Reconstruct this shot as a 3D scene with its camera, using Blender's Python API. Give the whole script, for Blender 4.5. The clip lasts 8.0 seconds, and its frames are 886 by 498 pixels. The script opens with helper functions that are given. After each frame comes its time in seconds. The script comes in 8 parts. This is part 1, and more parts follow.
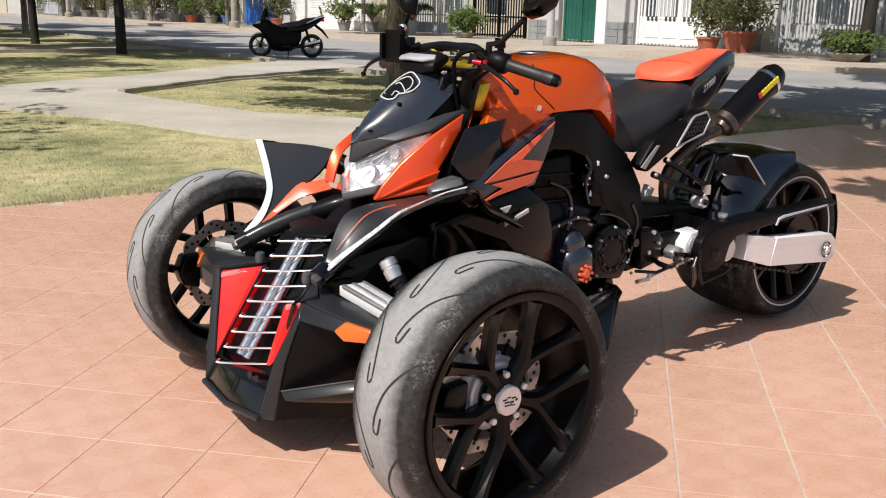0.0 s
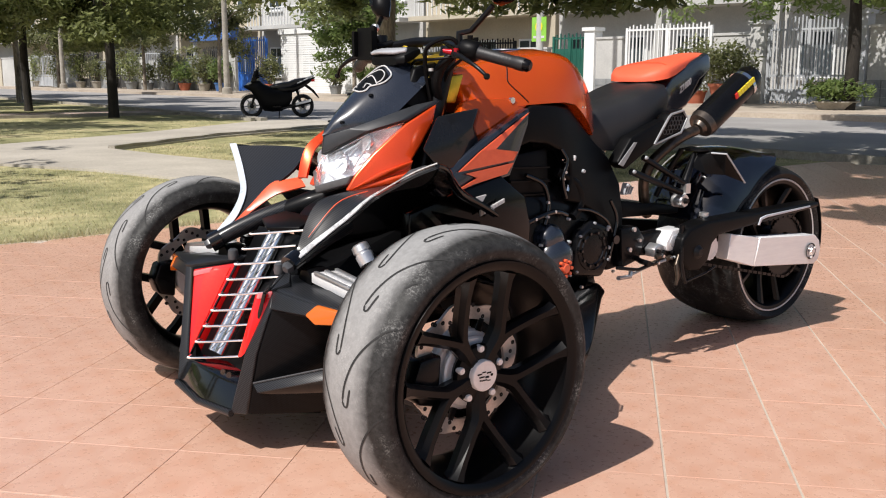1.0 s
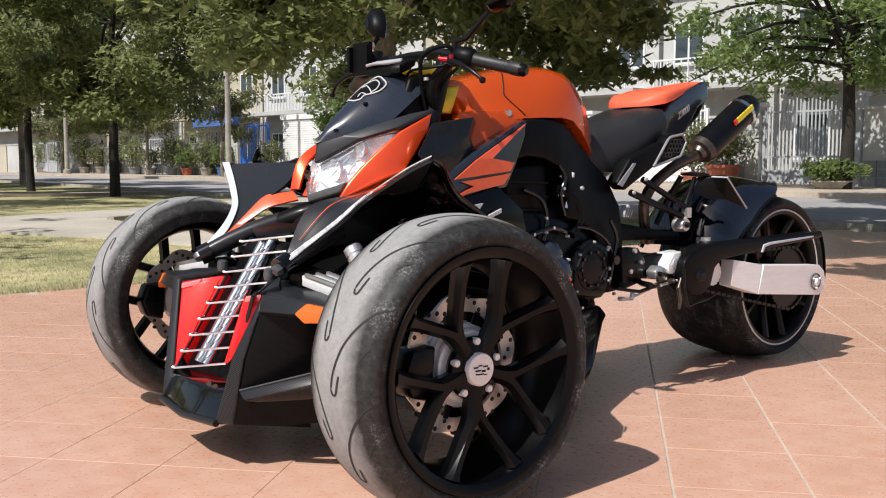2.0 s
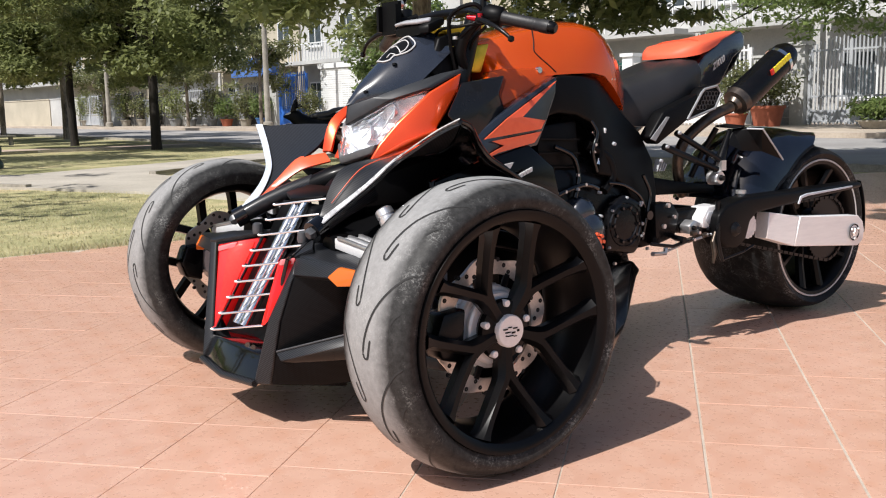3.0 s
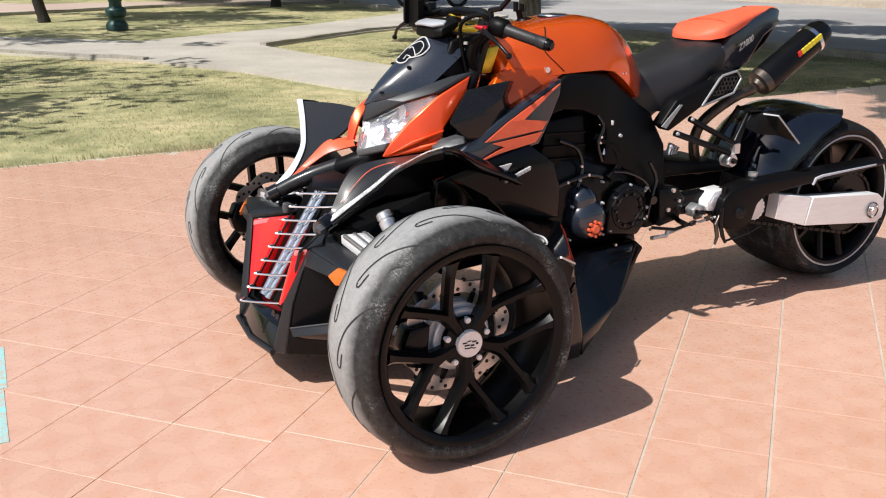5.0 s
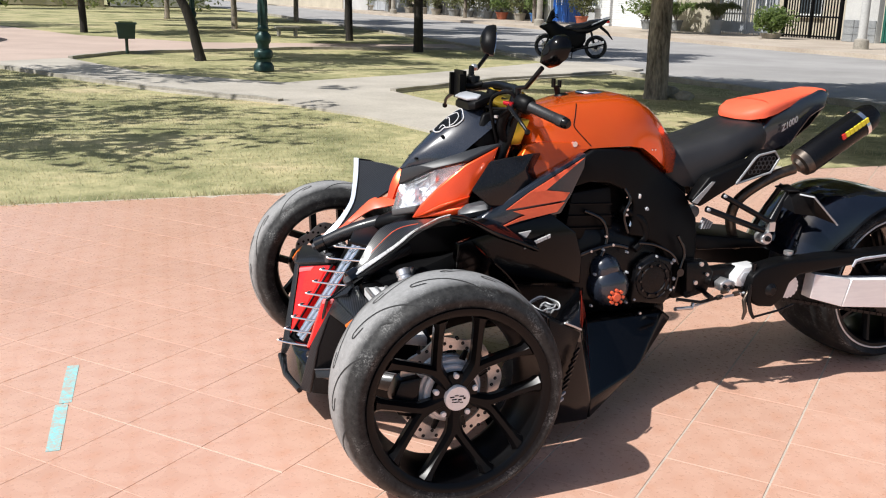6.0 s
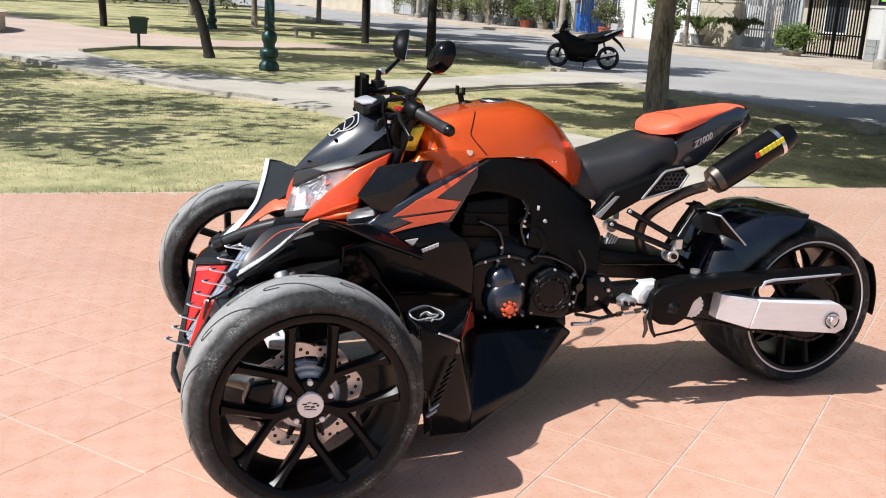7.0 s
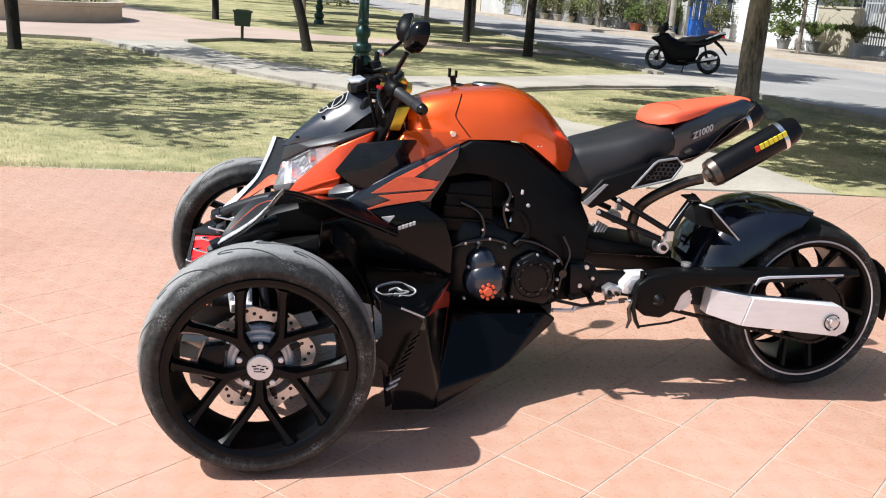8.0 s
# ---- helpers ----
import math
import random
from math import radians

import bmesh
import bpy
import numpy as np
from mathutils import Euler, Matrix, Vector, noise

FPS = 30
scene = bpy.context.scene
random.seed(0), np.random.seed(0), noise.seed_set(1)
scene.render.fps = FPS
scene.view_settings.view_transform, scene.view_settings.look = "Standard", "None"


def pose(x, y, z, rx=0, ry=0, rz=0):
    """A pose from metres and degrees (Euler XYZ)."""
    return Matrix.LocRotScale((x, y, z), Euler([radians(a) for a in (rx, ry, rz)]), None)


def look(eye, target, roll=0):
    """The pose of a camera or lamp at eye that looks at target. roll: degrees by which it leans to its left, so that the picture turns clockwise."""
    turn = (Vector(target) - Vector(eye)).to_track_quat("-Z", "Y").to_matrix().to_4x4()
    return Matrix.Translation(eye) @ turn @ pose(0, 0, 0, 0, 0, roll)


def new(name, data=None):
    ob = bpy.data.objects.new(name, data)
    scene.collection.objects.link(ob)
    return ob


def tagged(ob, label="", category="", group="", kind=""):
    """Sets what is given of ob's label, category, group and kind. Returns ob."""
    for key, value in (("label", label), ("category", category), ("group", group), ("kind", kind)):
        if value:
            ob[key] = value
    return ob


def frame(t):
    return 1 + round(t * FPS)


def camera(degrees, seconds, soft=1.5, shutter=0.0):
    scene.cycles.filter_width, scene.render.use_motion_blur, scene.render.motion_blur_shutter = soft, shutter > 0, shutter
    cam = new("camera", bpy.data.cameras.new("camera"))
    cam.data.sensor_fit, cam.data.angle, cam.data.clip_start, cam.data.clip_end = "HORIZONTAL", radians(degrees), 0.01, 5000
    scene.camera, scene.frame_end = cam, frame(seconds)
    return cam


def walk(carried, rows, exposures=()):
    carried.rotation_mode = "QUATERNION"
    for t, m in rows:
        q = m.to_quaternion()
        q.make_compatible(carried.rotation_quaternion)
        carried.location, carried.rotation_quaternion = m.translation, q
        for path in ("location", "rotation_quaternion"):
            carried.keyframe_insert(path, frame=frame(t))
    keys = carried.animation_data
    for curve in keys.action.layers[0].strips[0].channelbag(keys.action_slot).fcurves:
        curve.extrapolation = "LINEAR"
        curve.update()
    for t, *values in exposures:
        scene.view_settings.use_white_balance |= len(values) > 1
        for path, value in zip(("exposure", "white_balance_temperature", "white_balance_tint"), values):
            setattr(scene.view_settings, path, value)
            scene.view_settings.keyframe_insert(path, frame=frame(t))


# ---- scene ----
from mathutils.bvhtree import BVHTree
cam = camera(49.4, 8.0, soft=1.1)
PATH = [
    (0, (-1.36, -2.193, 1.148), (-0.144, -0.681, 0.664), 1.4),
    (0.5, (-1.355, -2.229, 1.054), (-0.114, -0.711, 0.662), 2.1),
    (1, (-1.316, -2.232, 0.947), (-0.078, -0.703, 0.592), 0.1),
    (1.5, (-1.291, -2.218, 0.797), (-0.036, -0.672, 0.608), 0.0),
    (1.7, (-1.275, -2.199, 0.747), (-0.016, -0.655, 0.564), -0.0),
    (2.8, (-1.293, -2.234, 0.723), (-0.1, -0.638, 0.557), -1.0),
    (3, (-1.269, -2.233, 0.77), (-0.091, -0.642, 0.484), -1.1),
    (3.5, (-1.276, -2.272, 1.004), (-0.097, -0.705, 0.611), -0.7),
    (4, (-1.277, -2.357, 1.11), (-0.127, -0.793, 0.632), -0.5),
    (4.5, (-1.143, -2.483, 1.155), (-0.171, -0.831, 0.586), 2.2),
    (4.7, (-1.117, -2.532, 1.179), (-0.164, -0.873, 0.597), 0.7),
    (5.8, (-0.949, -2.823, 1.308), (-0.154, -1.078, 0.741), 1.4),
    (6, (-0.854, -2.91, 1.326), (-0.18, -1.097, 0.817), 1.4),
    (6.5, (-0.643, -3.017, 1.346), (0.03, -1.206, 0.827), 2.3),
    (7, (-0.447, -3.01, 1.337), (0.185, -1.179, 0.837), 3.3),
    (7.5, (-0.262, -3.037, 1.327), (0.291, -1.194, 0.781), 2.8),
    (8, (-0.072, -3.165, 1.306), (0.351, -1.278, 0.794), 4.4),
]
walk(cam, [(t, look(eye, target, roll)) for t, eye, target, roll in PATH], [(0.0, 0.10, 6400, 11), (1.5, 0.10, 6350, 12), (3.5, 0.22, 6250, 11), (4.5, 0.22, 6250, 10), (6.5, 0.29, 6100, 10), (8.0, 0.42, 6000, 9)])

# ---- world and sun ----
SUN_FROM = Vector((-0.80, -0.11, 1.0)).normalized()
world = bpy.data.worlds.new("sky")
scene.world = world
world.use_nodes = True
wn = world.node_tree.nodes
sky = wn.new("ShaderNodeTexSky")
sky.sky_type, sky.sun_disc = "NISHITA", False
sky.sun_elevation = math.asin(SUN_FROM.z)
sky.sun_rotation = math.atan2(SUN_FROM.x, SUN_FROM.y)
sky.air_density, sky.dust_density = 1.0, 2.2
wn["Background"].inputs["Strength"].default_value = 0.085
world.node_tree.links.new(sky.outputs[0], wn["Background"].inputs["Color"])
sun = new("sun", bpy.data.lights.new("sun", "SUN"))
sun.data.energy, sun.data.angle, sun.data.color = 4.8, radians(0.55), (1.0, 0.95, 0.87)
sun.matrix_world = look(SUN_FROM * 40, (0, 0, 0))

# ---- materials ----
def nodes_of(name):
    m = bpy.data.materials.new(name)
    m.use_nodes = True
    nt = m.node_tree
    return m, nt, nt.nodes["Principled BSDF"]


def noise_node(nt, scale, detail=4.0, rough=0.6, kind="Object", stretch=(1, 1, 1)):
    co = nt.nodes.new("ShaderNodeTexCoord")
    mp = nt.nodes.new("ShaderNodeMapping")
    mp.inputs["Scale"].default_value = stretch
    n = nt.nodes.new("ShaderNodeTexNoise")
    n.inputs["Scale"].default_value, n.inputs["Detail"].default_value, n.inputs["Roughness"].default_value = scale, detail, rough
    nt.links.new(co.outputs[kind], mp.inputs["Vector"])
    nt.links.new(mp.outputs["Vector"], n.inputs["Vector"])
    return n.outputs["Fac"]


def ramp(nt, fac, stops):
    r = nt.nodes.new("ShaderNodeValToRGB")
    while len(r.color_ramp.elements) < len(stops):
        r.color_ramp.elements.new(0.5)
    for e, (p, c) in zip(r.color_ramp.elements, stops):
        e.position = p
        e.color = (*c, 1) if len(c) == 3 else c
    nt.links.new(fac, r.inputs["Fac"])
    return r.outputs["Color"]


def mixed(nt, a, b, fac, mode="MIX"):
    m = nt.nodes.new("ShaderNodeMix")
    m.data_type, m.blend_type = "RGBA", mode
    for sock, v in ((m.inputs[6], a), (m.inputs[7], b), (m.inputs[0], fac)):
        if isinstance(v, (int, float)):
            sock.default_value = v
        elif isinstance(v, tuple):
            sock.default_value = (*v, 1)
        else:
            nt.links.new(v, sock)
    return m.outputs[2]


def maths(nt, op, a, b=0.0, c=0.0):
    m = nt.nodes.new("ShaderNodeMath")
    m.operation = op
    for sock, v in zip(m.inputs, (a, b, c)):
        if isinstance(v, (int, float)):
            sock.default_value = v
        else:
            nt.links.new(v, sock)
    return m.outputs[0]


def relief(nt, bsdf, height, strength, distance=0.01):
    b = nt.nodes.new("ShaderNodeBump")
    b.inputs["Strength"].default_value, b.inputs["Distance"].default_value = strength, distance
    nt.links.new(height, b.inputs["Height"])
    nt.links.new(b.outputs["Normal"], bsdf.inputs["Normal"])


def surface(name, dark, light, rough=0.5, metal=0.0, coarse=3.0, fine=60.0, bump=0.1, depth=0.002, coat=0.0, rough_vary=0.1, stretch=(1, 1, 1), spec=0.5):
    """A two-scale surface: colour between dark and light, uneven gloss, fine relief."""
    m, nt, b = nodes_of(name)
    big, small = noise_node(nt, coarse, stretch=stretch), noise_node(nt, fine, 3.0, stretch=stretch)
    both = maths(nt, "ADD", maths(nt, "MULTIPLY", big, 0.6), maths(nt, "MULTIPLY", small, 0.4))
    nt.links.new(ramp(nt, both, [(0.36, dark), (0.64, light)]), b.inputs["Base Color"])
    nt.links.new(maths(nt, "MULTIPLY_ADD", big, 2 * rough_vary, rough - rough_vary), b.inputs["Roughness"])
    b.inputs["Metallic"].default_value = metal
    b.inputs["Coat Weight"].default_value, b.inputs["Coat Roughness"].default_value = coat, 0.06
    b.inputs["Specular IOR Level"].default_value = spec
    if bump:
        relief(nt, b, small, bump, depth)
    return m


BLACK_GLOSS = surface("black_gloss_paint", (0.0015, 0.0015, 0.002), (0.0035, 0.0035, 0.004), 0.10, coat=0.60, bump=0.02, rough_vary=0.04, spec=0.35)
BLACK_SATIN = surface("black_satin_paint", (0.0012, 0.0012, 0.0016), (0.003, 0.003, 0.0035), 0.16, coat=0.14, bump=0.02, rough_vary=0.04, spec=0.16)
NAVY_GLOSS = surface("blue_black_paint", (0.014, 0.018, 0.028), (0.020, 0.025, 0.037), 0.25, coat=0.8, bump=0.02, rough_vary=0.05, spec=0.5)
BLACK_MATT = surface("black_plastic", (0.002, 0.002, 0.0024), (0.0045, 0.0045, 0.005), 0.44, bump=0.10, fine=260, depth=0.001, spec=0.14)
BLACK_METAL = surface("black_coated_metal", (0.003, 0.003, 0.0035), (0.007, 0.007, 0.008), 0.28, metal=0.0, bump=0.05, fine=180, depth=0.001, spec=0.24)
RIM_BLACK = surface("satin_black_alloy", (0.0012, 0.0012, 0.0016), (0.003, 0.003, 0.0035), 0.30, bump=0.03, fine=200, depth=0.001, spec=0.20)
ORANGE = surface("metallic_orange_paint", (0.97, 0.092, 0.004), (1.0, 0.145, 0.006), 0.21, metal=0.60, coat=1.0, coarse=2.5, fine=900, bump=0.03, depth=0.0004, rough_vary=0.04)
ORANGE_PANEL = surface("orange_panel_paint", (0.84, 0.062, 0.006), (0.94, 0.095, 0.009), 0.30, metal=0.45, coat=1.0, coarse=2.5, fine=900, bump=0.03, depth=0.0004, rough_vary=0.04)
LACQUER = surface("blue_black_lacquer", (0.003, 0.004, 0.008), (0.006, 0.008, 0.014), 0.08, coat=0.9, coarse=7, fine=26, bump=0.10, depth=0.004, rough_vary=0.03, spec=0.4)
SILVER_GREY = surface("silver_grey_paint", (0.24, 0.25, 0.26), (0.36, 0.37, 0.38), 0.4, metal=0.3, coarse=6, fine=120, bump=0.05)
ORANGE_FLAT = surface("orange_decal", (0.78, 0.10, 0.035), (0.86, 0.14, 0.05), 0.35, coat=0.5, bump=0.02, rough_vary=0.05)
RED_DECAL = surface("dark_red_decal", (0.16, 0.010, 0.004), (0.25, 0.02, 0.008), 0.3, coat=0.3, bump=0.02)
VINYL_ORANGE = surface("orange_vinyl", (0.78, 0.105, 0.045), (0.86, 0.15, 0.07), 0.55, coarse=5, fine=420, bump=0.25, depth=0.0012)
VINYL_BLACK = surface("black_vinyl", (0.012, 0.012, 0.0135), (0.022, 0.022, 0.024), 0.48, coarse=5, fine=420, bump=0.3, depth=0.0012)
ALLOY = surface("brushed_aluminium", (0.62, 0.62, 0.63), (0.80, 0.80, 0.80), 0.34, metal=0.85, coarse=6, fine=90, bump=0.08, stretch=(0.15, 1, 1), rough_vary=0.12)
ALLOY_PAINT = surface("silver_painted_alloy", (0.74, 0.74, 0.75), (0.86, 0.86, 0.86), 0.38, metal=0.25, coarse=5, fine=120, bump=0.06)
CHROME = surface("polished_steel", (0.80, 0.80, 0.80), (0.90, 0.90, 0.90), 0.18, metal=1.0, bump=0.02, rough_vary=0.05)
TITAN = surface("heated_steel_pipe", (0.05, 0.038, 0.03), (0.15, 0.12, 0.095), 0.36, metal=0.8, coarse=9, bump=0.05)
DISC = surface("brake_disc_steel", (0.62, 0.57, 0.52), (0.82, 0.77, 0.71), 0.35, metal=0.6, coarse=8, fine=200, bump=0.08)
GOLD = surface("gold_anodised", (0.62, 0.40, 0.03), (0.80, 0.55, 0.06), 0.3, metal=0.8, bump=0.03)
RED_ANOD = surface("red_anodised", (0.40, 0.01, 0.02), (0.55, 0.02, 0.03), 0.3, metal=0.7, bump=0.03)
WHITE_TRIM = surface("pale_trim_film", (0.46, 0.52, 0.60), (0.60, 0.65, 0.71), 0.3, coarse=7, bump=0.05, coat=0.3)
WORN_TRIM = surface("scuffed_silver_trim", (0.40, 0.40, 0.40), (0.88, 0.88, 0.88), 0.28, coarse=30, fine=220, bump=0.25, metal=0.35)
DECAL_WHITE = surface("white_decal", (0.52, 0.52, 0.52), (0.64, 0.64, 0.64), 0.4, bump=0.0)
DECAL_YELLOW = surface("yellow_decal", (0.75, 0.62, 0.03), (0.82, 0.70, 0.05), 0.4, bump=0.0)
DECAL_RED = surface("red_decal", (0.65, 0.03, 0.02), (0.75, 0.05, 0.03), 0.4, bump=0.0)
# Dark colour standing for the shade inside tread grooves and disc drillings.
GROOVE = surface("groove_and_hole_shade", (0.012, 0.012, 0.012), (0.03, 0.03, 0.03), 0.8, bump=0.1)


def carbon(name, scale=76.0, bright=1.0, gloss=1.0):
    m, nt, b = nodes_of(name)
    co = nt.nodes.new("ShaderNodeTexCoord")
    waves = []
    for turn in (45, -45):
        mp = nt.nodes.new("ShaderNodeMapping")
        mp.inputs["Rotation"].default_value = (radians(turn), radians(turn), radians(turn))
        w = nt.nodes.new("ShaderNodeTexWave")
        w.inputs["Scale"].default_value = scale
        nt.links.new(co.outputs["Object"], mp.inputs["Vector"])
        nt.links.new(mp.outputs["Vector"], w.inputs["Vector"])
        waves.append(w.outputs["Fac"])
    f = maths(nt, "MULTIPLY", waves[0], maths(nt, "MULTIPLY_ADD", waves[1], 0.45, 0.55))
    nt.links.new(ramp(nt, f, [(0.15, (0.002, 0.002, 0.0025)), (0.75, (0.032 * bright, 0.034 * bright, 0.039 * bright))]), b.inputs["Base Color"])
    b.inputs["Roughness"].default_value, b.inputs["Coat Weight"].default_value = 0.42, 0.24 * gloss
    b.inputs["Specular IOR Level"].default_value = 0.25 * gloss
    b.inputs["Coat Roughness"].default_value = 0.14
    relief(nt, b, f, 0.10, 0.0006)
    return m


CARBON = carbon("carbon_fibre")
BLACK_CARBON = carbon("dark_carbon_fibre", 76.0, 0.20, 0.35)
SCOOP_GREY = surface("dark_grey_scoop_plastic", (0.007, 0.0075, 0.009), (0.013, 0.0135, 0.015), 0.26, coat=0.22, coarse=8, fine=200, bump=0.05, spec=0.28)
GREY_NYLON = surface("grey_nylon", (0.045, 0.047, 0.052), (0.085, 0.088, 0.095), 0.36)


def rubber(name, crown, dusty):
    """Tyre rubber: scrubbed grey dust on the crown, blacker shoulders and sidewalls with pale scuffs. Object axis y is the axle."""
    m, nt, b = nodes_of(name)
    co = nt.nodes.new("ShaderNodeTexCoord")
    xyz = nt.nodes.new("ShaderNodeSeparateXYZ")
    nt.links.new(co.outputs["Object"], xyz.inputs[0])
    r = maths(nt, "SQRT", maths(nt, "ADD", maths(nt, "POWER", maths(nt, "ABSOLUTE", xyz.outputs[0]), 2.0), maths(nt, "POWER", maths(nt, "ABSOLUTE", xyz.outputs[2]), 2.0)))
    n1, n2 = noise_node(nt, 9.0, 6.0, 0.7), noise_node(nt, 70.0, 5.0, 0.7)
    edge = maths(nt, "ADD", r, maths(nt, "MULTIPLY_ADD", n1, 0.011, -0.0055))
    worn = maths(nt, "SMOOTH_MAX", 0.0, maths(nt, "DIVIDE", maths(nt, "SUBTRACT", edge, crown - 0.0130), 0.0110), 0.1)
    worn = maths(nt, "MINIMUM", worn, 1.0)
    base = ramp(nt, n2, [(0.35, tuple(v * 0.05 for v in dusty)), (0.66, tuple(v * 0.13 for v in dusty))])
    dust = ramp(nt, n2, [(0.3, tuple(v * 0.75 for v in dusty)), (0.7, dusty)])
    col = mixed(nt, base, dust, worn)
    scuff = maths(nt, "MULTIPLY", maths(nt, "MINIMUM", 1.0, maths(nt, "MAXIMUM", 0.0, maths(nt, "MULTIPLY_ADD", n1, 6.0, -3.0))), maths(nt, "MINIMUM", 1.0, maths(nt, "MAXIMUM", 0.0, maths(nt, "MULTIPLY_ADD", noise_node(nt, 190.0, 5.0, 0.75), 8.0, -3.9))))
    col = mixed(nt, col, (0.40, 0.40, 0.39), maths(nt, "MULTIPLY", scuff, 0.55))
    nt.links.new(col, b.inputs["Base Color"])
    nt.links.new(maths(nt, "MULTIPLY_ADD", worn, 0.3, 0.52), b.inputs["Roughness"])
    b.inputs["Specular IOR Level"].default_value = 0.2
    relief(nt, b, n2, 0.25, 0.002)
    return m


TYRE_FRONT = rubber("scrubbed_tyre_rubber", 0.3160, (0.30, 0.30, 0.297))
TYRE_REAR = rubber("black_tyre_rubber", 0.40, (0.14, 0.14, 0.142))


def lens(name, colour, rough=0.08, trans=0.6):
    m, nt, b = nodes_of(name)
    b.inputs["Base Color"].default_value = (*colour, 1)
    b.inputs["Roughness"].default_value, b.inputs["Transmission Weight"].default_value = rough, trans
    if trans > 0.5:
        b.inputs["IOR"].default_value = 1.12
    b.inputs["Coat Weight"].default_value = 0.5
    if trans < 0.5:
        relief(nt, b, noise_node(nt, 90.0), 0.12, 0.002)
    return m


RED_LENS = lens("red_lens", (0.86, 0.010, 0.010), 0.10, 0.0)
AMBER_LENS = lens("amber_lens", (0.60, 0.13, 0.010), 0.12, 0.0)
CLEAR_LENS = lens("clear_lens", (0.95, 0.97, 1.0), 0.02, 0.95)
MIRROR_GLASS = surface("mirror_glass", (0.80, 0.82, 0.84), (0.84, 0.86, 0.88), 0.03, metal=1.0, bump=0.0, rough_vary=0.01)
ARM_ALLOY = surface("matt_brushed_aluminium", (0.78, 0.78, 0.79), (0.90, 0.90, 0.90), 0.46, metal=0.35, coarse=6, fine=110, bump=0.06, stretch=(0.12, 1, 1), rough_vary=0.10)


def plaza_tile():
    m, nt, b = nodes_of("salmon_floor_tile")
    co = nt.nodes.new("ShaderNodeTexCoord")
    info = nt.nodes.new("ShaderNodeObjectInfo")
    island = nt.nodes.new("ShaderNodeNewGeometry")
    mp = nt.nodes.new("ShaderNodeMapping")
    mp.inputs["Rotation"].default_value = (0, 0, radians(-40.7))
    geo = nt.nodes.new("ShaderNodeNewGeometry")
    nt.links.new(geo.outputs["Position"], mp.inputs["Vector"])
    xyz = nt.nodes.new("ShaderNodeSeparateXYZ")
    nt.links.new(mp.outputs["Vector"], xyz.inputs[0])
    pitch = 0.1525
    # glazed print: overlapping pale rings, darker petals and ovals between them
    fold = []
    for sock, o in ((xyz.outputs[0], 0.62), (xyz.outputs[1], 0.36)):
        wob = maths(nt, "MULTIPLY_ADD", noise_node(nt, 7.0), 0.42, o + 39.79)
        u = maths(nt, "FRACT", maths(nt, "ADD", maths(nt, "DIVIDE", sock, pitch), wob))
        fold.append(maths(nt, "ABSOLUTE", maths(nt, "SUBTRACT", u, 0.5)))

    def reach(du, dv, su=1.0, sv=1.0):
        a = maths(nt, "MULTIPLY", maths(nt, "SUBTRACT", fold[0], du), su)
        b = maths(nt, "MULTIPLY", maths(nt, "SUBTRACT", fold[1], dv), sv)
        return maths(nt, "SQRT", maths(nt, "ADD", maths(nt, "MULTIPLY", a, a), maths(nt, "MULTIPLY", b, b)))

    lines, petals = None, None
    for du, dv in ((0, 0), (1, 0), (0, 1), (1, 1)):
        d = reach(du, dv)
        thin = maths(nt, "LESS_THAN", maths(nt, "ABSOLUTE", maths(nt, "SUBTRACT", d, 0.66)), 0.020)
        inner = maths(nt, "LESS_THAN", d, 0.66)
        lines = thin if lines is None else maths(nt, "MAXIMUM", lines, thin)
        petals = inner if petals is None else maths(nt, "ADD", petals, inner)
    petals = maths(nt, "GREATER_THAN", petals, 1.5)
    soft = lambda d, r: maths(nt, "MINIMUM", 1.0, maths(nt, "MAXIMUM", 0.0, maths(nt, "MULTIPLY_ADD", d, -14.0, 14.0 * r + 0.5)))
    ovals = maths(nt, "MAXIMUM", soft(reach(0, 0, 1.0, 1.7), 0.21), soft(reach(0.5, 0.5, 1.5, 1.0), 0.17))
    n1, n2 = noise_node(nt, 1.3, 5.0, kind="Generated"), noise_node(nt, 55.0, 4.0)
    big = nt.nodes.new("ShaderNodeTexNoise")
    big.inputs["Scale"].default_value = 0.9
    big.inputs["Detail"].default_value = 6.0
    nt.links.new(geo.outputs["Position"], big.inputs["Vector"])
    col = ramp(nt, big.outputs["Fac"], [(0.3, (0.575, 0.328, 0.230)), (0.7, (0.665, 0.406, 0.302))])
    tone = maths(nt, "MULTIPLY_ADD", info.outputs["Random"], 0.06, 0.95)
    col = mixed(nt, col, mixed(nt, (0, 0, 0), (1, 1, 1), tone), 1.0, "MULTIPLY")
    fade = maths(nt, "MULTIPLY_ADD", noise_node(nt, 5.0), 1.4, -0.25)
    fade = maths(nt, "MINIMUM", 1.0, maths(nt, "MAXIMUM", 0.15, fade))
    col = mixed(nt, col, (0.78, 0.53, 0.41), maths(nt, "MULTIPLY", petals, 0.14))
    col = mixed(nt, col, (0.560, 0.262, 0.150), maths(nt, "MULTIPLY", maths(nt, "MULTIPLY", ovals, fade), 0.42))
    col = mixed(nt, col, (0.78, 0.565, 0.440), maths(nt, "MULTIPLY", maths(nt, "MULTIPLY", lines, fade), 0.16))
    col = mixed(nt, col, (0.40, 0.27, 0.20), maths(nt, "MULTIPLY", maths(nt, "GREATER_THAN", n2, 0.66), 0.35))
    stain = nt.nodes.new("ShaderNodeTexNoise")
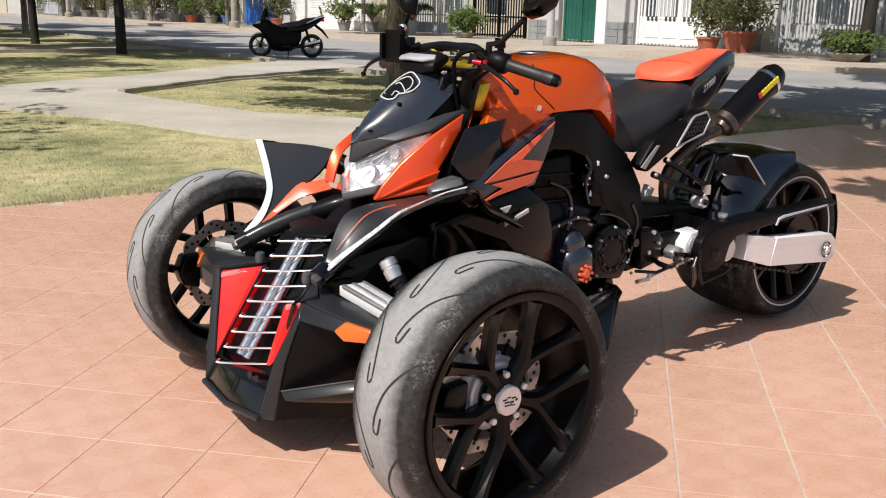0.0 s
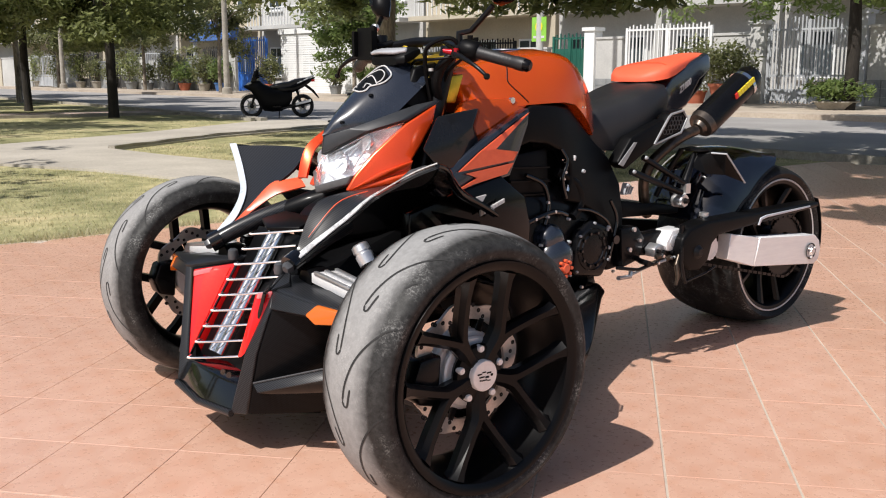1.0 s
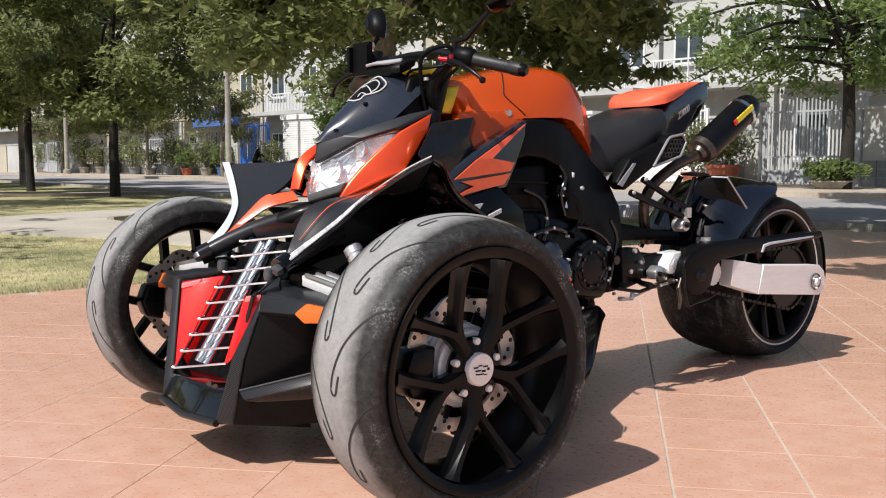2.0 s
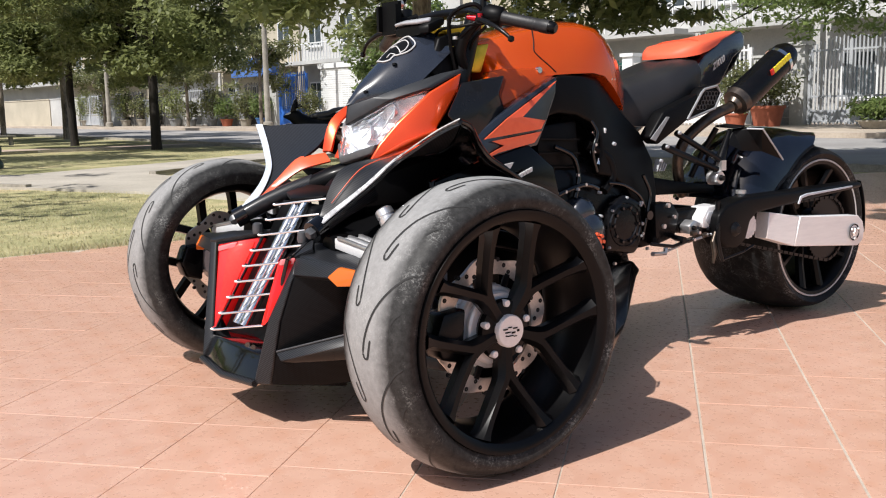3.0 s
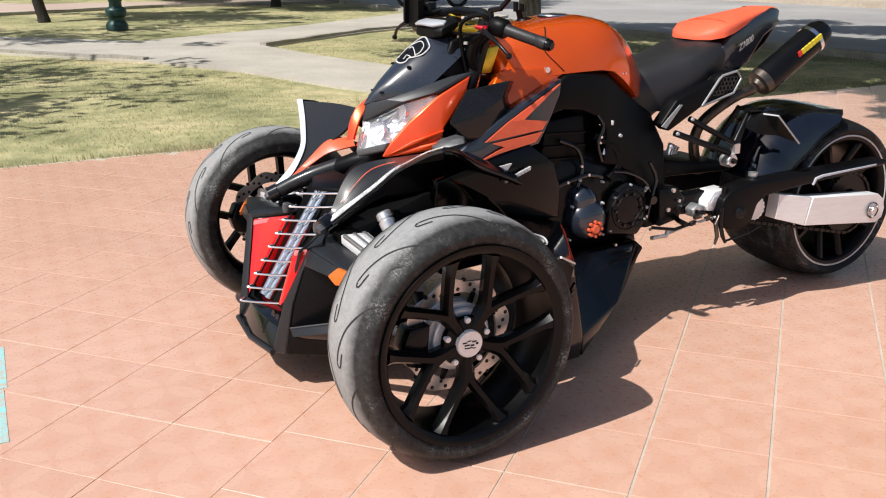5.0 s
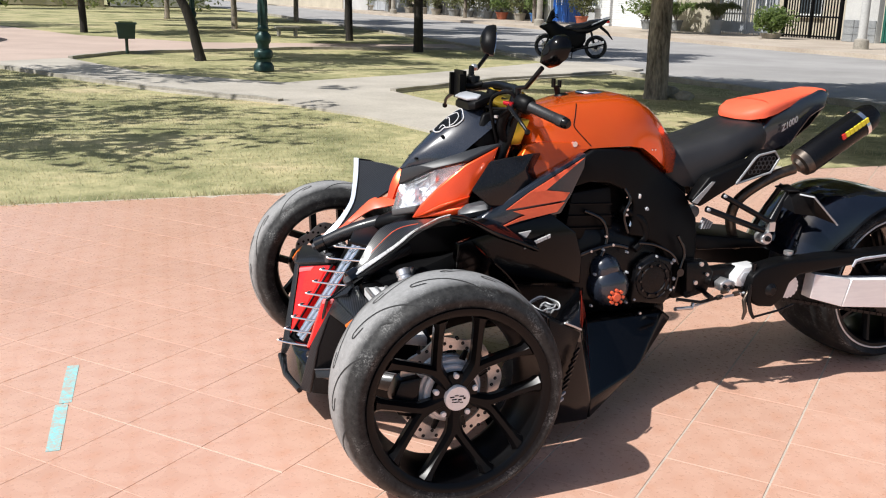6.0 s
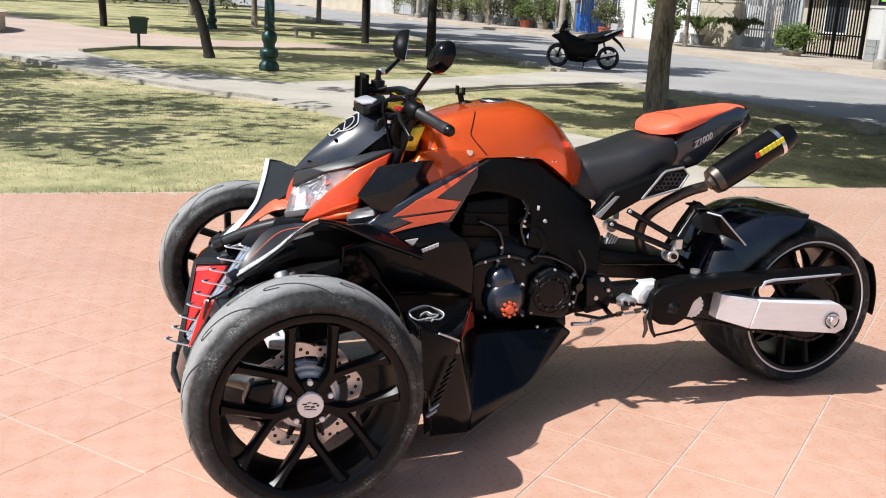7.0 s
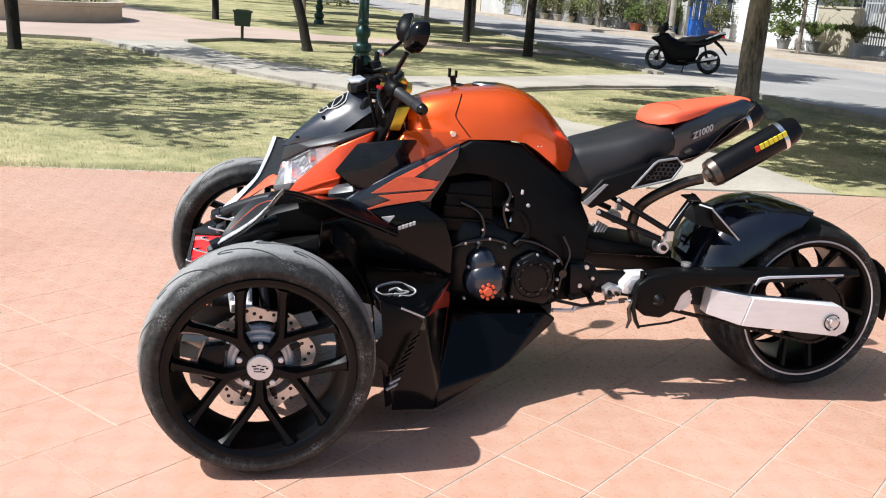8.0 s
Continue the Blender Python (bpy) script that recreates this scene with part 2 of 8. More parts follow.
    stain.inputs["Scale"].default_value, stain.inputs["Detail"].default_value, stain.inputs["Roughness"].default_value = 2.3, 8.0, 0.72
    nt.links.new(geo.outputs["Position"], stain.inputs["Vector"])
    dirt = maths(nt, "MINIMUM", 1.0, maths(nt, "MAXIMUM", 0.0, maths(nt, "MULTIPLY_ADD", stain.outputs["Fac"], 5.0, -2.75)))
    col = mixed(nt, col, (0.47, 0.24, 0.15), maths(nt, "MULTIPLY", dirt, 0.40))
    pale = maths(nt, "MINIMUM", 1.0, maths(nt, "MAXIMUM", 0.0, maths(nt, "MULTIPLY_ADD", stain.outputs["Fac"], -6.0, 2.35)))
    col = mixed(nt, col, (0.74, 0.54, 0.43), maths(nt, "MULTIPLY", pale, 0.35))
    nt.links.new(col, b.inputs["Base Color"])
    nt.links.new(maths(nt, "MULTIPLY_ADD", n2, 0.18, 0.20), b.inputs["Roughness"])
    b.inputs["Specular IOR Level"].default_value = 0.8
    relief(nt, b, n2, 0.10, 0.0015)
    return m


TILE = plaza_tile()
GROUT = surface("pale_grout", (0.44, 0.375, 0.305), (0.57, 0.50, 0.42), 0.8, coarse=6, fine=90, bump=0.3)


def lawn_soil():
    """Trodden lawn: green-grey patches, straw and bare sandy soil, with a finer mottle."""
    m, nt, b = nodes_of("dry_lawn_soil")
    patch, mottle, fine = noise_node(nt, 0.62, 5.0, 0.62), noise_node(nt, 4.5, 5.0, 0.7), noise_node(nt, 40.0, 3.0, 0.6)
    col = ramp(nt, patch, [(0.36, (0.23, 0.225, 0.110)), (0.46, (0.37, 0.345, 0.180)), (0.55, (0.49, 0.435, 0.240)), (0.66, (0.57, 0.465, 0.285))])
    col = mixed(nt, col, ramp(nt, mottle, [(0.34, (0.60, 0.66, 0.60)), (0.62, (1.0, 1.0, 1.0))]), 1.0, "MULTIPLY")
    nt.links.new(col, b.inputs["Base Color"])
    b.inputs["Roughness"].default_value, b.inputs["Specular IOR Level"].default_value = 0.95, 0.2
    relief(nt, b, maths(nt, "ADD", mottle, fine), 0.6, 0.02)
    return m


EARTH = lawn_soil()
CONCRETE = surface("pale_concrete_path", (0.355, 0.322, 0.272), (0.52, 0.478, 0.412), 0.9, coarse=0.9, fine=40, bump=0.25, depth=0.004)
KERB = surface("weathered_kerb", (0.22, 0.20, 0.17), (0.42, 0.39, 0.33), 0.9, coarse=3, fine=40, bump=0.3, depth=0.006)
PINK_PAVING = surface("pinkish_paving", (0.41, 0.31, 0.255), (0.53, 0.415, 0.35), 0.85, coarse=0.7, fine=30, bump=0.2)
ASPHALT = surface("dusty_grey_asphalt", (0.25, 0.24, 0.23), (0.39, 0.375, 0.36), 0.92, coarse=0.35, fine=60, bump=0.4, depth=0.004)
SIDEWALK = surface("sandy_sidewalk", (0.34, 0.28, 0.22), (0.50, 0.43, 0.35), 0.9, coarse=0.6, fine=20, bump=0.25, depth=0.005)
# Light end holds bark mottle and also sunlit patches put into the colour.
BARK = surface("grey_brown_bark", (0.06, 0.049, 0.039), (0.44, 0.375, 0.30), 0.95, coarse=5, fine=34, bump=1.0, depth=0.03, stretch=(1, 1, 0.25))
BARK_DARK = surface("dark_bark", (0.012, 0.010, 0.008), (0.038, 0.031, 0.025), 0.95, coarse=5, fine=34, bump=0.9, depth=0.02, stretch=(1, 1, 0.25))


def leafage(name, low, high, patchy=None):
    m, nt, b = nodes_of(name)
    g = nt.nodes.new("ShaderNodeNewGeometry")
    col = ramp(nt, g.outputs["Random Per Island"], [(0.0, low), (0.8, high), (1.0, tuple(min(1, v * 1.5) for v in high))])
    if patchy:
        where = ramp(nt, noise_node(nt, 0.62, 5.0, 0.62), [(0.40, (0.8, 0.8, 0.8)), (0.56, (0, 0, 0))])
        col = mixed(nt, col, patchy, where)
    nt.links.new(col, b.inputs["Base Color"])
    b.inputs["Roughness"].default_value = 0.5
    b.inputs["Subsurface Weight"].default_value = 0.0
    b.inputs["Transmission Weight"].default_value = 0.0
    t = nt.nodes.new("ShaderNodeBsdfTranslucent")
    t.inputs["Color"].default_value = (*[min(1.0, v * 1.6) for v in high], 1)
    mix = nt.nodes.new("ShaderNodeMixShader")
    mix.inputs[0].default_value = 0.46
    nt.links.new(b.outputs[0], mix.inputs[1])
    nt.links.new(t.outputs[0], mix.inputs[2])
    nt.links.new(mix.outputs[0], nt.nodes["Material Output"].inputs["Surface"])
    return m


LEAF = leafage("tree_leaves", (0.07, 0.09, 0.03), (0.21, 0.235, 0.095))
LEAF_BRIGHT = leafage("bright_leaves", (0.06, 0.10, 0.03), (0.17, 0.225, 0.075))
LEAF_OLIVE = leafage("olive_leaves", (0.06, 0.08, 0.03), (0.17, 0.18, 0.08))
BLADES = leafage("grass_blades", (0.11, 0.125, 0.052), (0.52, 0.465, 0.29), (0.205, 0.195, 0.105))
WALL_WHITE = surface("white_painted_render", (0.40, 0.40, 0.39), (0.54, 0.54, 0.52), 0.8, coarse=0.6, fine=20, bump=0.15, depth=0.004)
WALL_CREAM = surface("cream_painted_render", (0.40, 0.36, 0.28), (0.52, 0.47, 0.37), 0.8, coarse=0.6, fine=20, bump=0.15)
WALL_BLUE = surface("blue_painted_render", (0.05, 0.12, 0.36), (0.08, 0.18, 0.46), 0.75, coarse=0.6, fine=20, bump=0.15)
STONE_DARK = surface("grey_stone_cladding", (0.16, 0.17, 0.18), (0.30, 0.31, 0.31), 0.7, coarse=2, fine=24, bump=0.3)
GATE_GREY = surface("grey_painted_steel", (0.34, 0.36, 0.39), (0.46, 0.48, 0.50), 0.5, coarse=1, bump=0.08)
GATE_WHITE = surface("white_painted_steel", (0.66, 0.68, 0.68), (0.78, 0.79, 0.79), 0.5, coarse=1, bump=0.08)
GATE_GREEN = surface("dark_green_painted_steel", (0.01, 0.075, 0.055), (0.02, 0.12, 0.09), 0.45, coarse=1, bump=0.08)
GATE_BLUE = surface("blue_painted_steel", (0.02, 0.10, 0.42), (0.04, 0.16, 0.55), 0.45, coarse=1, bump=0.08)
INTERIOR = surface("dark_interior", (0.03, 0.03, 0.03), (0.06, 0.058, 0.055), 0.9, bump=0.1)
TERRACOTTA = surface("terracotta", (0.30, 0.08, 0.04), (0.42, 0.13, 0.07), 0.7, coarse=6, bump=0.15)
LAMP_GREEN = surface("dark_green_cast_iron", (0.008, 0.028, 0.025), (0.02, 0.06, 0.052), 0.4, metal=0.3, coarse=12, bump=0.2)
BIN_GREEN = surface("green_bin_plastic", (0.008, 0.025, 0.02), (0.016, 0.045, 0.035), 0.5, bump=0.08)
CYAN = surface("worn_cyan_floor_paint", (0.52, 0.36, 0.28), (0.22, 0.66, 0.68), 0.7, coarse=30, fine=120, bump=0.2)
GLASS_DARK = surface("window_glass", (0.03, 0.04, 0.05), (0.06, 0.075, 0.085), 0.06, bump=0.0, rough_vary=0.02, spec=0.8)
SIGN_GREEN = surface("green_sign_sheet", (0.20, 0.48, 0.05), (0.28, 0.58, 0.08), 0.5, bump=0.05)

# ---- shapes ----
def mesh_ob(name, bm, mat, smooth=True, angle=40):
    me = bpy.data.meshes.new(name)
    bmesh.ops.recalc_face_normals(bm, faces=bm.faces)
    for f in bm.faces:
        f.smooth = smooth
    if smooth:
        lim = radians(angle)
        for e in bm.edges:
            if len(e.link_faces) == 2 and e.calc_face_angle(0) > lim:
                e.smooth = False
    bm.to_mesh(me)
    bm.free()
    me.materials.append(mat)
    return new(name, me)


def part(name, bm, mat, parent, label="", smooth=True, angle=40):
    ob = mesh_ob(name, bm, mat, smooth, angle)
    ob.parent = parent
    if label:
        ob["label"] = label
    return ob


def thing(name, label, category, group="", at=(0, 0, 0)):
    e = new(name)
    e.location = at
    e.empty_display_size = 0.1
    return tagged(e, label, category, group)


def setting(ob, label, category="ground"):
    return tagged(ob, label, category, kind="structure")


def round_edges(bm, width, segs=2, limit=25):
    es = [e for e in bm.edges if len(e.link_faces) == 2 and e.calc_face_angle(0) > radians(limit)]
    if es and width > 0:
        bmesh.ops.bevel(bm, geom=es, offset=width, segments=segs, affect="EDGES", clamp_overlap=True, profile=0.5)
    return bm


def box(x0, x1, y0, y1, z0, z1, bevel=0.0, segs=2, bm=None):
    own = bm is None
    bm = bm or bmesh.new()
    vs = [bm.verts.new(p) for p in ((x0, y0, z0), (x1, y0, z0), (x1, y1, z0), (x0, y1, z0), (x0, y0, z1), (x1, y0, z1), (x1, y1, z1), (x0, y1, z1))]
    for q in ((0, 3, 2, 1), (4, 5, 6, 7), (0, 1, 5, 4), (1, 2, 6, 5), (2, 3, 7, 6), (3, 0, 4, 7)):
        bm.faces.new([vs[i] for i in q])
    return round_edges(bm, bevel, segs) if own else bm


def slab(points, push, bevel=0.004, segs=2, crown=0.0):
    """A panel: a polygon in space pushed by a vector into a solid; crown lifts its middle outwards."""
    bm = bmesh.new()
    push = Vector(push)
    a = [bm.verts.new(p) for p in points]
    b = [bm.verts.new(Vector(p) + push) for p in points]
    n = len(a)
    if crown:
        mid = sum((Vector(p) for p in points), Vector()) / n
        top = bm.verts.new(mid - push.normalized() * crown)
        for i in range(n):
            bm.faces.new((a[i], a[(i + 1) % n], top))
    else:
        bm.faces.new(a)
    bm.faces.new(list(reversed(b)))
    for i in range(n):
        bm.faces.new((a[(i + 1) % n], a[i], b[i], b[(i + 1) % n]))
    bmesh.ops.recalc_face_normals(bm, faces=bm.faces)
    bmesh.ops.triangulate(bm, faces=[f for f in bm.faces if len(f.verts) > 4])
    return round_edges(bm, bevel, segs, 30)


def loft(rings, closed=True, caps=True, bm=None):
    bm = bm or bmesh.new()
    rows = [[bm.verts.new(p) for p in r] for r in rings]
    for r0, r1 in zip(rows, rows[1:]):
        n = len(r0)
        for i in range(n if closed else n - 1):
            bm.faces.new((r0[i], r0[(i + 1) % n], r1[(i + 1) % n], r1[i]))
    if caps and closed:
        bm.faces.new(list(reversed(rows[0])))
        bm.faces.new(rows[-1])
    return bm


def oval(x, yc, zc, w, h, power=0.8, n=24, top=None):
    """A ring in the plane x: half width w, half height h, squarer for a lower power."""
    ring = []
    for i in range(n):
        a = 2 * math.pi * i / n
        c, s = math.cos(a), math.sin(a)
        ring.append((x, yc + w * math.copysign(abs(c) ** power, c), zc + h * math.copysign(abs(s) ** power, s)))
    return ring


def smooth_line(pts, n=6):
    """Catmull-Rom points through the given ones."""
    pts = [Vector(p) for p in pts]
    out = []
    for i in range(len(pts) - 1):
        p0, p1, p2, p3 = pts[max(i - 1, 0)], pts[i], pts[i + 1], pts[min(i + 2, len(pts) - 1)]
        for k in range(n):
            t = k / n
            out.append(0.5 * ((2 * p1) + (p2 - p0) * t + (2 * p0 - 5 * p1 + 4 * p2 - p3) * t * t + (3 * p1 - p0 - 3 * p2 + p3) * t ** 3))
    return out + [pts[-1]]


def tube(pts, radii, segs=12, curve=0, bm=None, caps=True, flat=1.0):
    """A tube along points; radii is one number or one for each point."""
    pts = [Vector(p) for p in pts]
    rs = list(radii) if isinstance(radii, (list, tuple)) else [radii] * len(pts)
    if curve:
        full = smooth_line(pts, curve)
        m = len(full) - 1
        rs = [np.interp(i / m * (len(pts) - 1), range(len(pts)), rs) for i in range(m + 1)]
        pts = full
    rings = []
    side = None
    for i, p in enumerate(pts):
        d = (pts[min(i + 1, len(pts) - 1)] - pts[max(i - 1, 0)]).normalized()
        if side is None:
            side = d.orthogonal().normalized()
        side = (side - d * side.dot(d)).normalized()
        up = d.cross(side)
        rings.append([p + (side * math.cos(a) + up * math.sin(a) * flat) * rs[i] for a in (2 * math.pi * k / segs for k in range(segs))])
    return loft(rings, True, caps, bm)


def lathe(profile, centre, segs=64, axis="y", bm=None):
    """A turned shape: profile of (radius, along) about an axis through centre."""
    bm = bm or bmesh.new()
    c = Vector(centre)
    rings = []
    for r, h in profile:
        ring = []
        for k in range(segs):
            a = 2 * math.pi * k / segs
            u, v = r * math.cos(a), r * math.sin(a)
            ring.append(c + Vector({"y": (u, h, v), "z": (u, v, h), "x": (h, u, v)}[axis]))
        rings.append(ring)
    return loft(rings, True, False, bm)


def turned(profile, centre, segs=32, axis="y"):
    """A lathe with closed ends."""
    p = list(profile)
    return lathe([(0.0005, p[0][1])] + p + [(0.0005, p[-1][1])], centre, segs, axis)


def grid_sheet(rows, thick):
    """A curved sheet of the given thickness from rows of points."""
    bm = loft(rows, closed=False, caps=False)
    bmesh.ops.recalc_face_normals(bm, faces=bm.faces)
    bmesh.ops.solidify(bm, geom=list(bm.faces), thickness=thick)
    return bm


def mirror_y(pts, on=True):
    return [(x, -y, z) for x, y, z in pts] if on else list(pts)

# ---- the park: plaza, lawns, paths, street ----
def sheet(name, pts, z, mat, label, thick=0.0, category="ground"):
    """A flat piece of the setting from its outline; with thickness it has real sides."""
    bm = bmesh.new()
    top = [bm.verts.new((x, y, z)) for x, y in pts]
    f = bm.faces.new(top)
    if thick:
        low = [bm.verts.new((x, y, z - thick)) for x, y in pts]
        for i in range(len(pts)):
            bm.faces.new((top[i], top[(i + 1) % len(pts)], low[(i + 1) % len(pts)], low[i]))
    bmesh.ops.recalc_face_normals(bm, faces=bm.faces)
    if f.normal.z < 0:
        bmesh.ops.reverse_faces(bm, faces=bm.faces)
    bmesh.ops.triangulate(bm, faces=bm.faces)
    return setting(mesh_ob(name, bm, mat, smooth=False), label, category)


ground = sheet("ground", [(-900, -900), (900, -900), (900, 900), (-900, 900)], -0.06, EARTH, "dry yellow-green lawn soil of the park")
plaza = sheet("pavement", [(-30, -30), (9.4, -30), (9.0, 3.0), (6.9, 3.35), (4.6, 3.50), (2.0, 3.52), (-2.0, 3.55), (-30, 3.6)], -0.0020, GROUT, "salmon tiled plaza with grey joints", 0.12, "pavement")

# lawns between the paths
lawn_near = sheet("lawn", [(-30, 3.60), (-2, 3.55), (2.0, 3.52), (3.05, 3.50), (2.85, 4.9), (2.50, 5.9), (2.10, 7.5), (1.40, 9.1), (0.2, 10.6), (-0.75, 12.2), (-2.65, 15.75), (-8, 15.4), (-30, 14.8)], -0.015, EARTH, "dry lawn in front of the path")
lawn_tri = sheet("lawn", [(4.5, 3.62), (4.45, 5.9), (4.1, 6.6), (3.6, 7.2), (3.3, 8.6), (3.14, 10.1), (5.4, 11.7), (8.3, 13.0), (8.75, 10.0), (8.95, 6.9), (9.0, 3.2), (6.9, 3.40)], -0.015, EARTH, "dry triangular lawn between two paths and the street")
lawn_far = sheet("lawn", [(1.9, 11.5), (4.5, 12.9), (8.2, 15.6), (8.5, 16.3), (8.7, 20.4), (4.4, 20.6), (-0.2, 18.6), (-1.2, 16.9), (0.0, 13.4)], -0.015, EARTH, "lawn with trees beyond the path")
lawn_back = sheet("lawn", [(9.0, 23.2), (9.2, 28), (9.4, 40), (-6, 40), (-1, 27), (2, 23.4)], -0.015, EARTH, "far lawn under trees")
paths = sheet("footpath", [(2.95, 3.50), (4.55, 3.50), (4.5, 5.9), (4.15, 6.6), (3.65, 7.2), (3.35, 8.6), (3.2, 10.05), (5.4, 11.6), (8.3, 12.9), (9.6, 14.0), (9.4, 15.9), (8.2, 15.7), (4.5, 13.0), (1.9, 11.6), (0.05, 13.5), (-1.15, 17.0), (-2.7, 15.9), (-0.8, 12.15), (0.15, 10.5), (1.35, 9.0), (2.05, 7.45), (2.45, 5.85), (2.8, 4.85)], 0.012, CONCRETE, "pale concrete footpath with a raised edge", 0.12, "path")
pink = sheet("pavement", [(-30, 15.0), (-8, 15.5), (-2.6, 16.0), (-1.1, 17.0), (-0.2, 18.7), (4.4, 20.7), (8.7, 20.6), (9.0, 23.0), (2, 23.2), (-1, 26.8), (-6, 40), (-30, 40)], 0.004, PINK_PAVING, "pinkish paved square further off", 0.1, "pavement")


def along_kerb(name, pts, w, h, label):
    bm = bmesh.new()
    rows = []
    P = [Vector((x, y, 0)) for x, y in pts]
    for i, p in enumerate(P):
        d = (P[min(i + 1, len(P) - 1)] - P[max(i - 1, 0)]).normalized()
        nrm = Vector((-d.y, d.x, 0))
        wob = 0.006 * math.sin(i * 2.3)
        rows.append([p - nrm * w / 2 + Vector((0, 0, -0.08)), p - nrm * w / 2 + Vector((0, 0, h + wob)), p + nrm * w / 2 + Vector((0, 0, h + wob)), p + nrm * w / 2 + Vector((0, 0, -0.08))])
    loft(rows, True, True, bm)
    return setting(mesh_ob(name, bm, KERB, smooth=False), label, "kerb")


def fill(pts, step=0.4):
    out = []
    for (x0, y0), (x1, y1) in zip(pts, pts[1:]):
        n = max(1, int(math.hypot(x1 - x0, y1 - y0) / step))
        out += [(x0 + (x1 - x0) * k / n, y0 + (y1 - y0) * k / n) for k in range(n)]
    return out + [pts[-1]]


along_kerb("kerb", fill([(3.18, 10.1), (5.4, 11.72), (8.3, 13.05)]), 0.10, 0.05, "low weathered concrete lawn edging")
along_kerb("kerb", fill([(-2.65, 15.72), (-0.75, 12.17), (0.2, 10.55), (1.40, 9.05)]), 0.10, 0.045, "low weathered concrete lawn edging")
along_kerb("kerb", fill([(4.4, 20.6), (8.7, 20.4), (8.45, 16.2)]), 0.10, 0.05, "low weathered concrete lawn edging")
along_kerb("kerb", fill([(-8, 15.4), (-2.65, 15.8)]), 0.10, 0.05, "low weathered concrete lawn edging")
along_kerb("kerb", fill([(-1.1, 17.0), (-0.15, 18.6), (4.4, 20.65)]), 0.10, 0.05, "low weathered concrete lawn edging")
along_kerb("kerb", fill([(10.4, -20), (9.3, 3.2), (9.1, 7.0), (8.9, 10.0), (8.45, 13.1)]), 0.16, 0.06, "street kerb beside the lawn")
along_kerb("kerb", fill([(8.6, 16.0), (8.9, 20.5), (9.3, 30), (9.6, 60)], 1.0), 0.16, 0.06, "street kerb beside the lawn")

road = sheet("road", [(10.4, -60), (9.35, 3.2), (9.15, 7.0), (8.95, 10.0), (8.5, 13.1), (8.65, 16.0), (8.95, 20.5), (9.3, 30), (9.6, 60), (9.6, 200), (17.0, 200), (17.6, 60), (18.4, 25), (19.0, 8), (20.5, -60)], -0.03, ASPHALT, "dusty grey asphalt street dappled with shade", 0, "road")
walk_far = sheet("pavement", [(20.5, -60), (19.0, 8), (18.4, 25), (17.6, 60), (17.0, 200), (30, 200), (32, -60)], 0.09, SIDEWALK, "sandy concrete sidewalk before the houses", 0.2, "pavement")

# ---- street front of houses ----


def at_front(s, out=0.0, z=0.0):
    """A place on the houses' front line: s along the street, out towards the street."""
    return Vector((25.0 - 0.1 * (s - 20) - out, s, z))


def front_box(s0, s1, z0, z1, out0, out1, bevel=0.0, bm=None):
    own = bm is None
    bm = bm or bmesh.new()
    ring = [at_front(s0, out0), at_front(s1, out0), at_front(s1, out1), at_front(s0, out1)]
    loft([[p + Vector((0, 0, z0)) for p in ring], [p + Vector((0, 0, z1)) for p in ring]], True, True, bm)
    return round_edges(bm, bevel) if own and bevel else bm


def barred_gate(name, s0, s1, h, mat, label, step=0.11, base=0.0, z0=0.12, panels=0, arch=0.0):
    g = thing(name, label, "gate", at=(0, 0, 0))
    part("gate_frame", front_box(s0, s0 + 0.09, z0, h + 0.05, -0.02, 0.06), mat, g, smooth=False)
    part("gate_frame", front_box(s1 - 0.09, s1, z0, h + 0.05, -0.02, 0.06), mat, g, smooth=False)
    part("gate_frame", front_box((s0 + s1) / 2 - 0.05, (s0 + s1) / 2 + 0.05, z0, h + arch, -0.02, 0.06), mat, g, smooth=False)
    for z in (z0 + 0.05, z0 + (h - z0) * 0.36, h - 0.06):
        part("cross_bar", front_box(s0 + 0.09, s1 - 0.09, z, z + 0.06, 0.0, 0.04), mat, g, smooth=False)
    n = int((s1 - s0) / step)
    for k in range(1, n):
        s = s0 + (s1 - s0) * k / n
        top = h + 0.10 + arch * math.sin(math.pi * k / n) + (0.05 if k % 2 else 0)
        part("bar", front_box(s - 0.022, s + 0.022, z0, top, 0.005, 0.035), mat, g, smooth=False)
    if base:
        part("kick_panel", front_box(s0 + 0.09, s1 - 0.09, z0 + 0.05, base, 0.012, 0.026), mat, g, smooth=False)
    for k in range(panels):
        s = s0 + 0.25 + (s1 - s0 - 0.5) * (k + 0.5) / panels
        part("gate_panel", front_box(s - 0.26, s + 0.26, z0 + 0.25, z0 + 0.75, 0.036, 0.05, 0.01), mat, g)
        # Holes are dark patches on the gate, their shade put into the colour.
        for j in range(3):
            part("panel_hole_patch", front_box(s - 0.20 + 0.16 * j, s - 0.11 + 0.16 * j, z0 + 0.80, z0 + 0.95, 0.036, 0.045), INTERIOR, g, smooth=False)
    return g


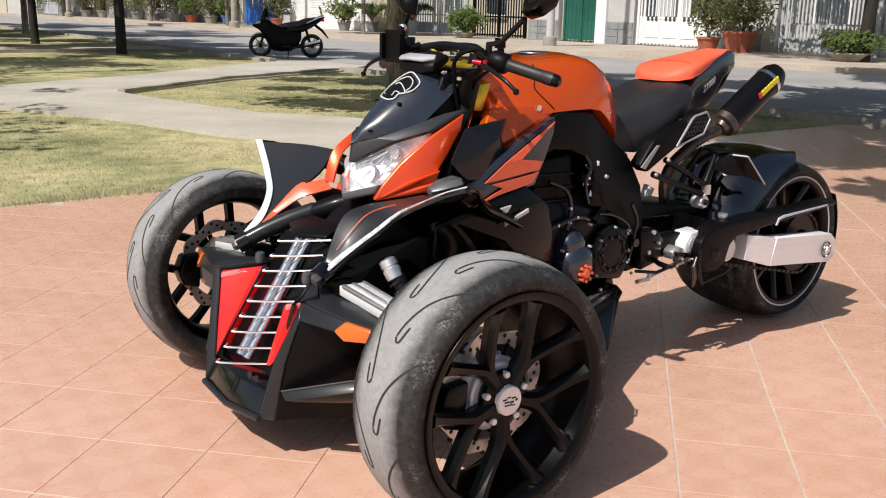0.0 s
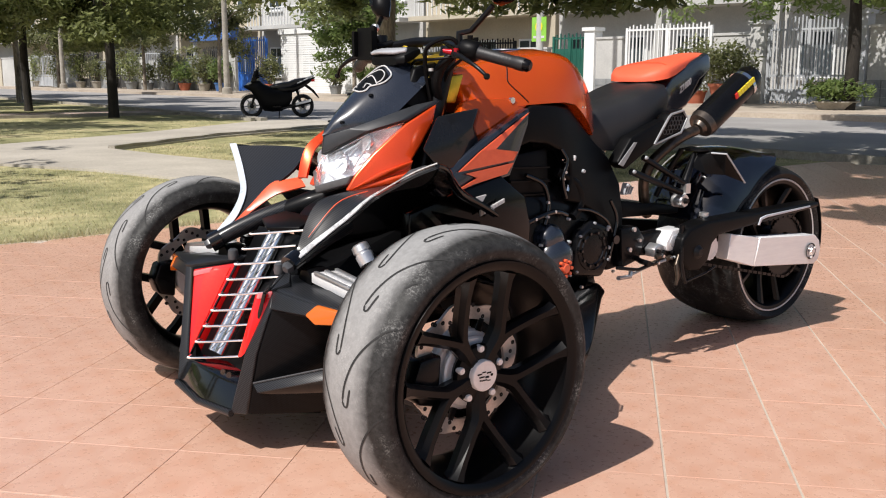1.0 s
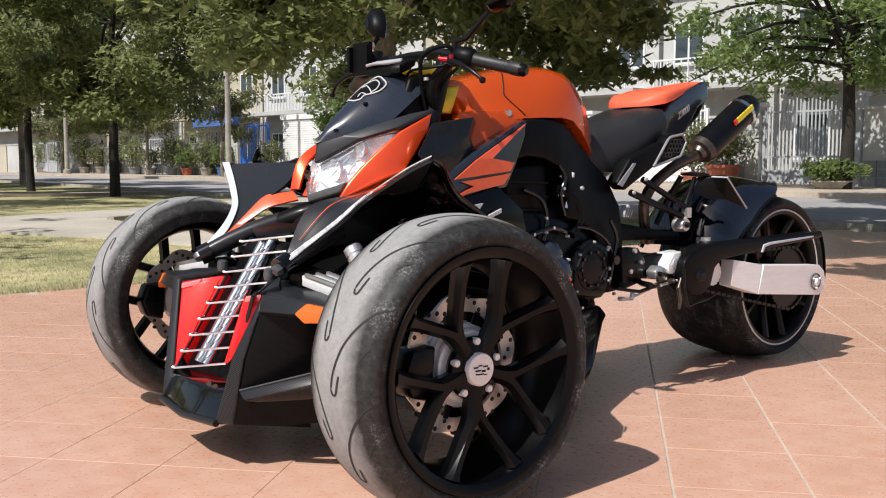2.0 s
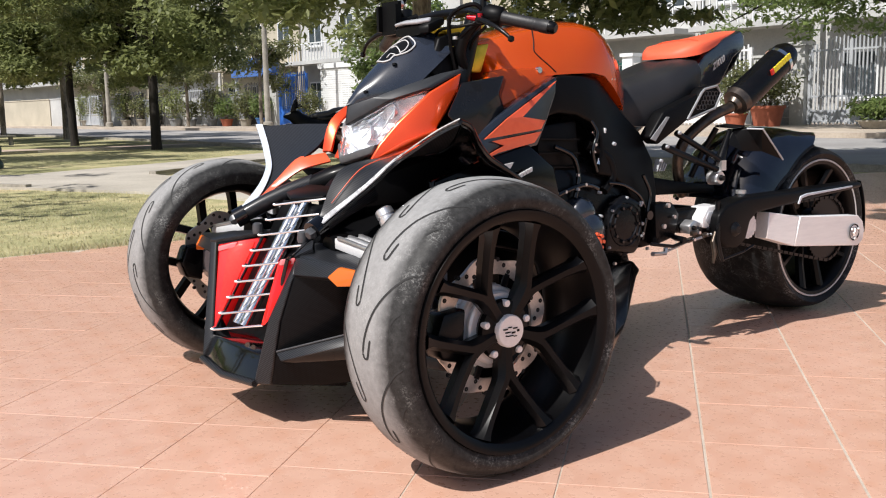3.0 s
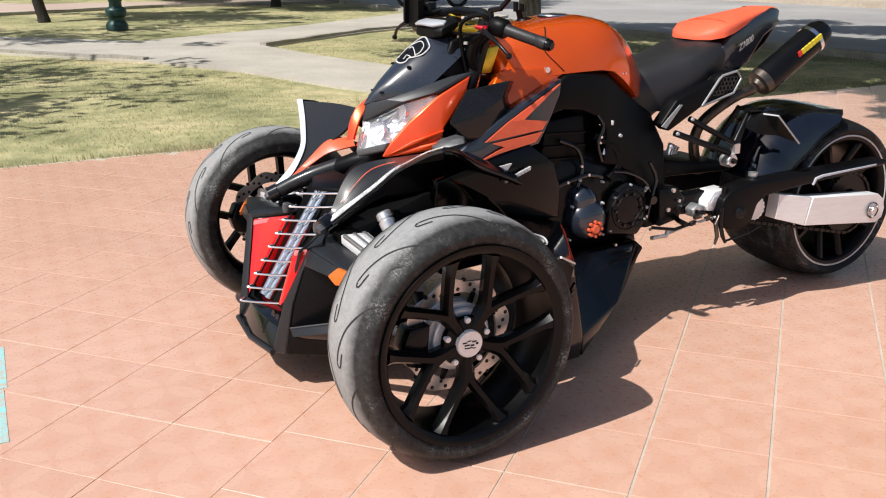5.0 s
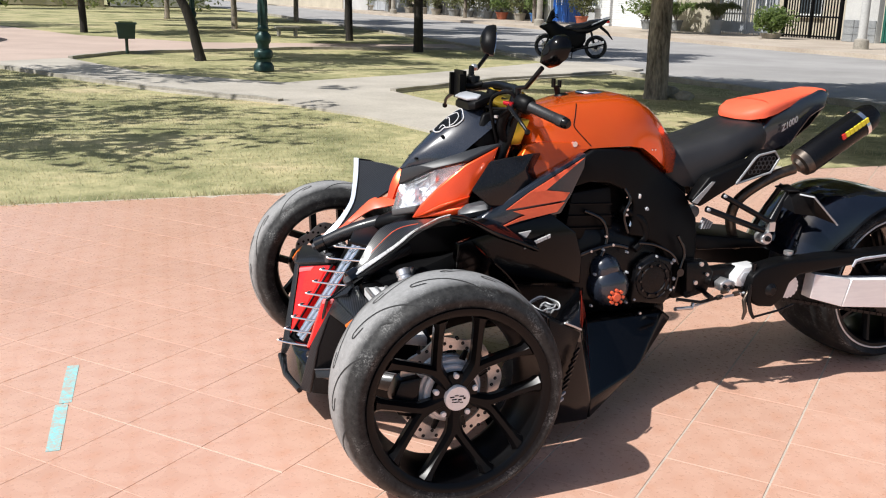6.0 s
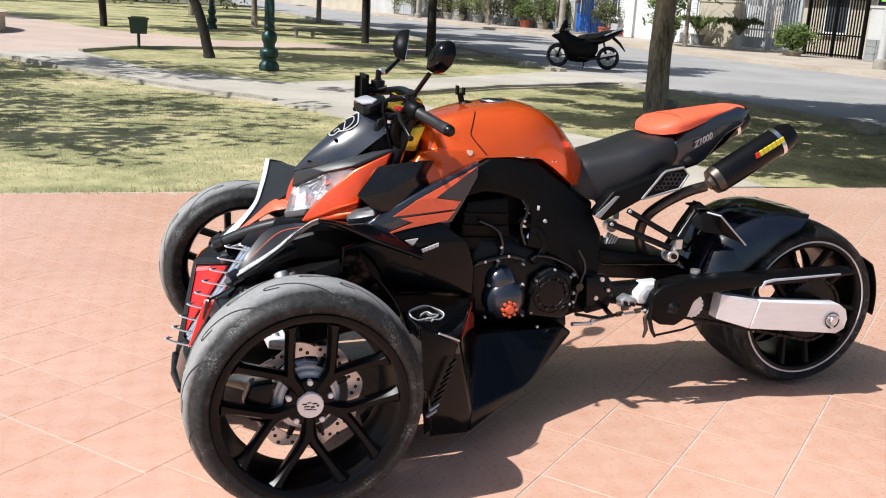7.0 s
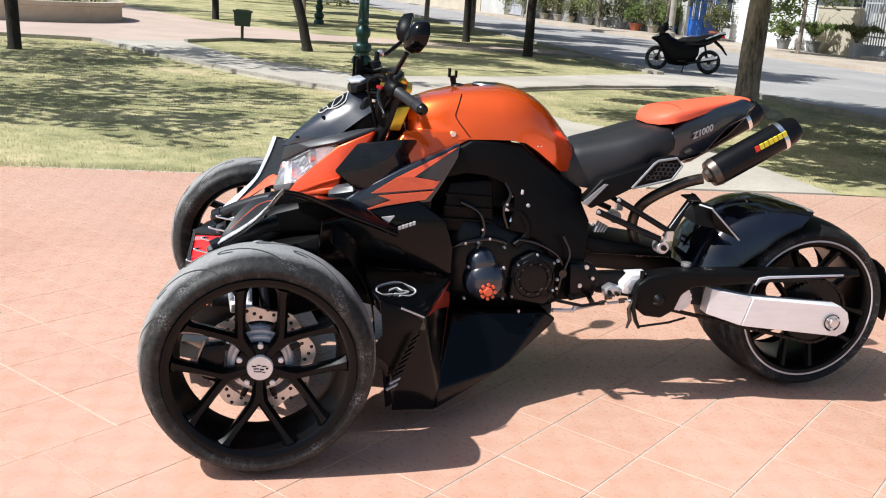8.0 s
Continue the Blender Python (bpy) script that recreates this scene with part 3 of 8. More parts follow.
def house(s0, s1, storeys, mat, label, base=None, windows=2, rail=True, out=0.0, depth=9.0, door=None):
    h = thing("house", label, "house", at=(0, 0, 0))
    top = 3.5 * storeys
    part("wall", front_box(s0, s1, 0.0, top, out - 3.2, out - 3.2 - depth), mat, h, smooth=False)
    part("roof", front_box(s0 - 0.05, s1 + 0.05, top, top + 0.25, out - 2.9, out - 3.4 - depth), mat, h, smooth=False)
    n = max(1, windows)
    for f in range(storeys):
        z = 3.5 * f + 0.9
        for k in range(n):
            c = s0 + (s1 - s0) * (k + 0.5) / n
            w = part("window", front_box(c - 0.62, c + 0.62, z - 0.02, z + 1.55, out - 3.2, out - 3.14), GATE_WHITE, h, smooth=False)
            for half in (-0.29, 0.29):
                part("pane", front_box(c + half - 0.25, c + half + 0.25, z + 0.06, z + 1.47, out - 3.145, out - 3.13), GLASS_DARK, w, smooth=False)
            part("sill", front_box(c - 0.7, c + 0.7, z - 0.10, z - 0.03, out - 3.2, out - 3.05), mat, w, smooth=False)
    if storeys > 1 and rail:
        part("balcony", front_box(s0 + 0.2, s1 - 0.2, 3.35, 3.55, out - 3.2, out - 2.0), mat, h, smooth=False)
        b = part("balcony_rail", front_box(s0 + 0.2, s1 - 0.2, 4.42, 4.48, out - 2.08, out - 2.02), GATE_WHITE, h, smooth=False)
        for k in range(int((s1 - s0 - 0.4) / 0.28)):
            s = s0 + 0.3 + 0.28 * k
            part("baluster", front_box(s - 0.02, s + 0.02, 3.55, 4.42, out - 2.07, out - 2.03), GATE_WHITE, b, smooth=False)
    return h


def yard_wall(s0, s1, h, mat, label, base=None):
    w = thing("yard_wall", label, "wall")
    part("wall_face", front_box(s0, s1, 0.05, h, -0.12, 0.10, 0.01), mat, w)
    part("coping", front_box(s0 - 0.03, s1 + 0.03, h, h + 0.08, -0.16, 0.14, 0.015), mat, w)
    if base:
        n = max(1, int((s1 - s0) / 0.42))
        for k in range(n):
            for j in range(3):
                a = s0 + (s1 - s0) * k / n
                part("stone", front_box(a + 0.012, a + (s1 - s0) / n - 0.012, 0.10 + 0.25 * j, 0.335 + 0.25 * j, 0.10, 0.13 + 0.006 * ((k + j) % 3)), base, w, smooth=False)
    return w


def pier(s, h, mat, label, half=0.22):
    p = thing("gate_pier", label, "pillar")
    part("shaft", front_box(s - half, s + half, 0.05, h, -0.2, 0.22, 0.015), mat, p)
    part("pier_cap", front_box(s - half - 0.06, s + half + 0.06, h, h + 0.12, -0.26, 0.28, 0.02), mat, p)
    return p


house(4.0, 11.4, 2, WALL_WHITE, "white two-storey house with a balcony", windows=3)
house(11.6, 16.4, 2, WALL_WHITE, "white house behind a grey barred gate", windows=2)
house(16.6, 21.0, 2, WALL_WHITE, "white house with an upper balcony", windows=2)
house(21.2, 26.0, 2, WALL_WHITE, "white house behind green gates", windows=2)
house(26.2, 33.8, 2, WALL_CREAM, "cream house behind patterned gates", windows=3)
house(34.0, 41.0, 3, WALL_WHITE, "white house with a wide shutter", windows=2)
house(41.2, 47.0, 3, WALL_WHITE, "white three-storey house behind a blue gate", windows=2)
house(47.2, 56.0, 3, WALL_CREAM, "cream three-storey house with many windows", windows=3)
house(56.2, 66.0, 3, WALL_WHITE, "white house further down the street", windows=3)
house(66.2, 80.0, 3, WALL_CREAM, "cream house at the far end of the street", windows=4)
house(80.2, 100.0, 3, WALL_WHITE, "white house at the far end of the street", windows=4)
yard_wall(5.0, 11.9, 2.3, WALL_WHITE, "white rendered yard wall on a dark stone base", STONE_DARK)
pier(12.15, 2.7, GATE_GREY, "grey painted steel gate pier")
barred_gate("street_gate", 12.4, 15.0, 2.35, GATE_GREY, "grey barred double gate", 0.115, 0.55, arch=0.25)
pier(15.25, 2.5, WALL_WHITE, "white rendered gate pier with cap")
yard_wall(15.5, 16.8, 2.2, WALL_WHITE, "white rendered yard wall on a dark stone base", STONE_DARK)
barred_gate("street_gate", 16.9, 20.2, 2.5, GATE_WHITE, "white barred gate with pressed lower panels", 0.14, 1.05, panels=4)
yard_wall(20.3, 21.5, 2.2, WALL_WHITE, "white rendered yard wall on a dark stone base", STONE_DARK)
pier(21.6, 2.5, GATE_WHITE, "pale rendered gate pier with cap")
barred_gate("street_gate", 21.8, 23.4, 2.3, GATE_GREEN, "dark green sheet steel street gate", 0.16, 1.9)
yard_wall(23.6, 25.0, 1.9, WALL_WHITE, "white rendered yard wall on a dark stone base", STONE_DARK)
barred_gate("street_gate", 25.2, 28.0, 2.2, BLACK_MATT, "black and gold patterned gate", 0.13, 0.0)
barred_gate("street_gate", 28.3, 31.5, 2.2, GATE_GREY, "grey barred steel street gate", 0.14, 0.6)
yard_wall(31.7, 34.2, 1.9, WALL_CREAM, "cream painted low yard wall")
shutter = thing("roller_shutter", "white ribbed steel roller shutter", "shutter")
part("shutter_frame", front_box(34.4, 40.5, 2.9, 3.15, -0.1, 0.12), GATE_WHITE, shutter, smooth=False)
for k in range(26):
    part("slat", front_box(34.5, 40.4, 0.1 + 0.107 * k, 0.195 + 0.107 * k, 0.0, 0.03 + 0.012 * (k % 2)), GATE_WHITE, shutter, smooth=False)
barred_gate("street_gate", 41.6, 44.2, 2.7, GATE_BLUE, "bright blue barred steel gate", 0.16, 1.0)
yard_wall(44.4, 45.0, 2.6, WALL_WHITE, "white painted gate side wall")
barred_gate("street_gate", 45.1, 47.6, 2.3, INTERIOR, "dark barred steel street gate", 0.16, 0.9)
yard_wall(47.7, 50.2, 1.8, STONE_DARK, "grey stone clad yard wall")
awning = thing("awning", "blue sheet awning over the gateway", "awning")
part("awning_sheet", front_box(44.4, 48.6, 2.75, 3.75, -0.15, 0.25, 0.02), WALL_BLUE, awning)
part("awning_post", front_box(48.4, 48.55, 0.05, 2.75, -0.05, 0.08), GATE_GREY, awning, smooth=False)
yard_wall(50.3, 51.0, 2.0, WALL_WHITE, "white painted low yard wall")
barred_gate("street_gate", 51.2, 54.0, 2.2, GATE_GREY, "grey barred steel street gate", 0.2, 0.7)
yard_wall(54.2, 56.0, 1.9, WALL_WHITE, "white painted low yard wall")
barred_gate("street_gate", 56.2, 58.6, 2.2, INTERIOR, "dark barred steel street gate", 0.2, 0.7)
yard_wall(58.7, 60.0, 1.7, STONE_DARK, "grey stone clad yard wall")
barred_gate("street_gate", 60.2, 63.0, 2.2, INTERIOR, "dark barred steel street gate", 0.2, 0.7)
yard_wall(63.2, 67.0, 1.8, STONE_DARK, "grey stone clad yard wall")
barred_gate("street_gate", 67.2, 70.4, 2.2, GATE_GREY, "grey barred steel street gate", 0.24, 0.8)
yard_wall(70.6, 76.0, 2.1, WALL_WHITE, "white painted yard wall")
yard_wall(76.2, 100.0, 2.1, WALL_CREAM, "long cream painted yard wall")


def street_pole(x, y, h, r, label, board=False):
    p = thing("utility_pole", label, "pole", at=(x, y, 0))
    part("pole_shaft", tube([(0, 0, 0), (0, 0, 0.3), (0, 0, h)], [r * 1.15, r, r * 0.7], 14), WALL_WHITE if board else KERB, p)
    part("pole_base", tube([(0, 0, 0), (0, 0, 0.35), (0, 0, 0.40)], [r * 1.8, r * 1.6, r * 1.0], 14), KERB, p)
    if board:
        b = part("sign_board", box(-0.05, -0.03, -0.32, 0.32, 2.0, 2.75, 0.004), SIGN_GREEN, p, "small green sign board")
        part("sign_disc", turned([(0.16, -0.062), (0.16, -0.051)], (0, 0.0, 2.45), 24, "x"), DECAL_YELLOW, b)
        part("sign_bars", box(-0.055, -0.049, -0.24, 0.24, 2.10, 2.17, 0.0), DECAL_WHITE, b)
    return p


street_pole(20.6, 20.0, 7.5, 0.13, "white painted pole with a green sign", True)
street_pole(19.0, 38.5, 8.0, 0.14, "grey concrete utility pole")
street_pole(18.6, 60.0, 8.0, 0.14, "grey concrete utility pole")

# ---- the three-wheeled motorcycle: origin on the ground below the front axle, front towards -x, its left side towards -y ----
trike = thing("three_wheeled_motorcycle", "orange and black custom three-wheeled motorcycle parked on salmon tiles", "motorcycle")


def tyre_profile(R, rim, half, n=18):
    """Section of a round-crowned tyre: (radius, along axle)."""
    out = [(rim, -half * 0.80), (rim + 0.012, -half * 0.93)]
    for i in range(n + 1):
        a = -1.0 + 2.0 * i / n
        y = half * math.sin(a * math.pi / 2)
        drop = (R - rim - 0.03) * (1 - math.cos(a * math.pi / 2)) ** 0.95
        out.append((R - drop * 0.92, y))
    out += [(rim + 0.012, half * 0.93), (rim, half * 0.80)]
    return out


def crown_point(R, rim, half, a, ang, lift=0.0):
    """A point on the tyre's tread: a from -1 (one shoulder) to 1, ang round the axle."""
    y = (half + lift) * math.sin(a * math.pi / 2)
    r = R + lift - (R - rim - 0.03) * (1 - math.cos(a * math.pi / 2)) ** 0.95 * 0.92
    return Vector((r * math.cos(ang), y, r * math.sin(ang)))


def tread_groove_strips(R, rim, half, count, flip=1):
    """Curved water grooves as narrow strips on the tread, their shade put into the dark colour."""
    bm = bmesh.new()
    for k in range(count):
        a0 = 2 * math.pi * k / count
        for side in (-1, 1):
            off = 0 if side < 0 else math.pi / count
            for line in ([(0.07, -0.02), (0.11, 0.10), (0.22, 0.26), (0.40, 0.40), (0.60, 0.50), (0.78, 0.54)], [(0.50, 0.18), (0.58, 0.24), (0.68, 0.275)], [(0.07, -0.02), (0.10, -0.05), (0.15, -0.045), (0.18, 0.02), (0.20, 0.07)]):
                pts = smooth_line([(s * side, flip * w + a0 + off, 0) for s, w in line], 4)
                rows = []
                for i, p in enumerate(pts):
                    q = pts[min(i + 1, len(pts) - 1)] - pts[max(i - 1, 0)]
                    wide = 0.0021 * (0.35 if i in (0, len(pts) - 1) else 1.0)
                    du, dv = q.x * 0.13, q.y * R
                    ln = math.hypot(du, dv) or 1
                    su, sv = -dv / ln * wide / 0.13, du / ln * wide / R
                    rows.append([crown_point(R, rim, half, p.x + su, p.y + sv, 0.0007), crown_point(R, rim, half, p.x - su, p.y - sv, 0.0007)])
                loft(rows, False, False, bm)
    return bm


def front_wheel(side):
    """side -1: the wheel on the machine's left. Local frame at the wheel's centre, outer face towards side."""
    R, rim, half = 0.317, 0.240, 0.112
    wheel = mesh_ob("front_wheel", lathe([(y_r, side * y_y) for y_r, y_y in ((0.250, 0.086), (0.256, 0.092), (0.253, 0.099), (0.242, 0.099), (0.231, 0.090), (0.226, 0.060), (0.214, 0.020), (0.212, -0.05), (0.222, -0.075), (0.240, -0.090), (0.246, -0.086), (0.228, -0.060), (0.221, 0.0), (0.230, 0.07), (0.246, 0.086))], (0, 0, 0), 72), RIM_BLACK)
    wheel.parent = trike
    wheel.location = (0, 0.680 * side if side < 0 else 0.655, 0.314)
    tyre = part("tyre", lathe(tyre_profile(R, rim, half), (0, 0, 0), 120), TYRE_FRONT, wheel, "scrubbed grey round-shouldered tyre")
    tyre.location = (0, 0.012 if side < 0 else -0.024, 0)
    part("tread", tread_groove_strips(R, rim, half, 10, -1 if side < 0 else 1), GROOVE, tyre, smooth=False)["kind"] = "stuff"
    # five Y-shaped spokes, their stems between the wheel bolts
    for k in range(5):
        mid = math.pi / 2 + 2 * math.pi * k / 5
        stem = mid + math.pi / 5
        for s in (-1, 1):
            rings = []
            for r, da, yy, w, h in ((0.030, 0.00, 0.046, 0.020, 0.022), (0.058, 0.008, 0.048, 0.0180, 0.022), (0.080, 0.022, 0.050, 0.0185, 0.022), (0.100, 0.075, 0.053, 0.0165, 0.021), (0.115, 0.142, 0.055, 0.0155, 0.020), (0.145, 0.245, 0.059, 0.0148, 0.020), (0.185, 0.330, 0.066, 0.0148, 0.020), (0.212, 0.372, 0.073, 0.0165, 0.021), (0.227, 0.388, 0.077, 0.0230, 0.023)):
                a = stem + s * da
                rad, tan = Vector((math.cos(a), 0, math.sin(a))), Vector((-math.sin(a), 0, math.cos(a)))
                c = rad * r + Vector((0, side * yy, 0))
                ax = Vector((0, side, 0))
                rings.append([c + tan * w * 0.45 + ax * h * 0.7, c - tan * w * 0.45 + ax * h * 0.7, c - tan * w + ax * h * 0.05, c - tan * w * 0.8 - ax * h, c + tan * w * 0.8 - ax * h, c + tan * w + ax * h * 0.05])
            part("spoke", loft(rings), RIM_BLACK, wheel, smooth=True, angle=25)
        a = mid
        part("lug_bolt", turned([(0.0080, side * 0.046), (0.0080, side * 0.0585), (0.0065, side * 0.0605)], (0.057 * math.cos(a), 0, 0.057 * math.sin(a)), 12), ALLOY_PAINT, wheel, "bare steel wheel bolt")
    part("wheel_hub", turned([(0.060, side * 0.030), (0.066, side * 0.042), (0.062, side * 0.052), (0.034, side * 0.058)], (0, 0, 0), 40), RIM_BLACK, wheel)
    cap = part("hub_cap", turned([(0.0345, side * 0.056), (0.0345, side * 0.069), (0.0325, side * 0.0715)], (0, 0, 0), 36), ALLOY_PAINT, wheel, "round silver hub cap with a dark crest")
    bm = bmesh.new()
    for dx, dz, w, h in ((-0.016, 0.006, 0.012, 0.003), (-0.004, 0.009, 0.010, 0.0025), (0.010, 0.006, 0.012, 0.003), (0.018, 0.000, 0.006, 0.005), (-0.010, -0.001, 0.014, 0.003), (0.005, -0.003, 0.010, 0.004), (-0.003, -0.009, 0.016, 0.0025), (0.010, -0.011, 0.008, 0.002), (-0.014, -0.008, 0.004, 0.003)):
        box(dx - w / 2, dx + w / 2, side * 0.0720 - 0.0006, side * 0.0720 + 0.0006, dz - h / 2, dz + h / 2, bm=bm)
    part("hub_crest", bm, BLACK_MATT, cap)
    # petal brake disc; its drilled holes are dark dots, shade put into the colour
    bm = bmesh.new()
    n = 96
    inner, outer = [], []
    for yy in (-0.004, 0.004):
        inner.append([(0.112 * math.cos(2 * math.pi * i / n), yy, 0.112 * math.sin(2 * math.pi * i / n)) for i in range(n)])
        outer.append([((0.146 + 0.006 * math.sin(8 * 2 * math.pi * i / n)) * math.cos(2 * math.pi * i / n), yy, (0.146 + 0.006 * math.sin(8 * 2 * math.pi * i / n)) * math.sin(2 * math.pi * i / n)) for i in range(n)])
    loft([inner[0], outer[0], outer[1], inner[1], inner[0]], True, False, bm)
    bmesh.ops.translate(bm, verts=bm.verts, vec=(0, side * 0.004, 0))
    disc = part("brake_disc", bm, DISC, wheel, "drilled petal brake disc")
    bm = bmesh.new()
    for k in range(48):
        a = 2 * math.pi * k / 48
        r = (0.121, 0.132, 0.143)[k % 3]
        for y0, y1 in ((side * 0.0086, side * 0.0070), (-side * 0.0006, side * 0.0010)):
            lathe([(0.0005, y0), (0.0050, y0), (0.0056, y1)], (r * math.cos(a), 0, r * math.sin(a)), 8, bm=bm)
    part("drilling_dot", bm, GROOVE, disc)["kind"] = "stuff"
    part("disc_carrier", lathe([(r, side * y) for r, y in ((0.052, 0.030), (0.074, 0.030), (0.078, 0.026), (0.078, 0.018), (0.074, 0.016), (0.074, 0.012), (0.086, 0.011), (0.090, 0.006), (0.090, -0.004), (0.085, -0.006), (0.085, -0.010), (0.090, -0.012), (0.090, -0.034), (0.052, -0.036), (0.052, 0.030))], (0, 0, 0), 56), ALLOY_PAINT, wheel, "bright aluminium disc carrier", angle=30)
    for k in range(20):
        a = 2 * math.pi * k / 20
        part("carrier_fin", box(0.0895, 0.0925, -0.032 if side > 0 else 0.013, -0.013 if side > 0 else 0.032, -0.0022, 0.0022), ALLOY, wheel, smooth=False).rotation_euler = (0, a, 0)
    for k in range(8):
        a = 2 * math.pi * (k + 0.5) / 8
        ca, sa = math.cos(a), math.sin(a)
        part("carrier_arm", slab([(0.070 * ca - 0.010 * sa, side * 0.009, 0.070 * sa + 0.010 * ca), (0.070 * ca + 0.010 * sa, side * 0.009, 0.070 * sa - 0.010 * ca), (0.116 * ca + 0.007 * sa, side * 0.009, 0.116 * sa - 0.007 * ca), (0.116 * ca - 0.007 * sa, side * 0.009, 0.116 * sa + 0.007 * ca)], (0, -side * 0.005, 0), 0.001), BLACK_METAL, disc)
    part("brake_caliper", slab([(-0.150, -0.035, -0.045), (-0.098, -0.035, -0.06), (-0.088, -0.035, 0.055), (-0.145, -0.035, 0.05), (-0.165, -0.035, 0.0)], (0, 0.062, 0), 0.008), BLACK_METAL, wheel, "black brake caliper")
    part("upright", slab([(-0.05, -side * 0.03, -0.08), (0.05, -side * 0.03, -0.08), (0.06, -side * 0.03, 0.02), (0.03, -side * 0.03, 0.10), (-0.03, -side * 0.03, 0.10), (-0.06, -side * 0.03, 0.02)], (0, -side * 0.04, 0), 0.008), BLACK_METAL, wheel)
    return wheel


for side in (-1, 1):
    front_wheel(side)

# rear wheel with a very wide tyre
RX, RY, RZ = 1.945, -0.085, 0.312
rear_wheel = mesh_ob("rear_wheel", lathe([(r, y) for r, y in ((0.250, -0.128), (0.255, -0.136), (0.252, -0.141), (0.236, -0.138), (0.226, -0.125), (0.216, -0.08), (0.212, 0.08), (0.236, 0.13), (0.252, 0.138), (0.245, 0.12), (0.224, 0.05), (0.226, -0.07), (0.25, -0.128))], (0, 0, 0), 72), RIM_BLACK)
rear_wheel.parent, rear_wheel.location = trike, (RX, RY, RZ)
rear_tyre = part("tyre", lathe(tyre_profile(0.312, 0.240, 0.185), (0, 0, 0), 128), TYRE_REAR, rear_wheel, "very wide black rear tyre")
rear_tyre.location = (0, 0.035, 0)
part("tread", tread_groove_strips(0.312, 0.240, 0.185, 12), GROOVE, rear_tyre, smooth=False)["kind"] = "stuff"
part("rim_stripe", lathe([(0.2475, -0.1405), (0.2490, -0.1425), (0.2535, -0.1420), (0.2545, -0.1395)], (0, 0, 0), 96), DECAL_WHITE, rear_wheel, "thin white rim stripe")
for k in range(5):
    mid = 0.3 + 2 * math.pi * k / 5
    for s in (-1, 1):
        rings = []
        for r, da, yy, w, h in ((0.04, 0.06, -0.085, 0.016, 0.02), (0.08, 0.16, -0.09, 0.012, 0.018), (0.14, 0.28, -0.10, 0.011, 0.016), (0.228, 0.385, -0.118, 0.014, 0.018)):
            a = mid + s * da
            rad, tan, ax = Vector((math.cos(a), 0, math.sin(a))), Vector((-math.sin(a), 0, math.cos(a))), Vector((0, -1, 0))
            c = rad * r + Vector((0, yy, 0))
            rings.append([c + tan * w * 0.5 + ax * h * 0.7, c - tan * w * 0.5 + ax * h * 0.7, c - tan * w, c - tan * w * 0.8 - ax * h, c + tan * w * 0.8 - ax * h, c + tan * w])
        part("spoke", loft(rings), RIM_BLACK, rear_wheel, angle=25)
part("rear_disc", lathe([(0.04, 0.09), (0.165, 0.09), (0.165, 0.096), (0.04, 0.096)], (0, 0, 0), 48), BLACK_METAL, rear_wheel)
part("wheel_hub", turned([(0.07, -0.06), (0.075, -0.10), (0.05, -0.125)], (0, 0, 0), 36), RIM_BLACK, rear_wheel)
bm = bmesh.new()
n = 44 * 4
ring_out = [((0.112 + (0.006 if (i % 4) in (1, 2) else 0)) * math.cos(2 * math.pi * i / n), (0.112 + (0.006 if (i % 4) in (1, 2) else 0)) * math.sin(2 * math.pi * i / n)) for i in range(n)]
ring_in = [(0.055 * math.cos(2 * math.pi * i / n), 0.055 * math.sin(2 * math.pi * i / n)) for i in range(n)]
loft([[(x, -0.168, z) for x, z in ring_in], [(x, -0.168, z) for x, z in ring_out], [(x, -0.160, z) for x, z in ring_out], [(x, -0.160, z) for x, z in ring_in]], True, False, bm)
part("sprocket", bm, BLACK_METAL, rear_wheel)


def chain_loop(c0, r0, c1, r1, y):
    """Roller chain round two sprockets, as link plates and rollers."""
    path = []
    for i in range(13):
        a = math.pi / 2 + math.pi * i / 12
        path.append(Vector((c0[0] + r0 * math.cos(a), y, c0[1] + r0 * math.sin(a))))
    for i in range(13):
        a = -math.pi / 2 + math.pi * i / 12
        path.append(Vector((c1[0] + r1 * math.cos(a), y, c1[1] + r1 * math.sin(a))))
    path.append(path[0])
    bm = bmesh.new()
    step, pts = 0.0159, []
    left = 0.0
    for a, b in zip(path, path[1:]):
        ln = (b - a).length
        while left < ln:
            pts.append(a + (b - a) * left / ln)
            left += step
        left -= ln
    for i, p in enumerate(pts):
        q = pts[(i + 1) % len(pts)]
        d = (q - p).normalized()
        up = Vector((-d.z, 0, d.x))
        for yy in (-0.008, 0.006) if i % 2 else (-0.010, 0.008):
            c = [p - d * 0.003 + up * 0.005, q + d * 0.003 + up * 0.005, q + d * 0.003 - up * 0.005, p - d * 0.003 - up * 0.005]
            loft([[v + Vector((0, yy, 0)) for v in c], [v + Vector((0, yy + 0.002, 0)) for v in c]], True, True, bm)
    return bm


part("drive_chain", chain_loop((1.315, 0.375), 0.042, (RX, RZ), 0.116, RY - 0.165), BLACK_METAL, trike, "black roller chain", smooth=False)

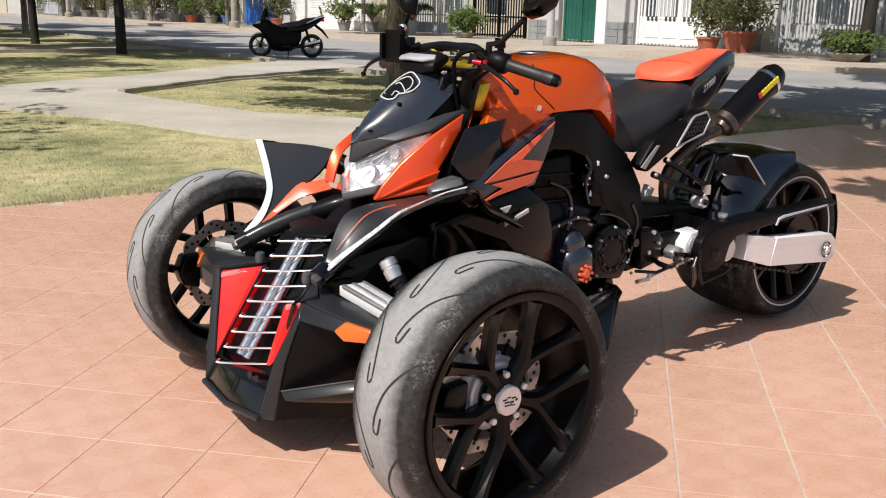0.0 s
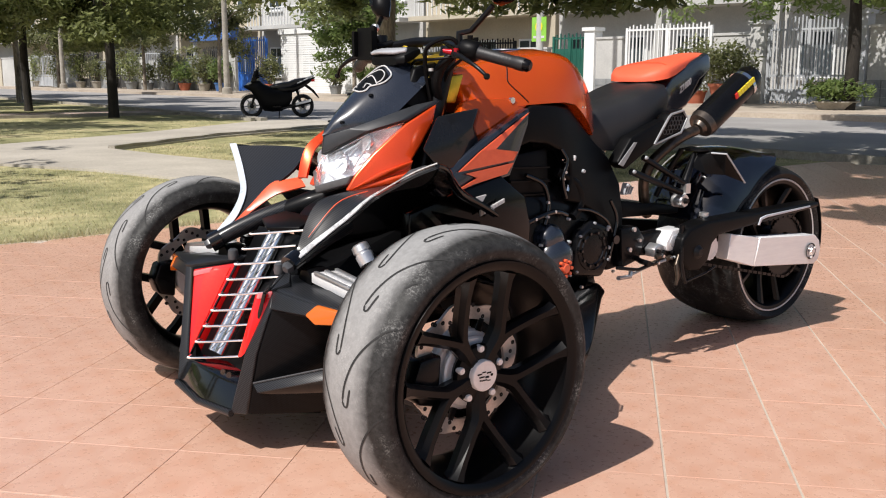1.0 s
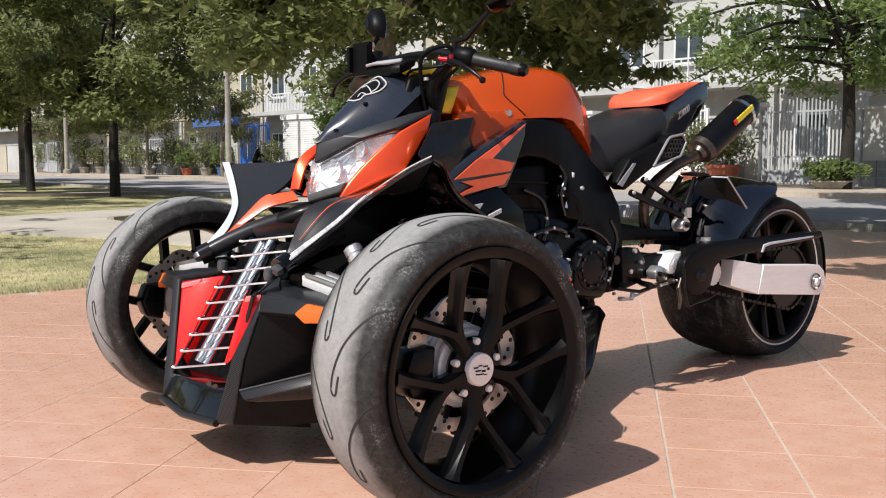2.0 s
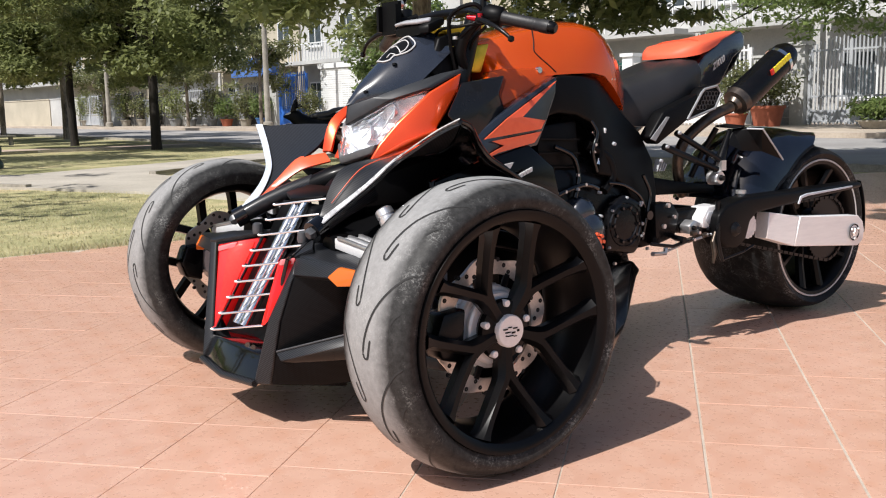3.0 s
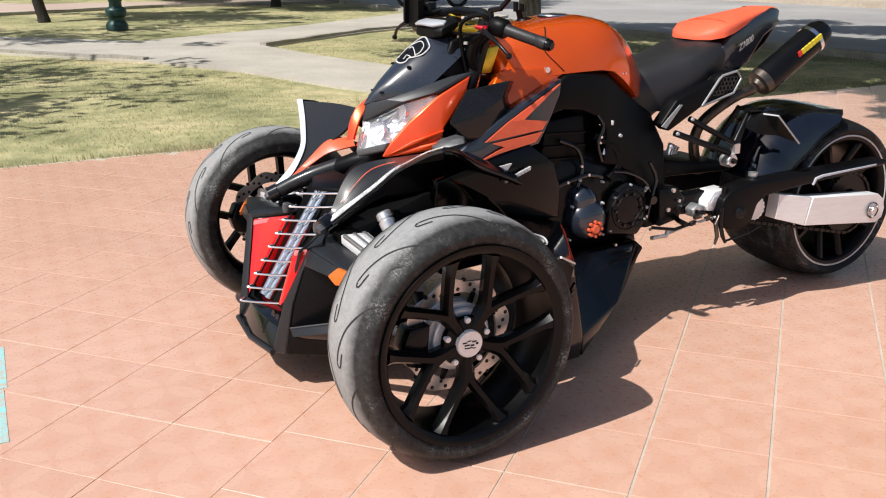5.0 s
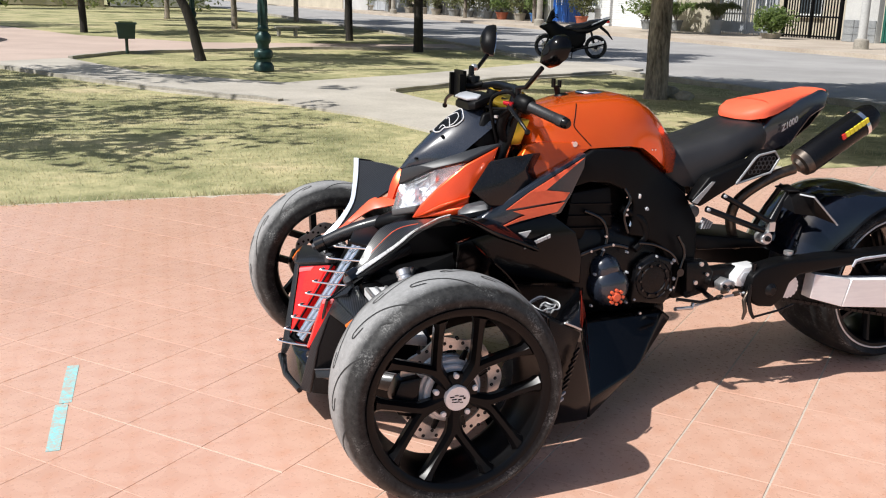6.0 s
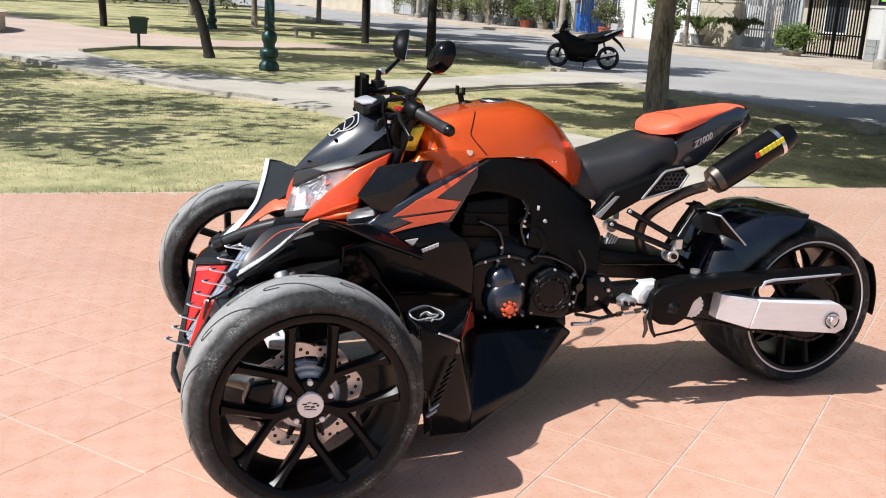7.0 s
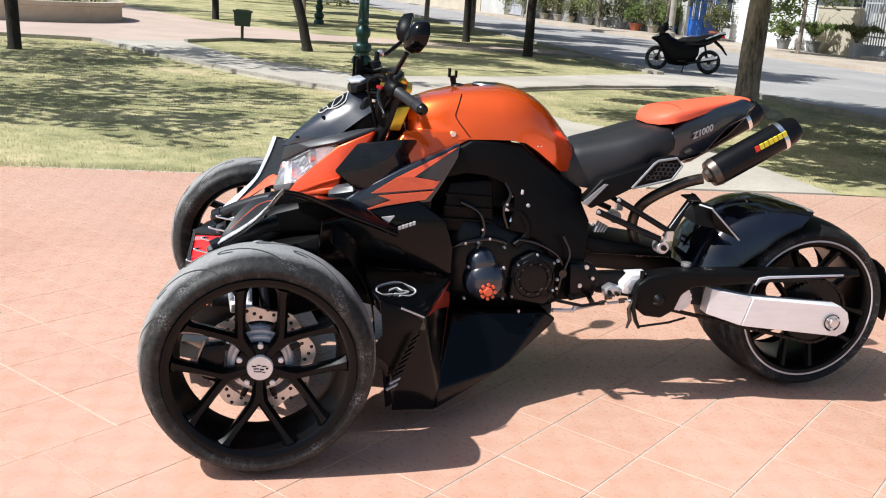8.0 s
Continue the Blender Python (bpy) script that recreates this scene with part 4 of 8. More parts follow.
# swingarm, chain cover, axle end
arm = part("swingarm", slab([(1.650, -0.340, 0.388), (1.972, -0.362, 0.368), (2.004, -0.362, 0.345), (2.016, -0.362, 0.310), (2.008, -0.362, 0.275), (1.976, -0.362, 0.258), (1.622, -0.340, 0.288)], (0, 0.055, 0), 0.002, 1), ARM_ALLOY, trike, "bare brushed aluminium swingarm box")
part("axle_adjuster", lathe([(0.030, -0.003), (0.030, -0.0005), (0.022, 0.004), (0.0005, 0.004)], (1.948, -0.3625, 0.309), 24), BLACK_METAL, arm)
part("axle_nut", turned([(0.013, -0.008), (0.016, 0.0)], (1.948, -0.365, 0.309), 6), ALLOY, arm)
for a in (0.5, 2.6, 4.7):
    part("adjuster_bolt", turned([(0.005, -0.006), (0.006, 0.0)], (1.948 + 0.023 * math.cos(a), -0.366, 0.309 + 0.023 * math.sin(a)), 8), ALLOY, arm)
part("swingarm_facet", slab([(1.505, -0.318, 0.412), (1.648, -0.338, 0.388), (1.620, -0.338, 0.288), (1.495, -0.318, 0.324)], (0, 0.05, 0), 0.002, 1), ARM_ALLOY, arm)
part("swingarm_beam", slab([(1.10, -0.24, 0.435), (1.23, -0.25, 0.445), (1.50, -0.27, 0.405), (1.50, -0.27, 0.335), (1.27, -0.25, 0.355), (1.12, -0.24, 0.37)], (0, 0.05, 0), 0.006), BLACK_METAL, trike, "black swingarm root")
part("swingarm_right", slab([(1.10, 0.13, 0.44), (1.43, 0.16, 0.42), (2.0, 0.16, 0.35), (2.0, 0.16, 0.26), (1.43, 0.16, 0.33), (1.10, 0.13, 0.36)], (0, 0.05, 0), 0.006), BLACK_METAL, trike)
part("swingarm_pivot", turned([(0.022, -0.215), (0.030, -0.205), (0.030, 0.17)], (1.09, 0, 0.405), 24), BLACK_METAL, trike)
cover = part("chain_cover", slab([(1.225, -0.325, 0.385), (1.235, -0.325, 0.425), (1.270, -0.325, 0.452), (1.36, -0.325, 0.470), (2.05, -0.325, 0.482), (2.055, -0.325, 0.462), (1.70, -0.325, 0.437), (1.43, -0.325, 0.416), (1.395, -0.325, 0.39), (1.375, -0.325, 0.335), (1.33, -0.325, 0.308), (1.27, -0.325, 0.315), (1.235, -0.325, 0.345)], (0, 0.075, 0), 0.010, 3), BLACK_MATT, trike, "black chain guard")
part("guard_accent", slab([(1.655, -0.328, 0.430), (1.665, -0.328, 0.455), (1.70, -0.328, 0.462), (1.985, -0.328, 0.472), (1.985, -0.328, 0.466), (1.71, -0.328, 0.453), (1.675, -0.328, 0.447), (1.662, -0.328, 0.428)], (0, 0.006, 0), 0.001), WHITE_TRIM, cover)
part("sprocket_shaft", turned([(0.012, -0.338), (0.020, -0.330), (0.026, -0.322)], (1.315, 0, 0.372), 20), BLACK_METAL, cover)
bm = bmesh.new()
for i in range(16):
    a = 2 * math.pi * i / 16
    lathe([(0.0005, -0.317), (0.008, -0.317), (0.008, -0.309), (0.0005, -0.309)], (1.395 + 0.034 * math.cos(a), 0, 0.375 + 0.034 * math.sin(a)), 8, bm=bm)
lathe([(0.0005, -0.316), (0.032, -0.316), (0.032, -0.310), (0.0005, -0.310)], (1.395, 0, 0.375), 24, bm=bm)
part("idler_sprocket", bm, ALLOY_PAINT, trike)

# domed rear mudguard ahead of and over the tyre, its mount, and the rear flap
def dome_radius(a):
    knots = ((66, 0.326), (86, 0.336), (104, 0.376), (117, 0.424), (128, 0.462), (140, 0.492), (152, 0.500), (166, 0.492))
    for (a0, r0), (a1, r1) in zip(knots, knots[1:]):
        if a <= a1:
            return r0 + (r1 - r0) * max(0, (a - a0) / (a1 - a0))
    return knots[-1][1]


rows = []
for i in range(23):
    row = []
    for k in range(17):
        u = -1 + k / 8
        a = 164 - (164 - (89 + 20 * u * u)) * i / 22
        crown, edge = dome_radius(a), 0.326 + 0.0022 * max(0, a - 138)
        r = edge + (crown - edge) * (1 - abs(u) ** 2.1) + 0.007 * math.exp(-((abs(u) - 0.62) / 0.08) ** 2)
        row.append((RX + r * math.cos(radians(a)), RY + 0.022 + 0.196 * math.sin(u * math.pi / 2 * 0.92), RZ + r * math.sin(radians(a))))
    rows.append(row)
guard = part("rear_mudguard", grid_sheet(rows, 0.004), LACQUER, trike, "glossy blue-black rear mudguard", angle=60)
part("guard_lip", tube([Vector(row[0]) + Vector((0, -0.002, 0)) for row in rows], 0.004, 6), BLACK_METAL, guard)
rows = []
for i in range(9):
    a = radians(30 - i * 38 / 8)
    rows.append([(RX + (0.336 - 0.02 * abs(u) ** 3) * math.cos(a), RY + 0.14 * u, RZ + (0.336 - 0.02 * abs(u) ** 3) * math.sin(a)) for u in (-1, -0.5, 0, 0.5, 1)])
part("rear_flap", grid_sheet(rows, 0.005), BLACK_MATT, trike, "thin black spray flap behind the tyre")
plate = part("plate_bracket", slab([(1.405, -0.215, 0.640), (1.440, -0.215, 0.682), (1.457, -0.255, 0.688), (1.462, -0.311, 0.688), (1.577, -0.311, 0.583), (1.50, -0.285, 0.612), (1.45, -0.245, 0.615)], (0.006, 0.006, 0.008), 0.002), BLACK_MATT, trike, "black folded bracket beside the mudguard")
part("bracket_edge", tube([(1.440, -0.268, 0.690), (1.462, -0.314, 0.688), (1.577, -0.314, 0.583)], 0.0030, 8), GATE_GREY, plate)
part("bracket_top", slab([(1.425, -0.225, 0.690), (1.455, -0.25, 0.694), (1.475, -0.16, 0.700), (1.425, -0.15, 0.694)], (0, 0, 0.006), 0.002), BLACK_MATT, plate)
part("bracket_rod", tube([(1.372, -0.215, 0.585), (1.40, -0.21, 0.63), (1.440, -0.20, 0.685)], [0.016, 0.012, 0.008], 12), BLACK_METAL, plate)
part("bracket_stay", tube([(1.50, -0.10, 0.69), (1.47, -0.06, 0.60), (1.44, -0.04, 0.52)], 0.010), BLACK_METAL, plate)

# fuel tank
def tank_rings():
    rows = []
    spec = [(0.470, 0.955, 0.060, 0.945, 0.085, 0.900, 0.100, 0.850), (0.500, 0.970, 0.075, 0.958, 0.110, 0.905, 0.135, 0.850),
            (0.560, 0.990, 0.095, 0.977, 0.135, 0.918, 0.165, 0.852), (0.640, 1.010, 0.112, 0.995, 0.154, 0.930, 0.192, 0.862),
            (0.720, 1.022, 0.132, 1.004, 0.172, 0.945, 0.200, 0.866), (0.790, 1.028, 0.152, 1.006, 0.190, 0.955, 0.206, 0.868),
            (0.840, 1.020, 0.163, 0.998, 0.195, 0.945, 0.203, 0.860), (0.890, 0.998, 0.158, 0.970, 0.187, 0.910, 0.190, 0.830),
            (0.940, 0.962, 0.144, 0.930, 0.168, 0.870, 0.170, 0.795), (0.985, 0.917, 0.122, 0.885, 0.140, 0.830, 0.142, 0.762),
            (1.030, 0.866, 0.096, 0.842, 0.106, 0.800, 0.104, 0.757), (1.055, 0.822, 0.078, 0.805, 0.085, 0.785, 0.080, 0.757)]
    for x, zt, ysh, zsh, ymid, zmid, yb, zb in spec:
        half = [(0.0, zt), (0.45 * ysh, zt - 0.06 * (zt - zsh)), (0.80 * ysh, zt - 0.42 * (zt - zsh)), (ysh, zsh), ((ysh + ymid) / 2 + 0.004, (zsh + zmid) / 2), (ymid, zmid), ((ymid + yb) / 2 + 0.002, (zmid + zb) / 2), (yb, zb), (0.6 * yb, zb - 0.01)]
        rows.append([(x, -y, z) for y, z in half] + [(x, y, z) for y, z in reversed(half[1:])])
    return rows


bm = loft(tank_rings())
bmesh.ops.subdivide_edges(bm, edges=list(bm.edges), cuts=1, use_grid_fill=True, smooth=0.5)
tank = part("fuel_tank", bm, ORANGE, trike, "metallic orange fuel tank", angle=50)
skin = BVHTree.FromPolygons([v.co.copy() for v in tank.data.vertices], [tuple(p.vertices) for p in tank.data.polygons])


def on_tank(x, z, lift=0.0006):
    """The point of the tank's left side at this length and height."""
    place, normal, _, _ = skin.ray_cast(Vector((x, -1.0, z)), Vector((0, 1, 0)))
    return place + Vector((0, -lift, lift)) if place else Vector((x, -0.19, z))


seam = smooth_line([(0.636, 0, 0.996), (0.628, 0, 0.975), (0.618, 0, 0.948), (0.613, 0, 0.930), (0.622, 0, 0.912), (0.640, 0, 0.888), (0.655, 0, 0.870)], 4)
part("tank_seam", tube([on_tank(p.x, p.z) for p in seam], 0.0018, 6), BLACK_MATT, tank)
part("tank_bolt", turned([(0.009, -0.006), (0.010, 0.004)], (0.602, -0.176, 0.876), 12), CHROME, tank)
cap = part("filler_cap", turned([(0.052, -0.012), (0.052, 0.004), (0.044, 0.009)], (0.745, 0.0, 1.018), 40, "z"), BLACK_METAL, tank, "black and chrome filler cap")
part("cap_ring", lathe([(0.052, 0.003), (0.048, 0.0085), (0.041, 0.0095), (0.041, 0.006)], (0.745, 0.0, 1.018), 40, "z"), CHROME, cap)
part("tank_pad", slab([(0.60, -0.05, 0.998), (0.66, -0.055, 1.008), (0.68, 0.0, 1.012), (0.66, 0.055, 1.008), (0.60, 0.05, 0.998)], (0, 0, -0.008), 0.003), BLACK_MATT, tank)
stand = part("camera_mount", turned([(0.030, 0.0), (0.024, 0.010), (0.008, 0.014)], (0.655, 0.03, 1.004), 24, "z"), BLACK_MATT, tank, "small black clip mount on the tank")
part("mount_arm", tube([(0.640, 0.03, 1.006), (0.634, 0.03, 1.028), (0.632, 0.03, 1.042)], [0.009, 0.010, 0.011]), BLACK_MATT, stand)
part("mount_clip", box(0.617, 0.624, 0.022, 0.040, 1.036, 1.066, 0.002), BLACK_MATT, stand)
part("mount_clip", box(0.640, 0.646, 0.022, 0.040, 1.036, 1.060, 0.002), BLACK_MATT, stand)
for x in (0.870, 0.882, 0.894):
    part("tank_stud", turned([(0.003, -0.003), (0.003, 0.002)], (x, -0.191, 0.851), 8), CHROME, tank)

for s in (-1, 1):
    m = s > 0
    part("tank_shroud", slab(mirror_y([(0.405, -0.158, 0.805), (0.455, -0.135, 0.872), (0.500, -0.150, 0.882), (0.60, -0.176, 0.882), (0.66, -0.190, 0.862), (0.52, -0.190, 0.795), (0.440, -0.180, 0.748)], m), (0, -0.03 * s, 0), 0.006, 3, 0.004), ORANGE, trike, "orange side panel below the tank", angle=60)
    part("air_scoop", slab(mirror_y([(0.219, -0.250, 0.756), (0.290, -0.222, 0.840), (0.436, -0.222, 0.860), (0.402, -0.238, 0.812), (0.435, -0.222, 0.768), (0.372, -0.240, 0.700), (0.285, -0.245, 0.700)], m), (0.06, -0.06 * s, -0.01), 0.006, 2, 0.004), SCOOP_GREY, trike, "angular black air scoop")
    panel = part("radiator_shroud", slab(mirror_y([(0.255, -0.235, 0.660), (0.30, -0.240, 0.693), (0.43, -0.246, 0.768), (0.615, -0.238, 0.856), (0.612, -0.238, 0.810), (0.570, -0.248, 0.735), (0.53, -0.252, 0.668), (0.40, -0.252, 0.645), (0.296, -0.250, 0.620)], m), (0, -0.04 * s, 0), 0.006, 3), NAVY_GLOSS, trike, "blue-black radiator shroud with an orange lightning flash")
    for pts in ([(0.339, -0.2560, 0.691), (0.416, -0.2565, 0.743), (0.605, -0.2480, 0.844), (0.470, -0.2585, 0.747), (0.554, -0.2570, 0.736), (0.536, -0.2590, 0.713)],
                [(0.362, -0.2590, 0.685), (0.536, -0.2600, 0.706), (0.511, -0.2600, 0.677), (0.386, -0.2600, 0.655), (0.298, -0.2590, 0.629), (0.402, -0.2600, 0.672)]):
        part("lightning_flash", slab(mirror_y(pts, m), (0, -0.004 * s, 0), 0), ORANGE_FLAT, panel, smooth=False)
    part("side_fairing", slab(mirror_y([(0.19, -0.235, 0.590), (0.30, -0.258, 0.630), (0.49, -0.262, 0.672), (0.584, -0.26, 0.606), (0.614, -0.252, 0.52), (0.618, -0.245, 0.428), (0.45, -0.245, 0.440), (0.18, -0.235, 0.440)], m), (0, -0.04 * s, 0), 0.006, 2, 0.018), BLACK_SATIN, trike, "gloss black side fairing", angle=60)
    # belly pan
    part("belly_pan", slab(mirror_y([(0.612, -0.262, 0.418), (0.625, -0.255, 0.300), (0.96, -0.215, 0.296), (1.005, -0.205, 0.262), (0.985, -0.205, 0.236), (0.80, -0.335, 0.140), (0.543, -0.485, 0.062), (0.541, -0.488, 0.134)], m), (0, -0.10 * s, 0), 0.010, 3), BLACK_SATIN, trike, "gloss black belly pan", angle=60)
    part("red_flash", slab(mirror_y([(0.500, -0.486, 0.370), (0.585, -0.320, 0.406), (0.606, -0.275, 0.413), (0.600, -0.318, 0.362), (0.556, -0.452, 0.215), (0.590, -0.345, 0.352), (0.545, -0.415, 0.370)], m), (0, -0.004 * s, 0), 0), RED_DECAL, trike, "dark red edge on the belly pan", smooth=False)
    part("pod_recess", slab(mirror_y([(0.482, -0.508, 0.368), (0.614, -0.258, 0.418), (0.540, -0.490, 0.130)], m), (0.012, -0.012 * s, 0), 0.002), BLACK_SATIN, trike)
    arc = [radians(a) for a in range(-46, 53, 7)]
    part("wheel_liner", grid_sheet([[(0.362 * math.cos(a) - 0.006 * u, s * (0.285 + 0.055 * u), 0.314 + 0.362 * math.sin(a)) for u in range(5)] for a in arc], 0.004), BLACK_SATIN, trike, "black splash liner behind the front wheel")
    side_pod = part("side_pod", slab(mirror_y([(0.330, -0.583, 0.455), (0.414, -0.544, 0.409), (0.482, -0.512, 0.373), (0.616, -0.250, 0.421), (0.45, -0.262, 0.445), (0.290, -0.300, 0.470)], m), (0.01, -0.006 * s, -0.05), 0.006, 3), BLACK_GLOSS, trike, "gloss black side pod with a white crest", angle=60)
    if s < 0:
        pod_skin = BVHTree.FromPolygons([v.co.copy() for v in side_pod.data.vertices], [tuple(p.vertices) for p in side_pod.data.polygons])
    part("pod_front", slab(mirror_y([(0.482, -0.510, 0.366), (0.541, -0.490, 0.132), (0.540, -0.482, 0.062), (0.395, -0.535, 0.085), (0.398, -0.548, 0.165)], m), (0.02, -0.03 * s, 0), 0.006, 3), BLACK_SATIN, trike, "gloss black plate below the side pod")
    wing = part("vent_wing", slab(mirror_y([(0.335, -0.585, 0.448), (0.414, -0.548, 0.404), (0.478, -0.516, 0.366), (0.392, -0.556, 0.168), (0.372, -0.570, 0.240), (0.308, -0.612, 0.305), (0.345, -0.592, 0.350)], m), (0.012, -0.016 * s, 0), 0.005, 2), BLACK_CARBON, trike, "carbon vent wing behind the front wheel", angle=60)
    part("vent_hook", slab(mirror_y([(0.306, -0.614, 0.304), (0.372, -0.574, 0.246), (0.396, -0.556, 0.120), (0.372, -0.560, 0.105), (0.352, -0.580, 0.240)], m), (0.012, -0.014 * s, 0), 0.004, 2), BLACK_SATIN, wing, angle=60)
    for k in range(9):
        f = k / 8
        x, y, z = 0.398 + 0.062 * f, -0.562 + 0.032 * f, 0.182 + 0.138 * f
        part("vent_slat", slab(mirror_y([(x - 0.030 + 0.010 * f, y - 0.018, z - 0.002), (x + 0.004, y - 0.004, z + 0.010), (x + 0.003, y - 0.004, z + 0.003), (x - 0.030 + 0.010 * f, y - 0.018, z - 0.008)], m), (0.002, 0.010 * s, 0), 0.001), GATE_GREY if k < 2 else BLACK_METAL, wing)
    part("trim_strip", tube(mirror_y([(0.405, -0.552, 0.416), (0.442, -0.535, 0.397), (0.480, -0.516, 0.376)], m), 0.0034, 8), ALLOY, wing)
    # frame spar and engine guard plate
    part("frame_spar", slab(mirror_y([(0.56, -0.205, 0.800), (0.66, -0.205, 0.862), (0.76, -0.205, 0.860), (0.83, -0.188, 0.852), (0.93, -0.160, 0.785), (0.985, -0.145, 0.748), (1.055, -0.150, 0.690), (1.100, -0.165, 0.600), (1.098, -0.185, 0.50), (1.085, -0.195, 0.42), (1.070, -0.205, 0.335), (1.00, -0.21, 0.330), (0.972, -0.21, 0.37), (0.962, -0.212, 0.475), (0.930, -0.214, 0.525), (0.86, -0.216, 0.560), (0.80, -0.216, 0.572), (0.812, -0.216, 0.63), (0.815, -0.214, 0.68), (0.785, -0.212, 0.722), (0.72, -0.21, 0.748), (0.65, -0.21, 0.755), (0.57, -0.21, 0.735)], m), (0, -0.05 * s, 0), 0.010, 3), BLACK_MATT, trike, "black frame spar")
    part("tail_side", slab(mirror_y([(1.378, -0.118, 0.905), (1.42, -0.105, 0.938), (1.55, -0.092, 0.996), (1.655, -0.075, 1.028), (1.70, -0.06, 1.016), (1.665, -0.085, 0.965), (1.60, -0.09, 0.930), (1.525, -0.095, 0.84), (1.44, -0.10, 0.815), (1.36, -0.115, 0.82)], m), (0, -0.05 * s, 0), 0.008, 3), NAVY_GLOSS, trike, "blue-black tail panel with white lettering")
    grille = part("tail_grille", slab(mirror_y([(1.217, -0.196, 0.721), (1.290, -0.196, 0.812), (1.302, -0.196, 0.824), (1.374, -0.192, 0.836), (1.400, -0.192, 0.806), (1.366, -0.194, 0.754)], m), (0, -0.04 * s, 0), 0.004, 2), BLACK_MATT, trike, "grey-framed honeycomb grille under the seat")
    loop = mirror_y([(1.222, -0.200, 0.724), (1.292, -0.200, 0.810), (1.305, -0.200, 0.820), (1.372, -0.196, 0.831), (1.394, -0.196, 0.806), (1.362, -0.198, 0.758), (1.222, -0.200, 0.724)], m)
    part("grille_frame", tube(loop, 0.0043, 8), SILVER_GREY, grille)
    for i in range(8):
        for j in range(6):
            x, z = 1.268 + 0.017 * i + (0.0085 if j % 2 else 0), 0.748 + 0.0145 * j
            if z < 0.708 + 1.05 * (x - 1.222) and z > 0.738 + 0.24 * (x - 1.222) and x < 1.384 and z < 0.818:
                a6 = [((x + 0.0085 * math.cos(radians(60 * k))), -0.1985 + 0.02 * (x - 1.23), z + 0.0085 * math.sin(radians(60 * k))) for k in range(7)]
                part("honeycomb_cell", tube(mirror_y(a6, m), 0.0013, 5), GREY_NYLON, grille)
    part("seat_side_cover", slab(mirror_y([(1.055, -0.190, 0.672), (1.12, -0.190, 0.750), (1.285, -0.195, 0.806), (1.225, -0.20, 0.722), (1.09, -0.195, 0.648)], m), (0, -0.05 * s, 0), 0.008, 3), BLACK_MATT, trike, "black cover below the seat")
    part("silver_blade", slab(mirror_y([(1.052, -0.198, 0.668), (1.125, -0.198, 0.735), (1.138, -0.199, 0.734), (1.072, -0.200, 0.660)], m), (0, -0.004 * s, 0), 0.001), SILVER_GREY, trike, "grey blade trim under the seat", smooth=False)
    # upper and lower subframe struts
    part("subframe_strut", tube(mirror_y([(1.11, -0.20, 0.642), (1.33, -0.235, 0.560)], m), 0.011), BLACK_METAL, trike)
    part("subframe_strut", tube(mirror_y([(1.18, -0.19, 0.683), (1.36, -0.225, 0.588)], m), 0.010), BLACK_METAL, trike)
    for p in ((1.11, -0.212, 0.642), (1.18, -0.202, 0.683), (1.096, -0.200, 0.598), (0.982, -0.222, 0.475), (0.986, -0.222, 0.41), (1.075, -0.216, 0.40), (0.86, -0.222, 0.66)):
        q = mirror_y([p], m)[0]
        part("frame_bolt", turned([(0.0050, s * 0.007), (0.0065, 0.0)], q, 10), GATE_GREY, trike)
    knuckle = part("shock_clevis", box(1.352, 1.376, min(s * 0.215, s * 0.238), max(s * 0.215, s * 0.238), 0.555, 0.588, 0.005), ALLOY, trike)
    part("shock_eye", turned([(0.020, s * 0.242), (0.024, s * 0.236), (0.024, s * 0.20)], (1.344, 0, 0.532), 24), ALLOY, trike, "bare aluminium shock mount")
    part("shock_bolt", turned([(0.008, s * 0.254), (0.011, s * 0.240)], (1.344, 0, 0.532), 12), BLACK_METAL, trike)

# seat and pillion pad
rows = []
for x, zt, zb, w in ((1.000, 0.812, 0.74, 0.10), (1.035, 0.842, 0.71, 0.115), (1.10, 0.862, 0.705, 0.130), (1.18, 0.882, 0.735, 0.145), (1.26, 0.908, 0.785, 0.152), (1.32, 0.926, 0.82, 0.145), (1.37, 0.932, 0.83, 0.13), (1.40, 0.925, 0.85, 0.11)):
    h = zt - zb
    half = [(0, zt - 0.006), (0.35, zt - 0.002), (0.62, zt - 0.006), (0.85, zt - 0.16 * h), (0.97, zt - 0.40 * h), (1.0, zt - 0.62 * h), (0.98, zb)]
    rows.append([(x, -u * w, z) for u, z in half] + [(x, u * w, z) for u, z in reversed(half[1:])])
bm = loft(rows)
bmesh.ops.subdivide_edges(bm, edges=list(bm.edges), cuts=1, use_grid_fill=True, smooth=0.5)
part("rider_seat", bm, VINYL_BLACK, trike, "black vinyl rider seat", angle=60)
rows = []
for x, zt, zb, w in ((1.312, 0.942, 0.926, 0.050), (1.336, 0.962, 0.928, 0.095), (1.375, 0.978, 0.936, 0.120), (1.43, 0.990, 0.950, 0.114), (1.50, 1.003, 0.972, 0.094), (1.58, 1.018, 0.990, 0.074), (1.655, 1.030, 1.010, 0.062), (1.69, 1.029, 1.015, 0.050)):
    half = [(0, zt), (0.5, zt - 0.0005), (0.90, zt - 0.003), (1.0, zt - 0.012 if zt - zb > 0.03 else zt - 0.008), (1.01, zb)]
    rows.append([(x, -u * w, z) for u, z in half] + [(x, u * w, z) for u, z in reversed(half[1:])])
bm = loft(rows)
bmesh.ops.subdivide_edges(bm, edges=list(bm.edges), cuts=1, use_grid_fill=True, smooth=0.5)
pad = part("pillion_pad", bm, VINYL_ORANGE, trike, "bright orange vinyl pillion pad", angle=60)
